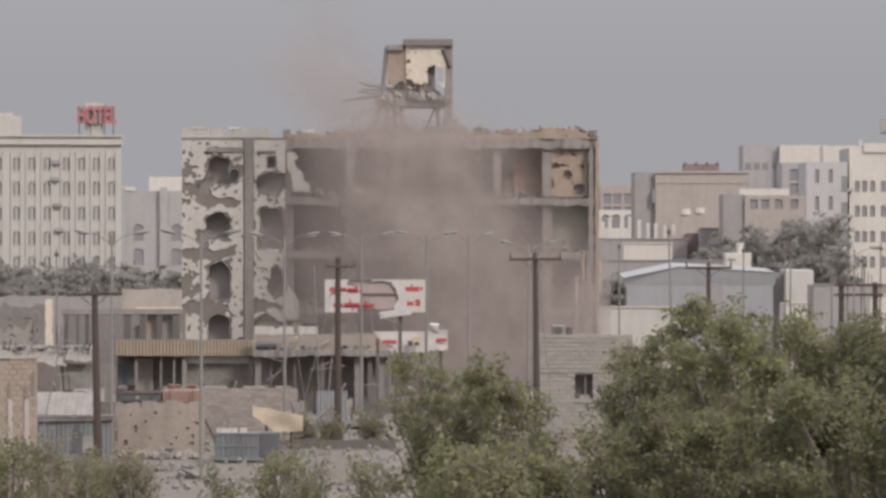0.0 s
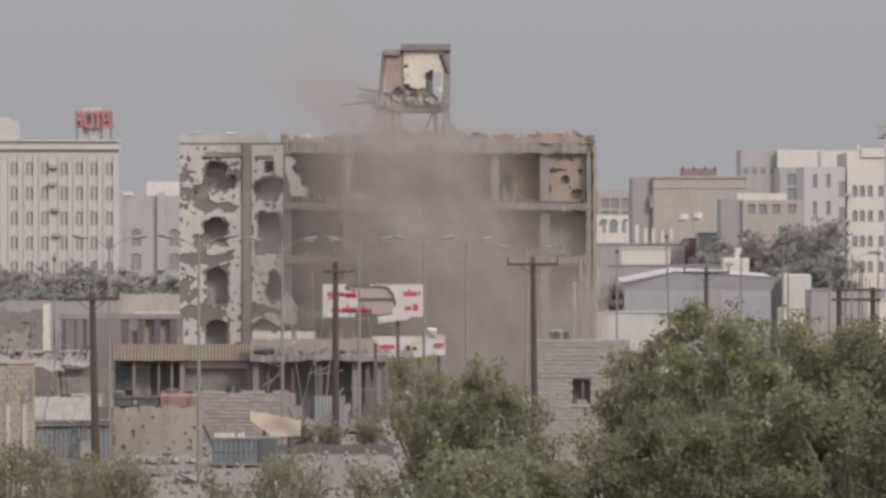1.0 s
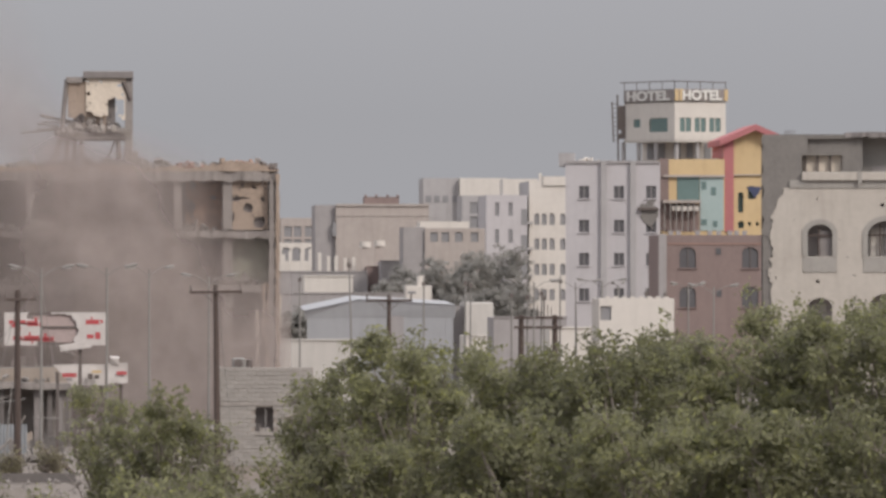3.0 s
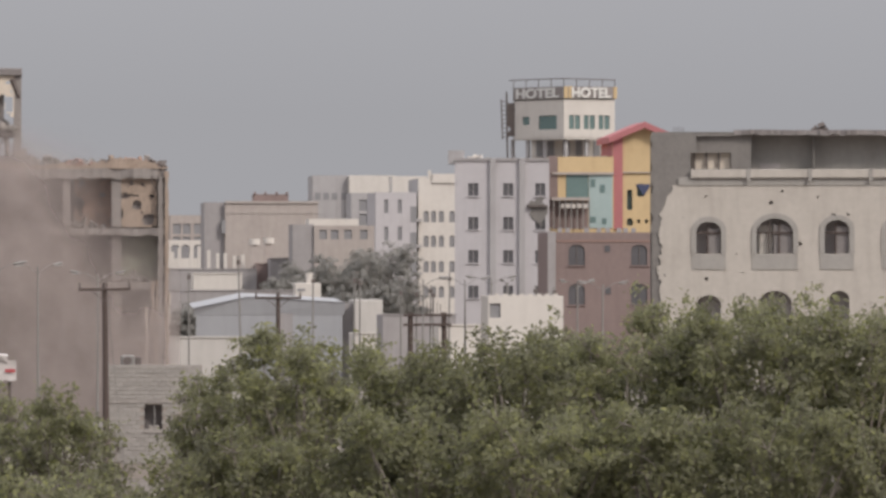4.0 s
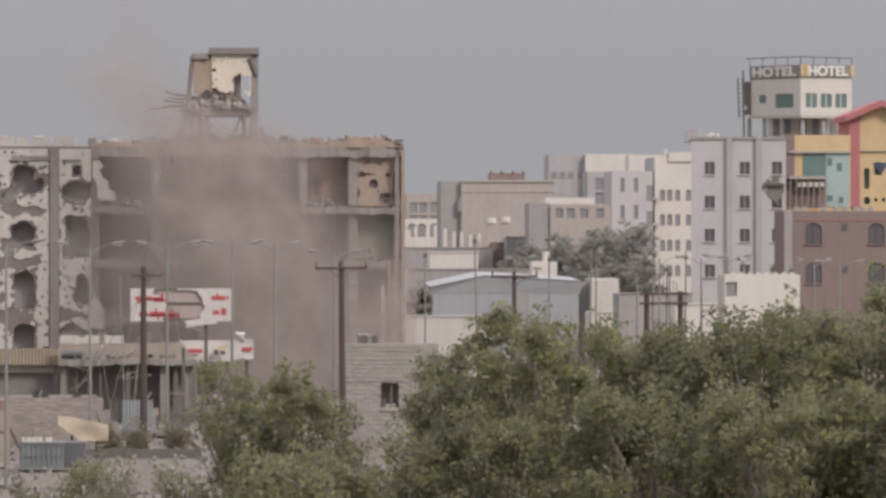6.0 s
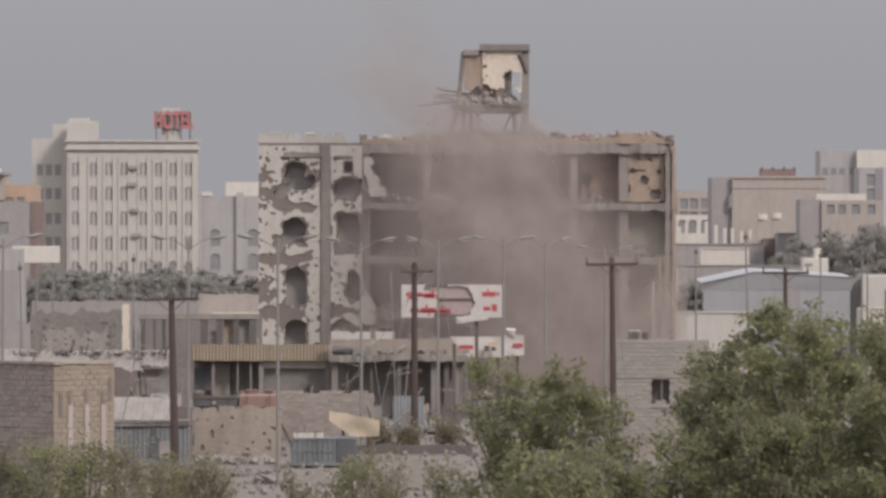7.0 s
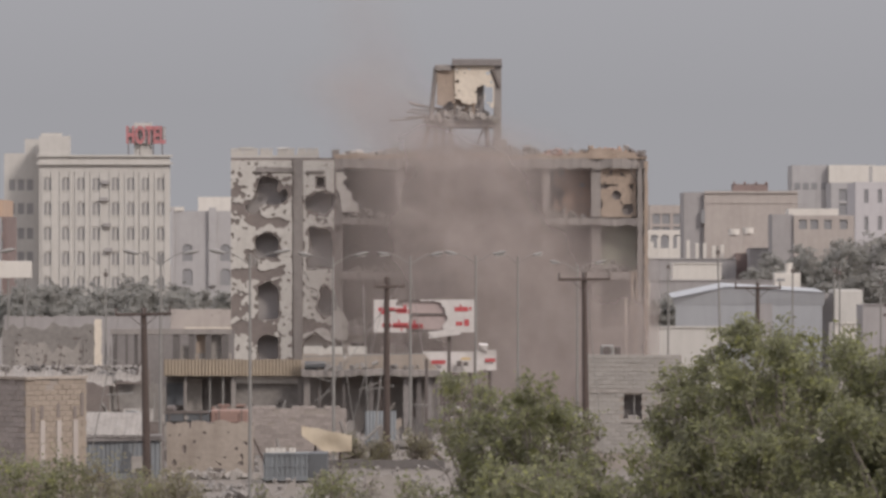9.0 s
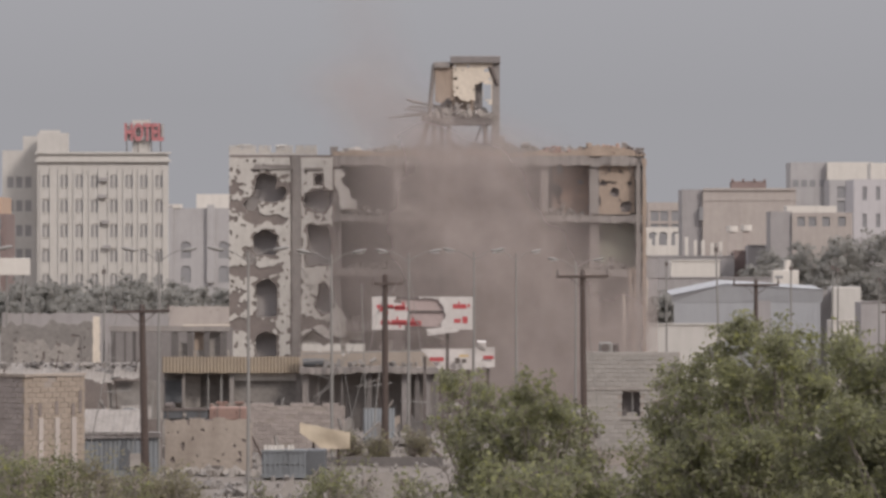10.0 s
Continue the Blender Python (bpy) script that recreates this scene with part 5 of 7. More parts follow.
for k in range(5):
    part("rebar", rod((vx(1960 + k * 4), 1, vz(184)), (vx(1960 + k * 4.3), 1, vz(170)), 0.02, sides=4), "dark_metal", villa)
heap = chunks(vx(2222), 2, 0.9, 0.8, 0.5, 9, 0.4, 5)
bmesh.ops.translate(heap, verts=heap.verts, vec=(0, 0, vz(175)))
tagged(part("roof_debris", heap, "dark_metal", villa), kind="stuff")

# ---- sheds and low walls between ----
sp = Plot(1109, 420)
sx, sz = sp.x, sp.z
shed = thing("metal_shed", "long grey-blue sheet-metal shed with a shallow roof", "shed", sp.m())
part("front_wall", box(0, sx(1368), 0, 0.1, 0, sz(500)), "shed", shed)
bm = bmesh.new()
prof = [(-0.2, sz(492)), (sx(1200), sz(472)), (sx(1372), sz(482))]
rows = []
for y in (-0.3, 14):
    rows.append([bm.verts.new((x, y, z + (0.0 if y < 0 else 0.25))) for x, z in prof])
for a_, b_ in ((0, 1), (1, 2)):
    bm.faces.new((rows[0][a_], rows[0][b_], rows[1][b_], rows[1][a_]))
low = [bm.verts.new((x, -0.02, z)) for x, z in ((-0.2, sz(505)), (sx(1200), sz(505)), (sx(1372), sz(505)))]
for a_, b_ in ((0, 1), (1, 2)):
    bm.faces.new((low[a_], low[b_], rows[0][b_], rows[0][a_]))
part("roof", bm, "shed", shed)
part("roof_trim", tube([(-0.2, -0.34, sz(492)), (sx(1200), -0.34, sz(472)), (sx(1372), -0.34, sz(482))], 0.05, 0.05, sides=4), "shed", shed)
for k in range(30):
    x = sx(1368) * (k + 0.5) / 30
    part("seam", box(x - 0.03, x + 0.03, -0.03, 0, 0, sz(502)), "shed", shed)
part("dark_return", box(sx(1368), sx(1388), 0.8, 1.0, 0, sz(484)), "mid_grey", shed)
part("end_bay", box(sx(1388), sx(1439), -0.4, 6, 0, sz(478), bevel=0.05), "hotel_white", shed)
part("side_door", box(sx(1256), sx(1280), -0.06, 0, 0, sz(500)), "mid_grey", shed)

rp = Plot(1284, 445)
rt = thing("white_roof_room", "small white roof room with a water tank", "building", rp.m())
part("room", box(0, rp.x(1330), 0, 3, 0, rp.z(448), bevel=0.04), "far_white", rt)
part("tank", rod((rp.x(1311), 1, rp.z(448)), (rp.x(1311), 1, rp.z(430)), 0.35, sides=10), "far_white", rt)
part("window_slit", box(rp.x(1288), rp.x(1302), -0.03, 0.1, rp.z(462), rp.z(458)), "glass", rt)

for name, label, x0, x1, y0, d, mat in (
        ("white_yard_wall", "long low whitewashed yard wall", 1060, 1200, 545, 375, "hotel_white"),
        ("far_yard_wall", "low grey yard wall", 1063, 1300, 462, 480, "mid_grey"),
        ("pale_roof_house", "low pale flat-roofed house", 1104, 1190, 432, 505, "far_white"),
        ("grey_row_house", "grey low row house behind the shed", 1240, 1440, 405, 530, "mid_grey"),
        ("low_grey_house", "low grey block house beside the shed", 1440, 1570, 505, 400, "mid_grey"),
        ("long_white_roof", "low building with a pale sheet roof", 1540, 1640, 524, 372, "far_white"),
        ("reddish_house", "reddish brown low house", 1215, 1345, 415, 535, "brown"),
        ("dim_yard_wall", "dim grey far yard wall before white piers", 1056, 1216, 424, 532, "mid_grey"),
        ("pale_foot_wall", "low pale wall behind the shed", 1390, 1470, 538, 410, "far_white")):
    ob, p = block(name, label, x0, x1, y0, d, 7, mat, rows=(), cols=())
    part("coping", box(-0.08, p.x(x1) + 0.08, -0.08, 0.4, p.z(y0), p.z(y0) + 0.12), mat, ob)
wh, whp = block("white_hut", "whitewashed hut with a small dark window", 1628, 1762, 471, 318, 5, "far_white", rows=(497,), cols=(1640,), win=(0.7, 0.9))
for k in range(8):
    extra(wh, whp, "merlon", 1640 + k * 15, 1647 + k * 15, 467, 471, "far_white", 0, 0.3)
for x, y, d in ((1212, 370, 540), (1237, 368, 542)):
    p = Plot(x, d)
    t_ = thing("roof_water_tank", "white roof water tank on a block plinth", "water tank", p.m(), "roof water tanks")
    part("tank", rod((0, 0, p.z(y + 10)), (0, 0, p.z(y)), 0.6, sides=12), "far_white", t_)
    part("plinth", box(-0.45, 0.45, -0.4, 0.4, 0, p.z(y + 10)), "far_tan", t_)
for k in range(9):
    p = Plot(1066 + k * 16 + random.uniform(-3, 3), 545)
    t_ = thing("white_gate_pier", "white painted concrete pier", "pier", p.m(), "white piers in the far yard")
    part("shaft", box(-0.18, 0.18, 0, 0.3, 0, p.z(382 + random.uniform(-2, 18)), bevel=0.02), "far_white", t_)


# ---- trees ----
def tree(x, d, top, radius, seed, leaves=16000, mat="leaf", label="dense olive-green broadleaf tree with an uneven crown", squash=0.8, size=0.105, low=0.18):
    """Trunk and limbs that carry lumpy foliage, thinned towards its edge."""
    r = random.Random(seed)
    rng = np.random.default_rng(seed)
    ob = thing("tree", label, "tree", pose(mx(x, d), d, 0), "trees before the town")
    fork = top * r.uniform(0.16, 0.24)
    bm = tube([(0, 0, -0.1), (0.1, 0.05, fork * 0.5), (0.05, 0.1, fork)], 0.24, 0.17, sides=8)
    part("trunk", bm, "bark", ob)
    lumps = []
    count = 26 if d < 300 else 14
    for k in range(count):
        az = k * 2.399 + r.uniform(-0.4, 0.4)
        h = low + (0.93 - low) * ((k + 0.5) / count) ** 0.85
        reach = radius * math.sqrt(max(0.05, 1 - ((h - 0.5) / 0.55) ** 2)) * r.uniform(0.45, 0.98)
        c = Vector((math.cos(az) * reach, math.sin(az) * reach, top * h))
        lumps.append((c, r.uniform(0.14, 0.27) * radius + 0.17 if d < 300 else r.uniform(0.34, 0.5) * radius))
        mid = Vector((c.x * 0.45, c.y * 0.45, fork + (c.z - fork) * 0.5)) + Vector((r.uniform(-.2, .2), r.uniform(-.2, .2), 0))
        bm = tube([(0.05, 0.1, fork * 0.9), mid, c], 0.085, 0.018, sides=5)
        for _ in range(6):
            e = c + Vector((r.uniform(-1, 1), r.uniform(-1, 1), r.uniform(-0.6, 1))) * lumps[-1][1]
            rod(c, e, 0.02, 0.006, bm, 4)
        part("limb", bm, "bark", ob)
    # leaf sprays: each spray is a tight bunch at a twig's end
    sprays = leaves // 26
    pick = rng.integers(0, count, sprays)
    lc = np.array([tuple(l[0]) for l in lumps])[pick]
    lr = np.array([l[1] for l in lumps])[pick]
    way = rng.normal(size=(sprays, 3))
    way /= np.linalg.norm(way, axis=1, keepdims=True)
    far = rng.uniform(0.25, 1.12, sprays) ** 0.6 + np.where(rng.uniform(size=sprays) < 0.1, rng.uniform(0.1, 0.75, sprays), 0.0)
    sc = lc + way * (lr * far)[:, None] * np.array([1, 1, squash])
    sc[:, 2] += 0.12 * rng.normal(size=sprays) + np.where(rng.uniform(size=sprays) < 0.12, rng.uniform(0.1, 0.55, sprays), 0.0)
    centres = np.repeat(sc, 26, axis=0) + rng.normal(size=(sprays * 26, 3)) * np.array([0.16, 0.16, 0.12])
    centres[:, 2] = np.maximum(centres[:, 2], 0.15)
    stray = 1.0 if d < 300 else 0.4
    nor = rng.normal(size=centres.shape) * stray + np.repeat(way, 26, axis=0) * 0.7 + np.array([0, 0, 0.5])
    nor /= np.linalg.norm(nor, axis=1, keepdims=True)
    me = quads("crown", centres, nor, rng.uniform(0.5, 1.25, len(centres)) * size, 0.45, seed)
    part("crown", me, mat, ob)
    return ob


# x reading, distance, height, crown radius
TREES = [(752, 158, 6.75, 1.2), (815, 154, 6.1, 1.4), (880, 152, 6.65, 1.5), (938, 157, 5.5, 1.1), (1125, 156, 7.3, 1.1), (1195, 152, 7.5, 1.7), (1280, 148, 8.5, 2.3), (1385, 151, 8.3, 2.2), (1480, 154, 8.0, 2.1),
         (1575, 150, 8.1, 2.3), (1680, 146, 8.5, 2.4), (1780, 152, 8.7, 2.4), (1880, 148, 8.6, 2.4), (1985, 150, 9.7, 2.5), (2090, 147, 9.4, 2.4),
         (2180, 150, 9.7, 2.5), (2285, 147, 9.3, 2.5), (2390, 150, 9.3, 2.5), (2490, 150, 9.2, 2.5), (1090, 148, 4.7, 1.4), (1500, 140, 6.3, 2.4), (1720, 138, 6.4, 2.4), (1940, 138, 6.5, 2.5),
         (2160, 138, 6.6, 2.5), (1230, 140, 5.6, 2.0), (1106, 152, 6.4, 0.85), (835, 142, 4.3, 1.5), (905, 145, 4.4, 1.2), (970, 146, 3.9, 1.2)]
for k, (x, d, top, rad) in enumerate(TREES):
    tree(x, d, top * (1 / 1.06), rad, 100 + k, leaves=int(2500 * rad * rad))
# thin feathery scrub at the foot
for k, (x, d, top, rad, mt) in enumerate(((20, 151, 4.0, 0.95, "leaf"), (-52, 150, 4.05, 1.15, "leaf"), (84, 155, 3.75, 0.75, "leaf_dry"), (-182, 150, 4.1, 1.2, "leaf_dry"), (-120, 153, 3.45, 0.9, "leaf_dry"), (140, 160, 2.9, 0.8, "leaf"), (-235, 148, 3.5, 0.9, "leaf_dry"), (225, 168, 2.6, 1.0, "leaf_dry"),
                                           (505, 158, 3.35, 0.95, "leaf"), (395, 154, 2.55, 0.6, "leaf"), (548, 160, 3.1, 0.7, "leaf"), (-320, 150, 3.6, 1.4, "leaf_dry"), (170, 172, 2.5, 1.1, "leaf_dry"), (655, 154, 3.2, 0.8, "leaf"))):
    tree(x, d, top, rad, 300 + k, leaves=int(3300 * rad * rad), mat=mt, label="low dusty scrub bush with thin stems", low=0.1, size=0.075)
for k, (x, d, top, rad) in enumerate(((538, 239, 1.3, 0.6), (585, 240, 1.1, 0.5), (655, 239, 1.4, 0.7))):
    tree(x, d, top, rad, 400 + k, leaves=1100, mat="leaf_dry", label="small green bush among the rubble", low=0.1, size=0.09)
# far trees between the houses, their leaf colour paled and greyed for haze
FAR = [(1275, 498, 9.8, 2.6), (1302, 503, 11.6, 3.0), (1345, 500, 10.6, 3.2), (1385, 498, 12.0, 3.4), (1418, 503, 13.2, 3.6), (1450, 500, 12.8, 3.4), (1366, 480, 7.0, 3.0), (1460, 480, 9.0, 3.0), (1400, 488, 8.0, 3.2), (1440, 486, 8.2, 3.2), (1340, 488, 7.2, 3.0),
       (1085, 440, 6.4, 2.2), (1110, 470, 6.6, 2.4), (1150, 530, 8.6, 2.2), (-70, 474, 7.0, 2.8), (-30, 470, 7.6, 3.0), (15, 475, 7.3, 2.8), (60, 470, 7.0, 3.0), (105, 475, 7.8, 3.0), (150, 470, 7.6, 2.8), (195, 478, 7.4, 2.8), (240, 470, 7.0, 3.0), (290, 476, 7.0, 3.0), (-120, 472, 6.4, 2.8), (-50, 455, 5.6, 2.8), (40, 455, 5.8, 2.8), (130, 455, 5.6, 2.8), (220, 455, 5.4, 2.8)]
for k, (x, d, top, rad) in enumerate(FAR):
    tree(x, d, top * 0.93, rad, 500 + k, leaves=12500, mat="leaf_far", label="far grey-green tree with haze put into its leaf colour", size=0.17, low=0.06)


# ---- the wrecked yard in front of the ruin ----
def corrugated(x0, x1, z0, z1, pitch=0.2, deep=0.05, lean=0.0, torn=0.0, seed=0.0, thick=0.012):
    """A ribbed upright sheet; lean: how far its foot stands forward; torn: raggedness of its lower edge."""
    bm = bmesh.new()
    n = max(2, int((x1 - x0) / (pitch / 4)))
    cols = []
    for i in range(n + 1):
        x = x0 + (x1 - x0) * i / n
        rib = deep * (0.5 + 0.5 * math.cos(2 * math.pi * (x - x0) / pitch))
        warp = 0.06 * noise.noise((x * 0.7, seed, 0))
        foot = z0 + torn * (0.5 * noise.noise((x * 1.3, seed, 3)) + 0.3 * noise.noise((x * 4.1, seed, 4)))
        cols.append([bm.verts.new((x, rib + warp - lean + k * thick, foot)) for k in (0, 1)] + [bm.verts.new((x, rib + warp + k * thick, z1 + 0.5 * warp)) for k in (0, 1)])
    for a, b in zip(cols, cols[1:]):
        bm.faces.new((a[0], b[0], b[2], a[2]))
        bm.faces.new((b[1], a[1], a[3], b[3]))
        bm.faces.new((a[2], b[2], b[3], a[3]))
        bm.faces.new((b[0], a[0], a[1], b[1]))
    return bm


def coursed(ob, x0, x1, z0, z1, mat, bw=0.4, bh=0.2, front=0.0, thick=0.15, gaps=(), rough_top=0.0, seed=1, m=None, limit=300, lose=0.0):
    """Single blocks in running bond before a mortar core; the first three hundred are pieces, the rest is joined."""
    r = random.Random(seed)
    joint = 0.013
    rows = int((z1 - z0) / bh)
    shared = {}
    rest = bmesh.new()
    made = 0
    spots = []
    for j in range(rows):
        x = x0 - (bw / 2 if j % 2 else 0)
        while x < x1 - 0.02:
            a, b = max(x, x0), min(x + bw, x1)
            za = z1 - (j + 1) * bh
            mid = ((a + b) / 2, za + bh / 2)
            lost = any(g[0] < mid[0] < g[1] and g[2] < mid[1] < g[3] for g in gaps)
            if b - a > 0.08 and not lost and not (j < 2 and r.random() < rough_top) and r.random() >= lose:
                spots.append((a, b, za))
            x += bw
    for a, b, za in spots:
        w = round(b - a - joint, 3)
        if made < limit:
            if w not in shared:
                shared[w] = bpy.data.meshes.new("block")
                t = box(0, w, 0, thick, 0, bh - joint, bevel=0.012)
                t.to_mesh(shared[w])
                t.free()
                shared[w].materials.append(M[mat])
            o = part("block", shared[w], mat, ob)
            o.matrix_basis = (m or Matrix()) @ pose(a, front + r.uniform(-0.012, 0.012), za, 0, 0, r.uniform(-0.6, 0.6))
            made += 1
        else:
            box(a, b - joint, front, front + thick, za, za + bh - joint, rest)
    if len(rest.verts):
        o = tagged(part("remaining_blocks", rest, mat, ob), kind="stuff")
        if m:
            o.matrix_basis = m
    else:
        rest.free()


def pocked(x0, x1, z0, z1, seed, top=0.35, pocks=0.24, step=0.1):
    """A wall's outline with a broken top and bullet holes."""
    def f(x, z):
        v = z1 - 0.2 - z + top * wob(x, 0, 1.1, seed)
        return min(v, pocks - 0.5 * noise.noise((x * 4.3, z * 4.3, seed)) + 0.12 * noise.noise((x * 0.8, z * 0.8, seed + 4)))
    return f, x0, x1, z0, z1, step


def wall_piece(name, label, x0, x1, y0, d, mat, y1=None, seed=1.0, top=0.35, pocks=0.24, thick=0.25, step=0.1, category="wall", group="ruined yard walls"):
    p = Plot(x0, d)
    ob = thing(name, label, category, p.m(), group)
    f, a, b, c, e, s = pocked(0, p.x(x1), 0 if y1 is None else p.z(y1), p.z(y0), seed, top, pocks, step)
    part("wall_face", sheet(f, a, b, c, e + 0.3, s, 0.06), mat, ob)
    part("wall_core", sheet(lambda x, z: e - 0.25 - z + top * wob(x, 0, 1.1, seed), a, b, c, e + 0.3, 0.2, thick), "infill", ob).location.y = 0.061
    return ob, p


# tan block building with narrow niches, seen over its corner
c0 = (mx(-41, 190), 190.0)
tb = thing("tan_block_building", "unfinished tan concrete-block building with narrow niches", "building", pose(c0[0], c0[1], 0))
TOP = mz(637, 190)
lit = Matrix.Rotation(radians(46), 4, "Z")
dark = Matrix.Rotation(radians(-44), 4, "Z")
WL, WD = 3.05, 6.6
o = part("mortar_core", box(0.02, WL - 0.02, 0.024, 0.35, 0, TOP - 0.05), "mortar", tb)
o.matrix_basis = lit
coursed(tb, 0, WL, 0, TOP, "tan_block", seed=3, m=lit, limit=200, rough_top=0.1)
for k in (0.26, 0.53, 0.80):
    o = part("niche_strip", box(WL * k - 0.12, WL * k + 0.12, -0.05, -0.016, 0.3, TOP - 1.55), "far_tan", tb)
    o.matrix_basis = lit
# flat dark boxes on the face imitate the shade inside the niches
for k, za, zb in ((0.11, 1.95, 1.05), (0.25, 1.5, 1.0), (0.52, 1.45, 0.95), (0.79, 1.5, 1.05), (0.91, 1.4, 0.55)):
    o = part("niche", box(WL * k - 0.08, WL * k + 0.08, -0.03, -0.014, TOP - za, TOP - zb), "infill", tb)
    o.matrix_basis = lit
o = part("mortar_core", box(-WD + 0.02, -0.02, 0.024, 0.35, 0, TOP - 0.05), "mortar", tb)
o.matrix_basis = dark
# shade of this face is put into the greyer block colour
coursed(tb, -WD, 0, 0, TOP, "dusky_block", seed=4, m=dark, limit=300, rough_top=0.12)
o = part("coping", box(-WD, 0.1, -0.06, 0.4, TOP, TOP + 0.1, worn=0.02), "tan_wall", tb)
o.matrix_basis = dark
o = part("coping", box(0.0, WL, -0.05, 0.4, TOP + 0.004, TOP + 0.1, worn=0.02), "tan_wall", tb)
o.matrix_basis = lit
wing = thing("tan_block_wing", "low tan concrete-block annexe with pale niche strips", "building", pose(mx(-262, 184), 184, 0))
wing_top = mz(741, 184)
coursed(wing, -2.2, 0, 0, wing_top, "tan_block", seed=31, limit=120, rough_top=0.1)
part("mortar_core", box(-2.18, -0.02, 0.024, 0.3, 0, wing_top - 0.04), "mortar", wing)
# greyer than the front blocks, as painted shade
part("side_wall", box(-0.2, -0.004, 0.31, 3.0, 0, wing_top - 0.05), "dusky_block", wing)
part("roof", box(-2.2, -0.21, 0.31, 3.0, wing_top - 0.35, wing_top - 0.2), "concrete", wing)
for x in (-0.3, -0.75, -1.25):
    part("niche_strip", box(x - 0.1, x + 0.1, -0.05, -0.016, 0.2, wing_top - 0.35), "far_tan", wing)
part("roof_deck", box(-3.0, 1.6, 3.2, 5.4, TOP - 0.5, TOP - 0.3), "sand", tb)

# pocked grey wall with a white corner post
wp, p = wall_piece("shelled_grey_house", "shelled grey house wall with a broken top", -83, 86, 537, 300, "rubble", seed=2.0, top=0.5, pocks=0.2)
wall_piece("shelled_front_wall", "low shelled wall with pale plaster left on it", -60, 60, 570, 297, "rubble_pale", seed=5.0, top=0.9, pocks=0.15)
cp = Plot(80, 296)
ob = thing("white_corner_post", "chipped white plastered corner post", "post", cp.m())
part("shaft", sheet(lambda x, z: 0.2 - abs(x - 0.2) + 0.09 * wob(x, z, 2, 3), 0, 0.45, 0, cp.z(530), 0.06, 0.25), "cream_plaster", ob)

# unfinished frame with bars standing from its columns
p = Plot(-270, 290)
ob = thing("unfinished_block_house", "small unfinished block house with bare columns", "building", p.m())
part("front_wall", sheet(lambda x, z: min(slot(x, z, p.x(-260), p.x(-250), p.z(584), p.z(549)), slot(x, z, p.x(-212), p.x(-203), p.z(584), p.z(547)),
                                          slot(x, z, p.x(-238), p.x(-223), p.z(590), p.z(536))), 0, p.x(-192), 0, p.z(541), 0.1, 0.25), "tan_wall", ob)
part("room_backing", box(0.05, p.x(-194), 1.2, 1.4, 0, p.z(545)), "sooty", ob)
part("ring_beam", box(-0.1, p.x(-190), -0.06, 0.3, p.z(537), p.z(532), worn=0.03), "far_tan", ob)
part("partition", box(p.x(-232), p.x(-229), 0.3, 0.5, 0, p.z(537)), "tan_wall", ob)
for x in (-268, -252, -238, -222, -206, -196):
    part("column_stub", box(p.x(x), p.x(x) + 0.22, 0.02, 0.24, p.z(532), p.z(516 + (x % 7)), worn=0.02), "far_tan", ob)
    part("column", box(p.x(x), p.x(x) + 0.2, -0.04, 0.0, p.z(541), p.z(537)), "far_tan", ob)
    part("rebar", rod((p.x(x) + 0.1, 0.1, p.z(520)), (p.x(x) + 0.12, 0.1, p.z(505)), 0.02, sides=4), "dark_metal", ob)

# long torn sheet roof
p = Plot(-290, 272)
hall = thing("torn_roof_hall", "long low hall under a torn pale corrugated roof", "building", p.m())
for k, (xa, xb, ya, yb, t_) in enumerate(((-290, -190, 612, 630, 0.2), (-188, -80, 610, 632, 0.25), (-78, 20, 614, 634, 0.25), (18, 70, 612, 640, 0.35), (62, 118, 612, 646, 0.5), (112, 160, 613, 640, 0.4))):
    m = part("roof_sheet", corrugated(0, p.x(xb) - p.x(xa), p.z(yb) - p.z(ya), 0, 0.22, 0.05, lean=1.5, torn=t_, seed=k * 2.0), "corr_pale", hall)
    m.location = (p.x(xa), 1.5 + 0.05 * k, p.z(ya))
    m.rotation_euler.y = radians((-1.5, 0.8, -0.6, 1.8, 2.5, -2.0)[k])
for x in (-280, -200, -120, -40, 40, 104, 160):
    part("post", box(p.x(x), p.x(x) + 0.2, 1.0, 1.2, 0, p.z(632), worn=0.02), "rubble_pale", hall)
part("rear_wall", box(0, p.x(165), 6, 6.2, 0, p.z(622)), "infill", hall)
part("rear_wall", sheet(lambda x, z: p.z(655) - z + 0.5 * wob(x, 0, 0.6, 2), p.x(100), p.x(200), 0, p.z(640), 0.14, 0.2), "rubble", hall).location.y = 3.0
part("floor_beam", box(0, p.x(165), 1.25, 1.45, p.z(640), p.z(634)), "sooty", hall)
for k, (x, w, n, sz_, mt) in enumerate(((-235, 2.4, 26, 0.36, "rubble"), (-188, 2.0, 22, 0.4, "burnt"), (-130, 3.2, 30, 0.3, "rubble_pale"), (-60, 2.6, 26, 0.32, "rubble"), (-5, 2.6, 26, 0.34, "burnt"),
                                        (40, 2.2, 22, 0.3, "rubble_pale"), (92, 2.4, 26, 0.34, "rubble"), (140, 1.8, 18, 0.3, "burnt"))):
    heap = chunks(p.x(x), 1.2, w, 1.0, 0.24, n, sz_ * 0.62, 700 + k)
    bmesh.ops.translate(heap, verts=heap.verts, vec=(0, 0, p.z(618)))
    tagged(part("roof_debris", heap, mt, hall), kind="stuff")
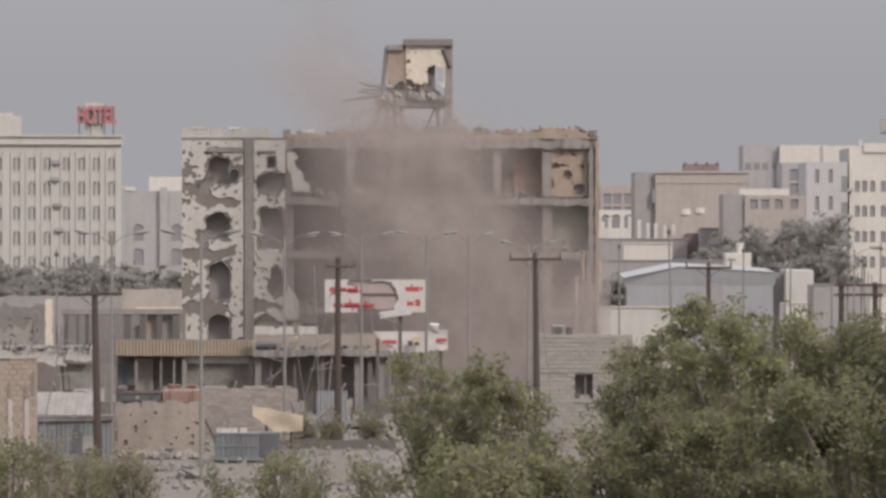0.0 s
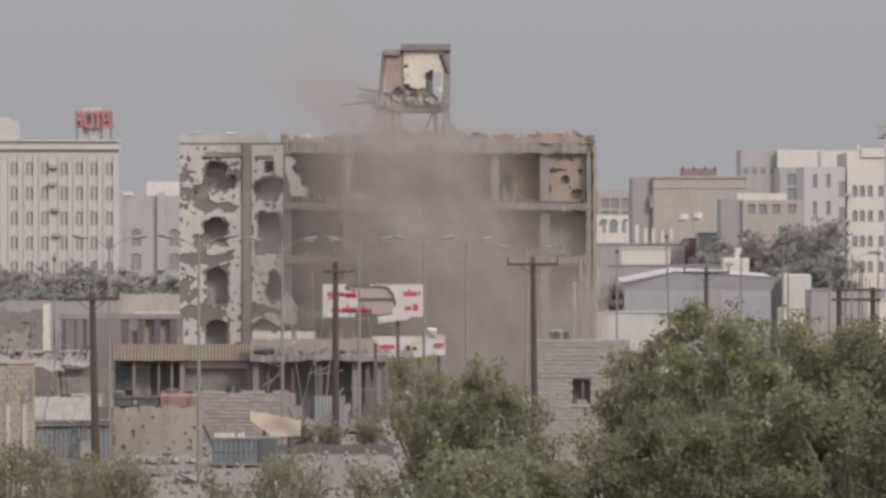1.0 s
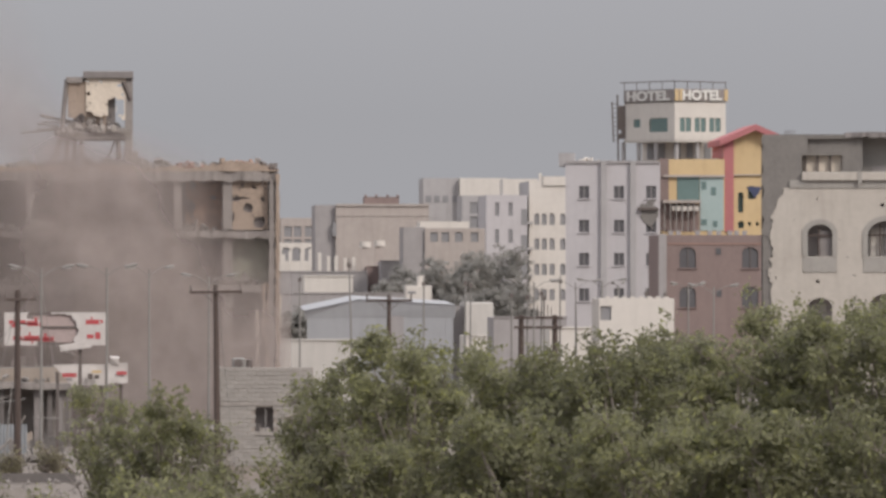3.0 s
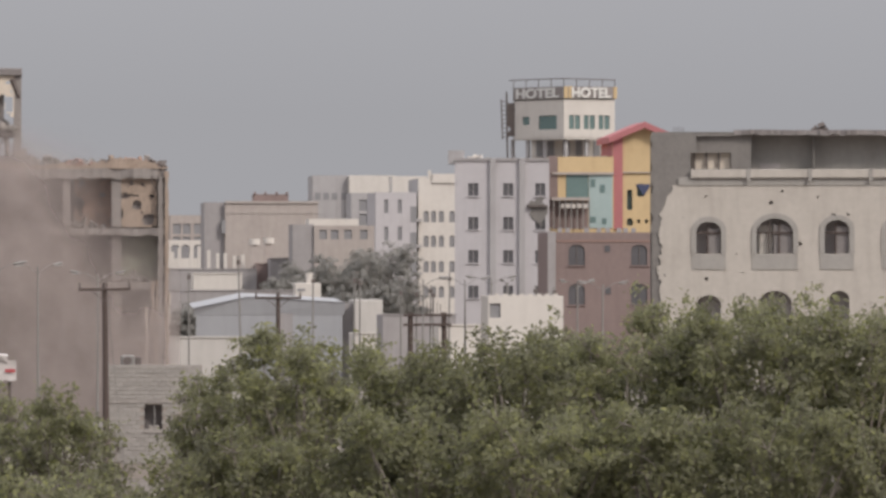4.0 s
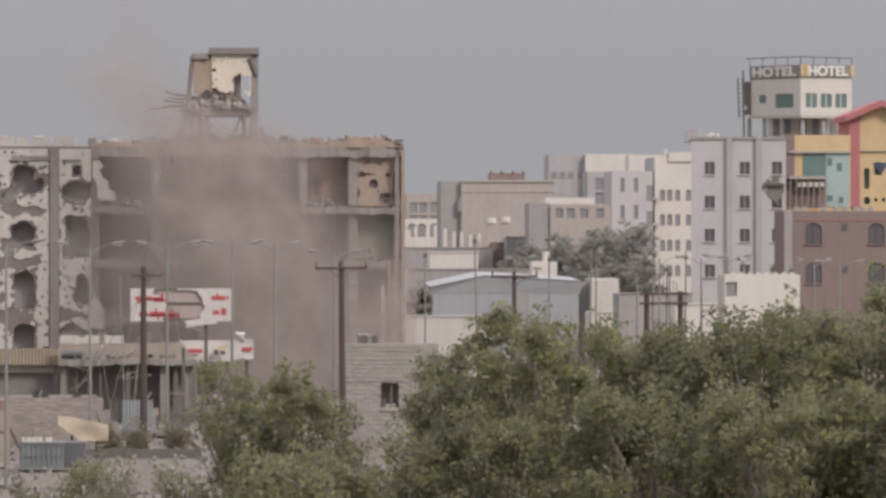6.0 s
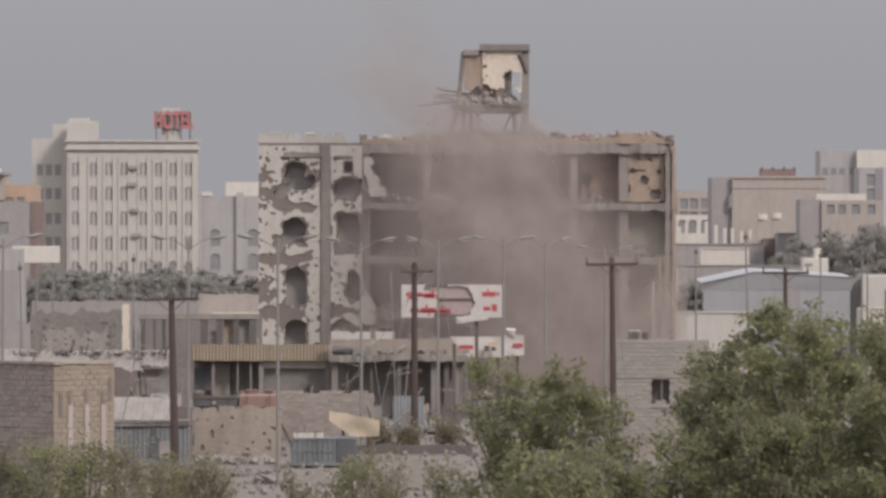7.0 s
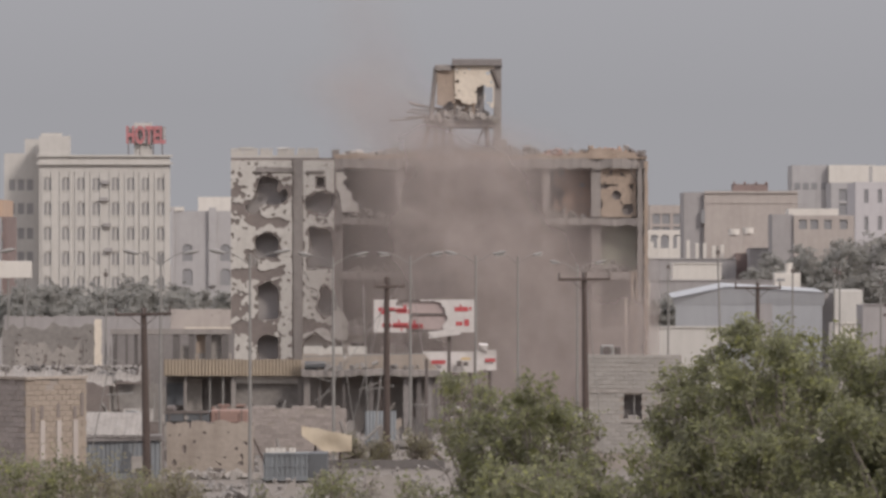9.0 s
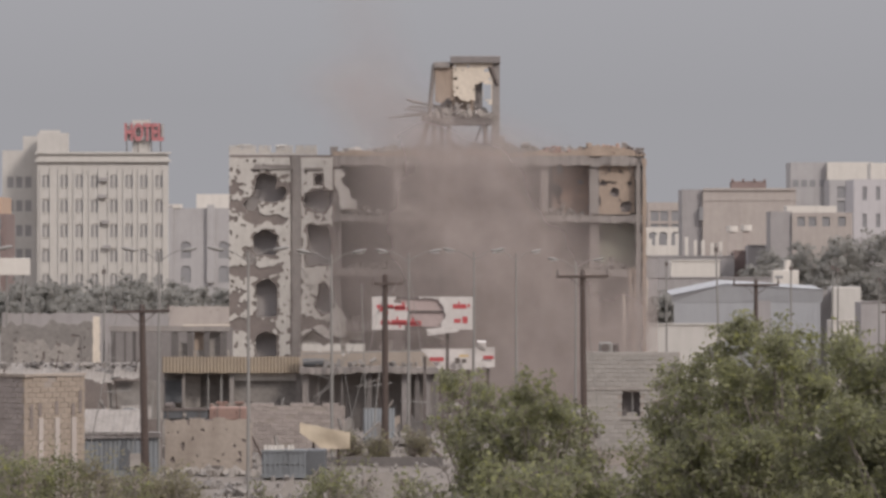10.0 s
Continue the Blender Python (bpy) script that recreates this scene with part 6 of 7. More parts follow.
for k, (x, dx, y0, y1) in enumerate(((-262, 6, 624, 596), (-170, -8, 626, 598), (-112, 14, 622, 604), (-24, -10, 624, 592), (12, 5, 626, 600), (56, 16, 622, 602), (108, -6, 630, 596), (150, 10, 640, 606))):
    part("bent_bar", rod((p.x(x), 0.9, p.z(y0)), (p.x(x + dx), 0.9, p.z(y1)), 0.04, 0.03, sides=5), ("steel", "wood", "rubble_pale")[k % 3], hall)
part("dark_junk", box(p.x(-226), p.x(-206), 0.2, 0.9, p.z(620), p.z(606), bevel=0.1, worn=0.1), "tarp", hall)
part("hanging_sheet", sheet(lambda x, z: 0.8 - abs(x - p.x(140)) * 0.7 + 0.5 * wob(x, z, 1.1, 4), p.x(112), p.x(168), p.z(690), p.z(645), 0.12, 0.04, ruffle=0.2), "rubble", hall).location.y = 0.8

# rounded steel tank lying under the torn roof
p = Plot(114, 264)
tk = thing("steel_tank", "grey rounded steel tank lying under a torn roof", "tank", p.m())
bm = bmesh.new()
bmesh.ops.create_cone(bm, cap_ends=True, segments=28, radius1=0.86, radius2=0.86, depth=3.0, matrix=Matrix.Translation((p.x(144), 1.6, 0.95)) @ Matrix.Rotation(radians(90), 4, "X"))
part("shell", bm, "steel", tk)
bm = bmesh.new()
bmesh.ops.create_cone(bm, cap_ends=True, segments=28, radius1=0.9, radius2=0.9, depth=0.08, matrix=Matrix.Translation((p.x(144), 0.12, 0.95)) @ Matrix.Rotation(radians(90), 4, "X"))
part("end_rim", bm, "corr_blue", tk)
part("manhole", rod((p.x(144), 0.0, 1.05), (p.x(144), 0.08, 1.05), 0.24, sides=14), "dark_metal", tk)
for x in (128, 158):
    part("saddle", box(p.x(x), p.x(x + 6), 0.4, 2.8, 0, 0.45), "rubble", tk)

# concrete frame behind
p = Plot(108, 305)
fr = thing("open_concrete_frame", "burnt open concrete frame with pale panels behind", "building", p.m())
part("top_beam", box(0, p.x(322), 0, 0.4, p.z(557), p.z(547), worn=0.03), "concrete", fr)
for x, w in ((112, 8), (135, 4), (150, 6), (166, 5), (195, 5), (219, 12), (247, 11), (277, 10), (305, 12)):
    part("column", box(p.x(x), p.x(x + w), 0.05, 0.4, 0, p.z(557), worn=0.03), "burnt", fr)
for x0, x1, y0, y1, mt in ((232, 247, 577, 610, "rubble_pale"), (259, 277, 556, 612, "tan_plaster"), (287, 305, 556, 612, "rubble_pale"), (240, 322, 545, 551, "cream_plaster"), (232, 322, 590, 612, "rubble_pale")):
    part("wall_panel", box(p.x(x0), p.x(x1), 0.45 + 0.003 * (x0 % 5), 0.6, p.z(y1), p.z(y0), worn=0.03), mt, fr)
part("rear_wall", box(0, p.x(322), 4, 4.2, 0, p.z(552)), "sooty", fr)

# forecourt canopy: tan ribbed fascia, then a bare deck with junk
p = Plot(203, 285)
cn = thing("ribbed_canopy", "long canopy with a tan ribbed metal fascia", "canopy", p.m())
part("fascia", corrugated(0, p.x(447), p.z(630), p.z(601), 0.19, 0.06, torn=0.06, seed=8), "corr_tan", cn)
part("deck", box(0, p.x(447), 0.1, 5, p.z(612), p.z(606)), "concrete", cn)
part("soffit", box(0, p.x(447), 0.12, 5, p.z(631), p.z(627)), "sooty", cn)
for x, w, mt in ((238, 5, "concrete"), (283, 2.5, "steel"), (306, 3, "steel"), (322, 8, "concrete"), (440, 8, "concrete")):
    part("post", box(p.x(x), p.x(x + w), 0.3, 0.5, 0, p.z(630)), mt, cn)
part("rear_wall", box(0, p.x(447), 1.9, 2.1, 0, p.z(631)), "rubble", cn)
part("dark_tarp", sheet(lambda x, z: 0.3 + 0.5 * wob(x, z, 0.9, 12), p.x(206), p.x(238), p.z(684), p.z(644), 0.1, 0.05, ruffle=0.15), "tarp", cn).location.y = 1.2
part("pale_wall", sheet(lambda x, z: 0.5 + 0.7 * wob(x, z, 1.0, 2), p.x(238), p.x(268), 0, p.z(636), 0.1, 0.2), "rubble_pale", cn).location.y = 1.4
part("torn_edge", sheet(lambda x, z: 0.34 + 0.5 * wob(x, z, 1.4, 6) , p.x(328), p.x(446), p.z(644), p.z(630), 0.07, 0.1), "plaster", cn).location.y = 0.55
part("pocked_wall", sheet(lambda x, z: 0.26 - 0.5 * noise.noise((x * 3, z * 3, 4)), p.x(330), p.x(442), 0, p.z(640), 0.1, 0.15), "rubble", cn).location.y = 0.8
part("pocked_wall_core", box(p.x(330), p.x(442), 0.96, 1.1, 0, p.z(642)), "sooty", cn)

p = Plot(447, 283)
dk = thing("wrecked_forecourt_deck", "wrecked concrete forecourt deck with debris on top", "canopy", p.m())
part("deck", ragged_slab(p.z(618), 0.35, 0, p.x(692), 0.0, 6, 11.0), "concrete", dk)
part("deck_edge", sheet(lambda x, z: 0.28 + 0.45 * wob(x, z, 1.5, 9), 0, p.x(690), p.z(628), p.z(592), 0.09, 0.15), "tan_wall", dk).location.y = 1.2
part("rear_edge", sheet(lambda x, z: 0.22 + 0.45 * wob(x, z, 1.2, 19), 0, p.x(560), p.z(616), p.z(580), 0.09, 0.15), "plaster", dk).location.y = 3.2
for x, w, mt in ((452, 9, "concrete"), (478, 3, "steel"), (520, 4, "burnt"), (566, 8, "burnt"), (594, 6, "burnt"), (628, 14, "sooty"), (651, 8, "burnt"), (664, 13, "sooty"), (682, 6, "burnt")):
    part("post", box(p.x(x), p.x(x + w), 0.4, 0.8, 0, p.z(628), worn=0.05), mt, dk)
part("rear_wall", box(0, p.x(692), 2.0, 2.2, 0, p.z(630)), "concrete", dk)
heap = chunks(p.x(565), 1.5, 7, 2.5, 0.55, 60, 0.32, 21)
bmesh.ops.translate(heap, verts=heap.verts, vec=(0, 0, p.z(618)))
tagged(part("debris", heap, "rubble", dk), kind="stuff")
for xa, ya, xb, yb in ((450, 596, 690, 590), (452, 610, 505, 606), (500, 640, 455, 628), (470, 675, 500, 655), (548, 655, 590, 640)):
    part("bent_rail", rod((p.x(xa), 0.1, p.z(ya)), (p.x(xb), 0.1, p.z(yb)), 0.035, sides=5), "steel", dk)
part("black_drum", rod((p.x(452), 0.6, p.z(612)), (p.x(488), 0.6, p.z(612)), 0.22, sides=10), "tarp", dk)

# billboard with torn white sheet and red lettering bars
p = Plot(575, 262)
bx, bz = p.x, p.z
bb = thing("torn_billboard", "torn white billboard with faded red lettering", "billboard", p.m())


def board(x, z):
    f = min(oval(x, z, bx(670), bz(522), 1.0, 0.75), oval(x, z, bx(640), bz(500), 0.6, 0.3), oval(x, z, bx(662), bz(548), 0.7, 0.25))
    return f + 0.22 * wob(x, z, 1.3, 3)


part("sheet", sheet(board, 0, bx(753), bz(553), bz(495), 0.07, 0.05), "sign_white", bb)
part("back_sheet", box(bx(625), bx(708), 0.12, 0.16, bz(548), bz(500), worn=0.03), "sign_pink", bb)
for xa, xb, y in ((575, 753, 497), (600, 740, 521), (575, 690, 551)):
    part("rail", box(bx(xa), bx(xb), 0.06, 0.12, bz(y + 1.5), bz(y - 1.5)), "dark_metal", bb)
for x, y0, y1, w in ((595, 496, 700, 0.16), (708, 510, 700, 0.18), (641, 496, 556, 0.08), (684, 500, 551, 0.06)):
    part("post", box(bx(x) - w / 2, bx(x) + w / 2, 0.17, 0.17 + w, 0 if y1 == 700 else bz(y1), bz(y0)), "dark_metal", bb)
for xa, xb, ya, yb in ((583, 613, 509, 516), (615, 634, 510, 519), (590, 606, 537, 544), (609, 636, 536, 545), (640, 662, 538, 546), (718, 742, 508, 516), (720, 732, 534, 541), (735, 744, 530, 542), (588, 594, 516, 521), (628, 632, 504, 510), (727, 730, 503, 509), (618, 621, 530, 537), (600, 604, 520, 526), (636, 640, 512, 520), (645, 649, 532, 538), (622, 626, 546, 550), (744, 748, 508, 514), (596, 634, 513.5, 516), (592, 660, 541, 543.5)):
    part("lettering_bar", box(bx(xa), bx(xb), -0.012, -0.004, bz(yb), bz(ya)), "sign_red", bb)
m = part("torn_flap", box(0, bx(729) - bx(673) , -0.1, -0.06, -0.14, 0.14, worn=0.05), "sign_white", bb)
m.location = (bx(673), 0, bz(559))
m.rotation_euler.y = radians(-9)
p = Plot(660, 266)
s2 = thing("fallen_shop_sign", "buckled white shop sign with red and dark marks", "sign", p.m())
part("sheet", sheet(lambda x, z: min(x - (p.z(587) - z) * 0.9 + 0.05 * wob(x, z, 2, 1), z - p.z(624) + 0.05 * wob(x, z, 3, 2)), 0, p.x(752), p.z(624), p.z(587), 0.07, 0.06, ruffle=0.15), "sign_white", s2)
part("sheet", sheet(lambda x, z: z - p.z(620) + 0.2 * wob(x, z, 2.3, 2), p.x(757), p.x(792), p.z(628), p.z(584), 0.07, 0.06, ruffle=0.2), "sign_white", s2).location.y = -0.2
part("torn_top", box(p.x(762), p.x(775), -0.3, 0.1, p.z(588), p.z(574), worn=0.08), "sign_white", s2)
for xa, xb, ya, yb, mt in ((677, 702, 602, 609, "sign_red"), (772, 790, 599, 605, "sign_red"), (722, 730, 603, 613, "dark_metal"), (734, 742, 605, 612, "dark_metal"), (729, 746, 597, 602, "yellow")):
    part("mark", box(p.x(xa), p.x(xb), -0.29, -0.28, p.z(yb), p.z(ya)), mt, s2)
for x in (668, 700, 745, 780):
    part("post", box(p.x(x) - 0.08, p.x(x) + 0.08, 0.1, 0.25, 0, p.z(600)), "dark_metal", s2)

# walls, sheds and heaps nearer to the eye
p = Plot(345, 252)
w1_ = thing("pocked_block_wall", "grey-brown block wall with blocks knocked out", "wall", p.m(), "ruined yard walls")
coursed(w1_, 0, p.x(527), 0, p.z(683), "dusky_block", seed=17, rough_top=0.45, lose=0.03)
part("mortar_core", box(0.03, p.x(525), 0.03, 0.2, 0, p.z(688)), "mortar", w1_)
rb = thing("red_brick_wall", "broken stretch of dull red brick wall", "wall", Plot(288, 247).m(), "ruined yard walls")
rbp = Plot(288, 247)
coursed(rb, 0, rbp.x(348), 0, rbp.z(680), "brick_red", bw=0.3, bh=0.13, seed=8, rough_top=0.4, limit=120)
part("core", box(0.02, rbp.x(347), 0.1, 0.25, 0, rbp.z(684)), "mortar", rb)
tw_, p = wall_piece("tan_pocked_wall", "tan rendered wall riddled with bullet holes", 208, 362, 703, 228, "tan_wall", seed=11.0, top=0.16, pocks=0.2, step=0.07)
part("drain_hole", box(p.x(288), p.x(308), -0.05, -0.01, p.z(806), p.z(794)), "dark_metal", tw_)
heap = chunks(p.x(285), -0.8, 4.4, 1.4, 0.35, 60, 0.35, 14)
tagged(part("fallen_blocks", heap, "rubble_pale", tw_), kind="stuff")
wp_ = Plot(205, 240)
wr_ = thing("wrecked_lorry_bed", "burnt dark lorry bed with a rusty tail standing in the yard", "wreck", wp_.m())
part("bed", box(0, wp_.x(284), 0, 1.8, wp_.z(712), wp_.z(694), bevel=0.04, worn=0.04), "tarp", wr_)
part("side_rail", box(-0.03, wp_.x(284), -0.05, 0.0, wp_.z(697), wp_.z(692), worn=0.02), "dark_metal", wr_)
part("cab_back", box(0.02, wp_.x(222), 0.1, 1.7, wp_.z(694), wp_.z(684), bevel=0.08, worn=0.05), "dark_metal", wr_)
part("tail", box(wp_.x(286), wp_.x(352), 0.1, 1.6, wp_.z(714), wp_.z(691), bevel=0.05, worn=0.07), "brick_red", wr_, "rusted reddish tail of the lorry")
part("lamp_bracket", rod((wp_.x(243), -0.1, wp_.z(704)), (wp_.x(243), 0.0, wp_.z(704)), 0.09, sides=10), "rubble_pale", wr_)
for x in (212, 240, 268, 300, 340):
    part("stake", box(wp_.x(x), wp_.x(x + 2), -0.08, -0.05, wp_.z(712), wp_.z(690)), "dark_metal", wr_)
for x in (218, 270, 335):
    part("wheel", rod((wp_.x(x), 0.1, 0.45), (wp_.x(x), 0.4, 0.45), 0.45, sides=16), "burnt", wr_)
part("chassis", box(0.1, wp_.x(350), 0.5, 1.2, 0.4, wp_.z(712)), "dark_metal", wr_)

p = Plot(58, 224)
cs = thing("sheet_metal_shack", "ribbed grey-blue metal shack with a pale roof", "shed", p.m())
part("front_wall", corrugated(0, p.x(196), 0, p.z(741), 0.2, 0.05, torn=0.0, seed=3), "corr_blue", cs)
part("roof_sheet", corrugated(-0.1, p.x(170), p.z(738), p.z(697), 0.24, 0.05, lean=2.2, torn=0.25, seed=5), "corr_pale", cs).location.y = 2.0
part("roof_edge", box(-0.1, p.x(200), -0.15, 0.5, p.z(746), p.z(737), worn=0.08), "sooty", cs)
part("rear_wall", box(0, p.x(196), 2.8, 3.0, 0, p.z(715)), "infill", cs)
part("tear", sheet(lambda x, z: 0.28 - abs(x - p.x(135)) - 0.2 * abs(z - p.z(785)) + 0.2 * wob(x, z, 2, 5), p.x(112), p.x(158), p.z(800), p.z(750), 0.07, 0.02), "tarp", cs).location.y = -0.05
part("hanging_rag", sheet(lambda x, z: 0.2 + 0.5 * wob(x, z, 2.2, 6), p.x(146), p.x(172), p.z(802), p.z(772), 0.07, 0.04, ruffle=0.1), "rubble_pale", cs).location.y = -0.12

p = Plot(380, 222)
ct = thing("cargo_container", "small grey-blue ribbed cargo container", "container", p.m())
part("body", box(0, p.x(458), 0.02, 2.4, p.z(812), p.z(768), bevel=0.03), "corr_blue", ct)
for k in range(9):
    part("rib", box(p.x(383 + k * 9), p.x(386.5 + k * 9), -0.03, 0.02, p.z(810), p.z(771)), "corr_blue", ct)
part("rail", box(-0.03, p.x(460), -0.04, 0.02, p.z(770), p.z(766)), "corr_blue", ct)
part("rail", box(-0.03, p.x(460), -0.04, 0.02, p.z(791), p.z(788.5)), "corr_blue", ct)
part("rail", box(-0.03, p.x(460), -0.04, 0.02, p.z(815), p.z(810)), "corr_blue", ct)
part("open_end", box(p.x(458), p.x(492), 0.3, 2.2, p.z(812), p.z(767), bevel=0.03), "tarp", ct)
for x in (384, 470):
    part("foot", box(p.x(x), p.x(x + 8), 0.3, 2.0, 0, p.z(812)), "rubble", ct)
for k in range(9):
    if k != 6:
        part("fence_board", box(p.x(383 + k * 6), p.x(387.5 + k * 6), 0.5, 0.54, p.z(768), p.z(758.5), worn=0.01), "far_white", ct)
ls = thing("leaning_cream_sheet", "bent cream metal sheet leaning on rubble", "metal sheet", Plot(447, 233).m())
lp = Plot(447, 233)
part("sheet", sheet(lambda x, z: min(lp.z(718) - 0.20 * x - z, z - lp.z(736) + x * 0.72 if x < lp.x(497) else 9, z - lp.z(764)) + 0.03 * wob(x, z, 2, 1), 0, lp.x(536), lp.z(770), lp.z(716), 0.06, 0.05, ruffle=0.25), "sheet_cream", ls)
part("prop", rod((lp.x(515), 0.3, 0), (lp.x(515), 0.15, lp.z(745)), 0.06, sides=5), "wood", ls)
part("prop", rod((lp.x(470), 0.6, 0), (lp.x(472), 0.15, lp.z(735)), 0.06, sides=5), "wood", ls)
wall_piece("dark_fence", "low dark grey yard fence", 490, 700, 771, 236, "burnt", seed=4.0, top=0.03, pocks=0.9, thick=0.1)
wall_piece("broken_white_wall", "broken whitewashed wall stump", 562, 640, 797, 202, "rubble_pale", seed=6.0, top=0.4, pocks=0.5)
wall_piece("broken_pale_stump", "pale broken masonry stump", 384, 436, 815, 206, "rubble_pale", seed=9.0, top=0.6, pocks=0.4)
wall_piece("far_compound_wall", "far brownish compound wall with dark openings", -80, 325, 520, 440, "mid_grey", seed=3.0, top=0.15, pocks=0.3, step=0.2)
wall_piece("far_compound_block", "pale far compound building", 215, 330, 508, 436, "far_tan", seed=13.0, top=0.1, pocks=0.3, step=0.2)
wall_piece("grey_yard_wall", "ragged grey yard wall", -290, -70, 560, 330, "mid_grey", seed=15.0, top=0.4, pocks=0.3, step=0.16)

# heaps and scattered debris over the yard
for k, (x, d, w, h, n, s, mt) in enumerate(((300, 262, 5.0, 0.9, 70, 0.4, "rubble"), (600, 262, 6.0, 0.8, 80, 0.4, "rubble"), (60, 262, 5.0, 0.8, 70, 0.4, "rubble_pale"), (420, 240, 4.0, 0.8, 60, 0.35, "rubble"),
                                            (250, 214, 3.6, 0.4, 60, 0.3, "rubble"), (590, 206, 2.6, 0.5, 50, 0.3, "rubble_pale"), (350, 208, 2.0, 0.5, 40, 0.3, "rubble"), (-60, 285, 7.0, 1.0, 90, 0.45, "rubble_pale"), (800, 300, 14, 1.4, 160, 0.5, "rubble"))):
    ob = thing("rubble_heap", "heap of broken concrete and blocks on sandy ground", "rubble", pose(mx(x, d), d, 0), "rubble heaps")
    tagged(part("broken_masonry", chunks(0, 0, w, 2.2, h, n, s, 40 + k), mt, ob), kind="stuff")
bm = bmesh.new()
r = random.Random(77)
for _ in range(1800):
    d = r.uniform(196, 312)
    x = mx(r.uniform(-300, 760), d)
    s = r.uniform(0.06, 0.32)
    bmesh.ops.create_cube(bm, size=1, matrix=Matrix.LocRotScale((x, d, s * 0.2), Euler((r.uniform(0, 3), r.uniform(0, 3), r.uniform(0, 3))), (s, s * 0.7, s * 0.5)))
me = bpy.data.meshes.new("scattered_debris")
bm.to_mesh(me)
bm.free()
me.materials.append(M["rubble"])
tagged(new("scattered_debris", me), "small broken pieces scattered over the yard", "debris", kind="stuff")

# bent bars, beams and torn sheets over the wrecked yard
for k in range(46):
    d = r.uniform(232, 300)
    x = mx(r.uniform(-60, 700), d)
    h0 = r.uniform(0.0, 0.6)
    ob = thing("broken_beam", "splintered beam lying in the rubble", "beam", pose(x, d, 0), "broken beams in the yard")
    a_ = Vector((0, 0, h0))
    b_ = a_ + Vector((r.uniform(-1.6, 1.6), r.uniform(-0.4, 0.4), r.uniform(0.2, 1.6)))
    part("beam", rod(a_ - Vector((0, 0, 0.3)), b_, r.uniform(0.04, 0.1), sides=4), r.choice(("rubble", "wood", "steel", "rubble_pale")), ob)
for k in range(22):
    d = r.uniform(226, 300)
    x = mx(r.uniform(-100, 660), d)
    w = r.uniform(0.8, 2.2)
    h = r.uniform(0.7, 1.9)
    sd = r.uniform(0, 50)
    ob = thing("torn_wall_stump", "jagged stump of a broken plastered wall", "wall", pose(x, d, 0, 0, 0, r.uniform(-25, 25)), "wall stumps in the yard")
    part("stump", sheet(lambda a, b, w=w, h=h, sd=sd: min(h * 0.65 - b + 0.9 * wob(a, 0, 0.9, sd) + 0.3 * wob(a, b, 2.5, sd), 0.5 * w - abs(a) + 0.2 * wob(a, b, 1.5, sd + 3)), -w / 2, w / 2, 0, h * 1.4, 0.12, 0.2), r.choice(("rubble", "rubble_pale", "tan_wall", "concrete")), ob)
for k, (x, d, y, w, h) in enumerate(((20, 268, 655, 1.4, 1.2), (130, 266, 660, 1.6, 1.4), (230, 262, 690, 2.0, 1.2), (560, 262, 690, 1.6, 1.4), (-120, 262, 655, 1.6, 0.8))):
    ob = thing("fallen_roof_sheet", "crumpled rusty corrugated sheet on rubble", "metal sheet", pose(mx(x, d), d, 0, 0, 0, r.uniform(-20, 20)), "fallen roof sheets")
    part("sheet", corrugated(0, w, 0.02, h + 0.5, 0.18, 0.05, lean=r.uniform(0.4, 1.2), torn=0.3, seed=k * 3.3), r.choice(("corr_pale", "corr_blue", "corr_tan")), ob)

for k in range(26):
    d = r.uniform(250, 304)
    x = mx(r.uniform(-40, 720), d)
    h = r.uniform(1.6, 4.6)
    ob = thing("leaning_post", "thin leaning post standing alone in the rubble", "post", pose(x, d, 0, r.uniform(-4, 4), r.uniform(-9, 9), 0), "leaning posts in the yard")
    part("shaft", rod((0, 0, -0.2), (0, 0, h), r.uniform(0.03, 0.07), 0.03, sides=6), r.choice(("steel", "wood", "rubble_pale", "dark_metal")), ob)
    if k % 3 == 0:
        part("cross_piece", rod((-r.uniform(0.3, 0.9), -0.05, h * 0.85), (r.uniform(0.3, 0.9), -0.05, h * r.uniform(0.78, 0.95)), 0.03, sides=5), "steel", ob)

# concrete-block hut with a small window and a roof unit
p = Plot(950, 236)
hut = thing("concrete_block_hut", "grey concrete-block hut with one small window", "building", p.m())
hx1, hz1 = p.x(1120), p.z(592)
win = (p.x(1017), p.x(1050), p.z(709), p.z(663))
coursed(hut, 0, hx1, 0.6, hz1, "block", seed=12, gaps=(win,), limit=300)
bm = bmesh.new()
for q in ((0.02, win[0], 0, hz1 - 0.03), (win[1], hx1 - 0.02, 0, hz1 - 0.03), (win[0], win[1], 0, win[2]), (win[0], win[1], win[3], hz1 - 0.03)):
    box(q[0], q[1], 0.024, 0.25, q[2], q[3], bm)
bmesh.ops.remove_doubles(bm, verts=bm.verts, dist=0.001)
part("mortar_core", bm, "mortar", hut)
part("window_recess", box(win[0] - 0.1, win[1] + 0.1, 0.7, 0.75, win[2] - 0.1, win[3] + 0.1), "sooty", hut)
part("window_bar", box(p.x(1035), p.x(1037), 0.15, 0.2, win[2], win[3]), "steel", hut)
part("window_ledge", box(win[0] - 0.05, win[1] + 0.05, -0.06, 0.1, win[2] - 0.1, win[2]), "rubble_pale", hut)
part("window_rag", box(p.x(1026), p.x(1044), 0.16, 0.24, win[2], win[2] + 0.22, worn=0.03), "rubble_pale", hut)
part("pale_band", box(-0.04, hx1, -0.03, -0.004, p.z(660), p.z(654)), "rubble_pale", hut)
part("side_wall", box(0, 0.2, 0.26, 5, 0, hz1 - 0.05), "block", hut)
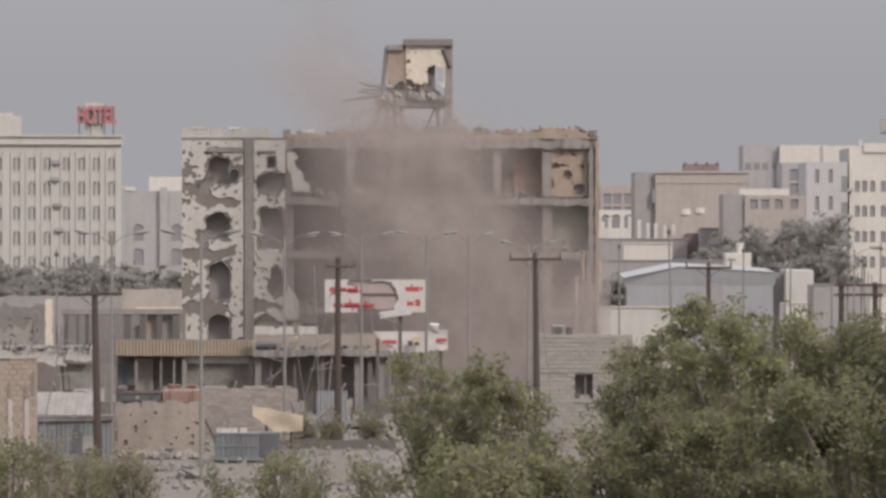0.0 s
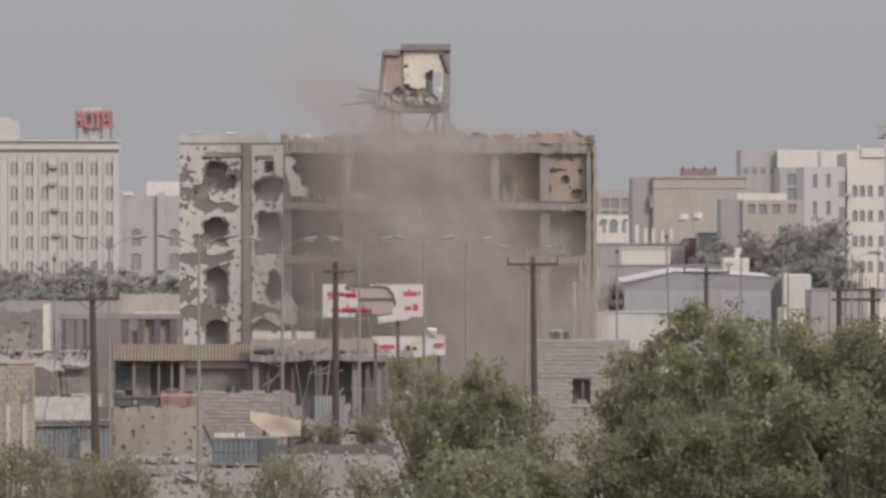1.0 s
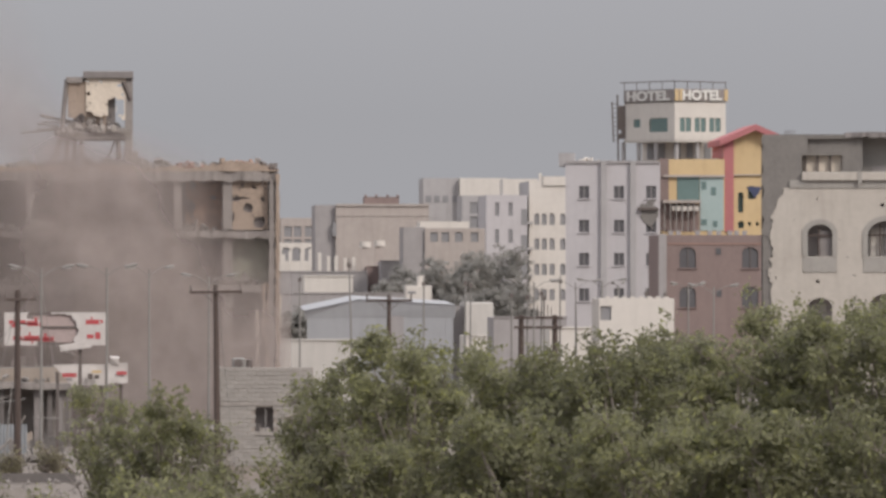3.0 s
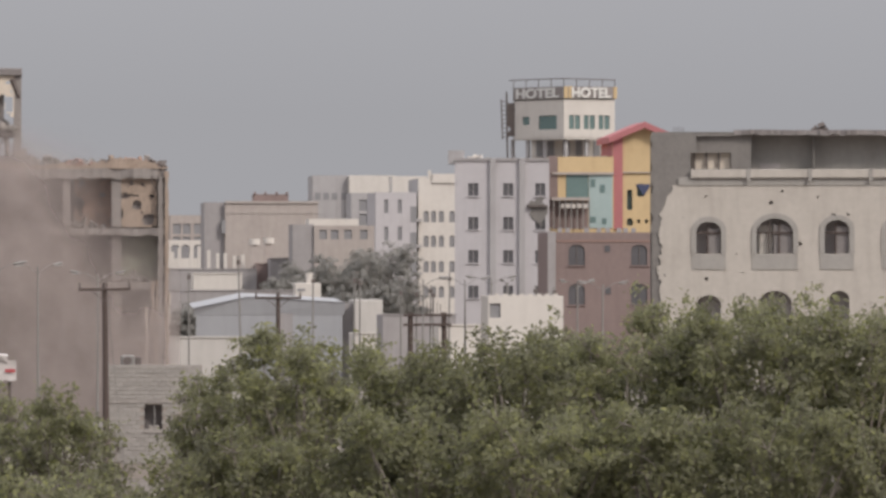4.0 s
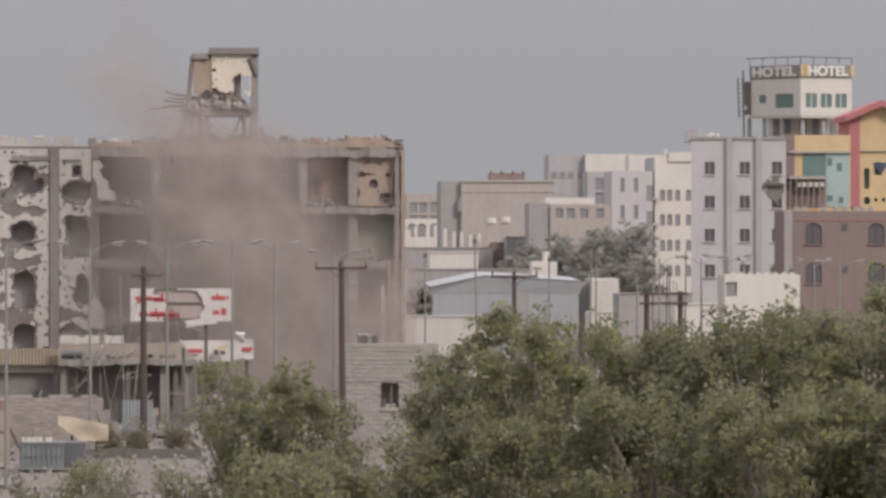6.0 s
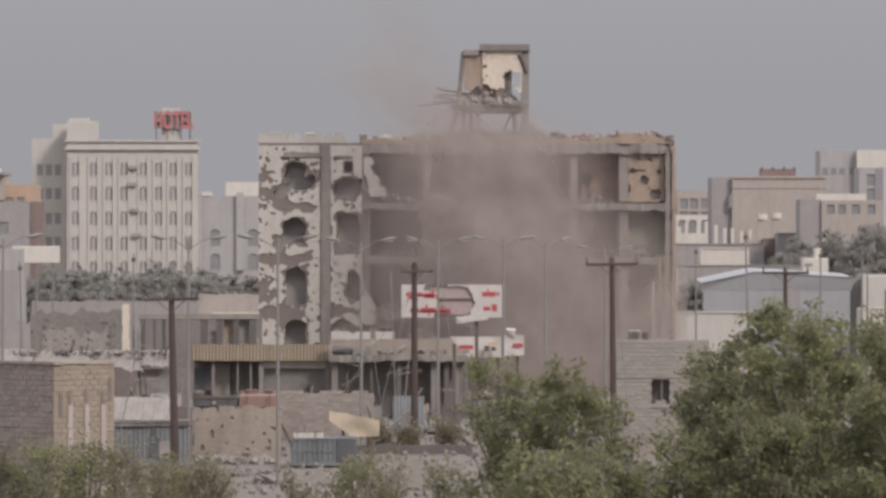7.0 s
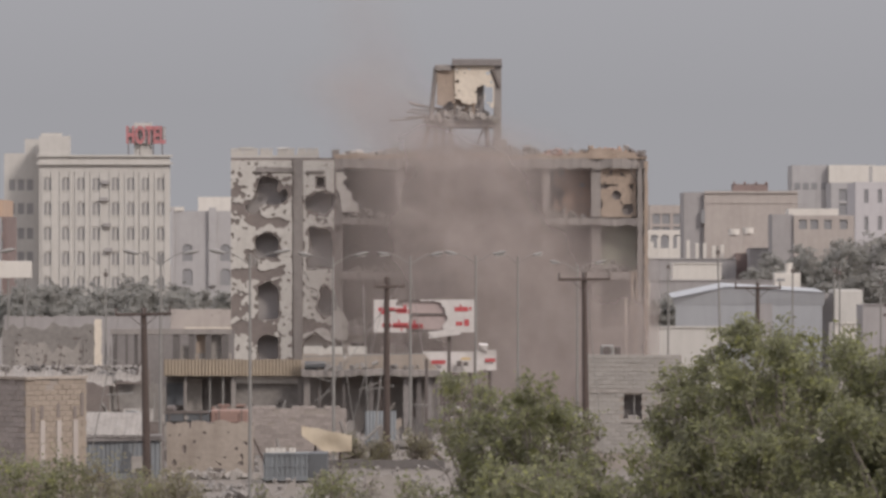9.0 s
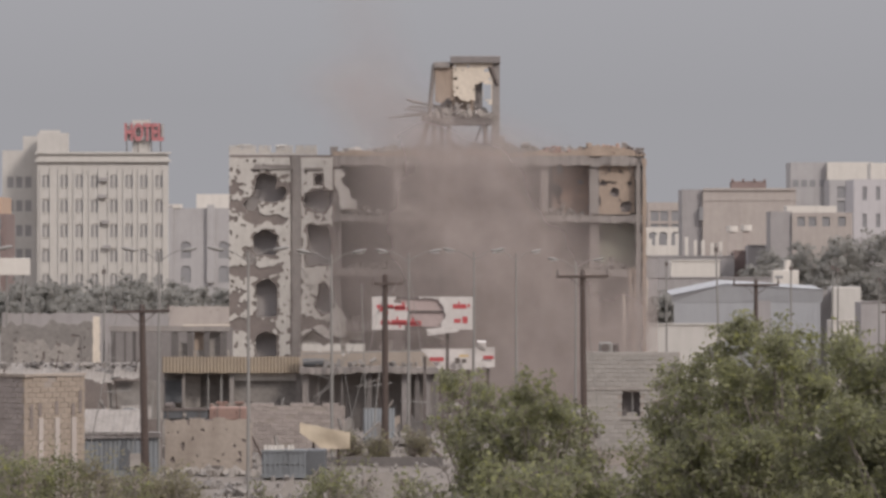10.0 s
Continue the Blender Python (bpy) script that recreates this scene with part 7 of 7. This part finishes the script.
part("roof", box(0.2, hx1, 0.26, 5, hz1 - 0.4, hz1 - 0.2), "concrete", hut)
ac = thing("roof_air_unit", "battered grey air unit on a hut roof", "air conditioner", pose(mx(980, 237), 237, hz1 - 0.2))
part("case", box(-0.1, 0.55, 0, 0.5, 0.02, 0.62, bevel=0.06, worn=0.03), "steel", ac)
part("fan_ring", rod((0.2, -0.03, 0.36), (0.2, 0.0, 0.36), 0.2, sides=14), "dark_metal", ac)
part("side_case", box(0.58, 0.85, 0.05, 0.45, 0.02, 0.55, bevel=0.05, worn=0.05), "dark_metal", ac)


# ---- poles and lamps ----
def utility_pole(x, d, y_top, arm_y, arm, lean=0.0, turn=0.0, r=0.13):
    ob = thing("utility_pole", "dark wooden utility pole with a crossarm", "utility pole", pose(mx(x, d), d, 0, 0, lean, turn), "wooden utility poles")
    h = mz(y_top, d)
    part("shaft", rod((0, 0, 0), (0, 0, h), r * 1.25, r * 0.8, sides=10), "wood", ob)
    za = mz(arm_y, d)
    part("crossarm", box(-arm / 2, arm / 2, -0.2, -0.1, za - 0.06, za + 0.06, bevel=0.01), "wood", ob)
    for k in (-0.95, 0.95, 0.0):
        part("insulator", rod((k * arm / 2, -0.15, za + 0.06), (k * arm / 2, -0.15, za + 0.32), 0.055, 0.035, sides=8), "dark_metal", ob)
    for k in (-1, 1):
        part("brace", rod((k * arm * 0.25, -0.12, za - 0.05), (0, -0.12, za - 0.55), 0.02, sides=4), "dark_metal", ob)
    return ob


utility_pole(174, 212, 509, 521, 2.4, lean=-1.2, turn=-6, r=0.15)
utility_pole(598, 244, 456, 472, 2.5, turn=56, r=0.15)
utility_pole(951, 232, 447, 459, 2.4, lean=-0.6, r=0.14)
utility_pole(1254, 262, 466, 474, 2.4)
p = Plot(1484, 330)
hf = thing("pole_frame", "twin-post timber frame with crossbeams", "utility pole", p.m())
for x in (1489, 1549):
    part("post", rod((p.x(x), 0, 0), (p.x(x), 0, p.z(500)), 0.2, 0.17, sides=8), "wood", hf)
for y in (505, 522):
    part("crossbeam", box(p.x(1476), p.x(1562), -0.26, -0.18, p.z(y + 2.2), p.z(y - 2.2)), "wood", hf)
for k in range(6):
    part("rod", rod((p.x(1512 + k * 6), -0.22, p.z(503)), (p.x(1512 + k * 6), -0.22, p.z(478 + (k % 3) * 4)), 0.03, sides=5), "dark_metal", hf)


def thin_pole(x, d, y_top, lean=0.0, r=0.07, head=False):
    ob = thing("thin_steel_pole", "thin grey steel pole", "pole", pose(mx(x, d), d, 0, 0, lean, 0), "thin steel poles")
    part("shaft", rod((0, 0, 0), (0, 0, mz(y_top, d)), r * 1.2, r * 0.7, sides=8), "steel", ob)
    part("cap", box(-0.12, 0.12, -0.1, 0.1, mz(y_top, d) - 0.5, mz(y_top, d) - 0.25), "dark_metal", ob)
    return ob


for x, d, y, l in ((1192, 300, 400, -1.6), (1316, 320, 434, 0), (1388, 300, 432, 0.4), (-96, 300, 455, -1.2), (1557, 330, 430, 0.4), (1472, 334, 455, 0), (1398, 330, 437, 0.3), (1500, 330, 458, 0), (1523, 330, 452, 0.6), (1531, 334, 460, -0.4), (1712, 330, 452, 0), (1748, 332, 455, -0.5), (100, 310, 440, 0), (1096, 360, 428, 0)):
    thin_pole(x, d, y, l)


def street_lamp(x, d, y_top, turn=0.0, arm=1.1, rise=0.1, one=False, broken=False):
    ob = thing("street_lamp", "tall grey steel street lamp with curved twin arms", "street lamp", pose(mx(x, d), d, 0, 0, random.uniform(-0.3, 0.3), turn), "street lamps along the road")
    h = mz(y_top, d)
    part("post", rod((0, 0, 0), (0, 0, h), 0.09, 0.05, sides=10), "steel", ob)
    for s in (-1,) if one else (-1, 1):
        pts = [(s * arm * t, 0, h - 0.45 + (0.45 + rise) * math.sin(t * math.pi / 2)) for t in (0, 0.2, 0.4, 0.6, 0.8, 0.95)]
        a = part("arm", tube(pts, 0.024, 0.018), "steel", ob)
        ex, ez = pts[-1][0], pts[-1][2]
        hd = bmesh.new()
        bmesh.ops.create_uvsphere(hd, u_segments=12, v_segments=6, radius=1, matrix=Matrix.LocRotScale((ex + s * 0.3, 0, ez + 0.02), Euler((0, s * -0.2, 0)), (0.36, 0.14, 0.085)))
        part("lamp_head", hd, "steel", a)
        if not broken:
            part("lens", box(ex + s * 0.05, ex + s * 0.5, -0.1, 0.1, ez - 0.10, ez - 0.04, bevel=0.03), "lamp_white", a)
    return ob


for x, d, y, turn, broken in ((-133, 214, 413, 8, True), (197, 226, 416, 4, True), (356, 207, 415, 3, True), (504, 242, 419, 0, False), (640, 256, 418, 0, False), (756, 272, 416, 2, False), (830, 292, 418, 30, False), (935, 300, 432, 0, False),
                              (1511, 318, 442, 0, False), (1587, 322, 442, 4, True), (1634, 326, 440, 0, False), (1662, 330, 446, 70, True), (1788, 330, 447, 40, False), (1832, 326, 450, 0, False)):
    street_lamp(x, d, y, turn, broken=broken)


# stay wires and sagging cables
def wire(a, b, sag, r, label, name="stay_wire"):
    ob = thing(name, label, "cable", pose(*a), "wires")
    d = Vector(b) - Vector(a)
    pts = [d * t - Vector((0, 0, sag * 4 * t * (1 - t))) for t in (0, 0.2, 0.4, 0.6, 0.8, 1)]
    part("strand", tube([tuple(q) for q in pts], r, r, sides=4), "steel", ob)


wire((mx(124, 212), 212, mz(522, 212)), (mx(62, 213), 213, 0.1), 0, 0.018, "thin grey stay wire to the ground")
wire((mx(222, 212), 212, mz(514, 212)), (mx(130, 214), 214, 0.1), 0, 0.018, "thin grey stay wire to the ground")
wire((mx(620, 244), 244, mz(470, 244)), (mx(470, 246), 246, mz(690, 246)), 0, 0.018, "thin grey stay wire to the ground")
wire((mx(640, 256), 255.8, mz(520, 256)), (mx(700, 258), 258, mz(570, 258)), 0.3, 0.02, "sagging thin grey cable over the forecourt", "sagging_cable")
wire((mx(556, 262), 262, mz(470, 262)), (mx(566, 262), 262, 0.1), 0, 0.03, "thin grey cable hanging to the ground", "sagging_cable")


for xa, ya, xb, d, sag in ((124, 522, 60, 212, 0), (598, 480, 520, 244, 0), (640, 440, 690, 256, 0.3), (504, 470, 552, 242, 0.3), (951, 470, 985, 232, 0)):
    wire((mx(xa, d), d, mz(ya, d)), (mx(xb, d), d, 0.05), sag, 0.016, "slack grey cable hanging from a pole to the ground", "hanging_cable")


# ---- drifting dust before the ruin ----
def dust_cloud(name, label, puffs, y, seed, share):
    """One uneven, billowing veil of dust. puffs: x, z, radius across, radius up, thickness; the veil ends where they thin out."""
    def dense(x, z):
        v = 0.0
        for px, pz, rx, rz, d in puffs:
            q = ((x - px) / rx) ** 2 + ((z - pz) / rz) ** 2
            if q < 6:
                v += d * math.exp(-q)
        return v * share * (1 + 0.26 * wob(x, z, 0.35, seed) + 0.1 * wob(x, z, 1.3, seed))

    x0, x1, z0, z1, step = RX(380), RX(1085), 0.05, 31.0, 0.3
    nx, nz = int((x1 - x0) / step), int((z1 - z0) / step)
    ids, verts, faces, thick = {}, [], [], []
    grid = [[dense(x0 + i * step, z0 + j * step) for j in range(nz + 1)] for i in range(nx + 1)]

    def vid(i, j):
        if (i, j) not in ids:
            ids[i, j] = len(verts)
            x, z = x0 + i * step, z0 + j * step
            verts.append((x, y + 0.5 * noise.noise((x * 0.2, z * 0.2, seed)) + 0.06 * noise.noise((x * 0.7, z * 0.7, seed)), z))
            thick.append(min(0.87, 1 - math.exp(-max(0.0, grid[i][j] - 0.02))))
        return ids[i, j]

    for i in range(nx):
        for j in range(nz):
            if max(grid[i][j], grid[i + 1][j], grid[i][j + 1], grid[i + 1][j + 1]) > 0.02:
                faces.append((vid(i, j), vid(i + 1, j), vid(i + 1, j + 1), vid(i, j + 1)))
    me = bpy.data.meshes.new(name)
    me.from_pydata(verts, [], faces)
    at = me.attributes.new("thickness", "FLOAT", "POINT")
    at.data.foreach_set("value", thick)
    me.materials.append(M["dust"])
    for poly in me.polygons:
        poly.use_smooth = True
    ob = new(name, me)
    ob.location = (mx(322, 320), 317.0, 0)
    return tagged(ob, label, "dust", kind="stuff")


PUFFS = []
r = random.Random(5)
for k in range(16):
    t = k / 15
    # a column that rises from the foot of the ruin and leans to the left over its roof
    PUFFS.append((RX(885 - 165 * t ** 1.3) + r.gauss(0, 0.6), 0.5 + 15.4 * t, 3.6 + r.uniform(-0.6, 1.0), 2.0, 0.62 - 0.22 * t))
for x, z, rx, rz, d in ((960, 4, 4, 5, 0.5), (660, 9, 4.5, 4, 0.36), (610, 13, 3.6, 3, 0.26), (820, 13, 3.6, 3, 0.24), (720, 5, 5, 4, 0.3), (1030, 3, 2.2, 4, 0.35), (1000, 6.2, 2.6, 2.8, 0.22), (580, 5, 3.2, 4, 0.22), (560, 8, 3.4, 5, 0.14), (880, 9.5, 3.6, 3, 0.22)):
    PUFFS.append((RX(x), z, rx, rz, d))
for k in range(8):
    # faint drift above the roof
    t = k / 7
    PUFFS.append((RX(690 - 190 * t), 16.6 + 4.4 * t, 2.6, 1.5, 0.22 - 0.15 * t))
for x, z, rx, rz, d in ((625, 18.6, 2.4, 2.0, 0.13), (598, 21.0, 2.2, 2.2, 0.12), (575, 23.4, 2.2, 2.4, 0.10), (552, 26.0, 2.3, 2.6, 0.08)):
    PUFFS.append((RX(x), z, rx, rz, d))
dust_cloud("dust_cloud", "brown dust cloud drifting across the shelled building", PUFFS, -1.6, 9.0, 1.05)
dust_cloud("dust_cloud", "thin rear veil of the brown dust cloud", PUFFS, 0.0 - 0.2, 4.0, 0.85)
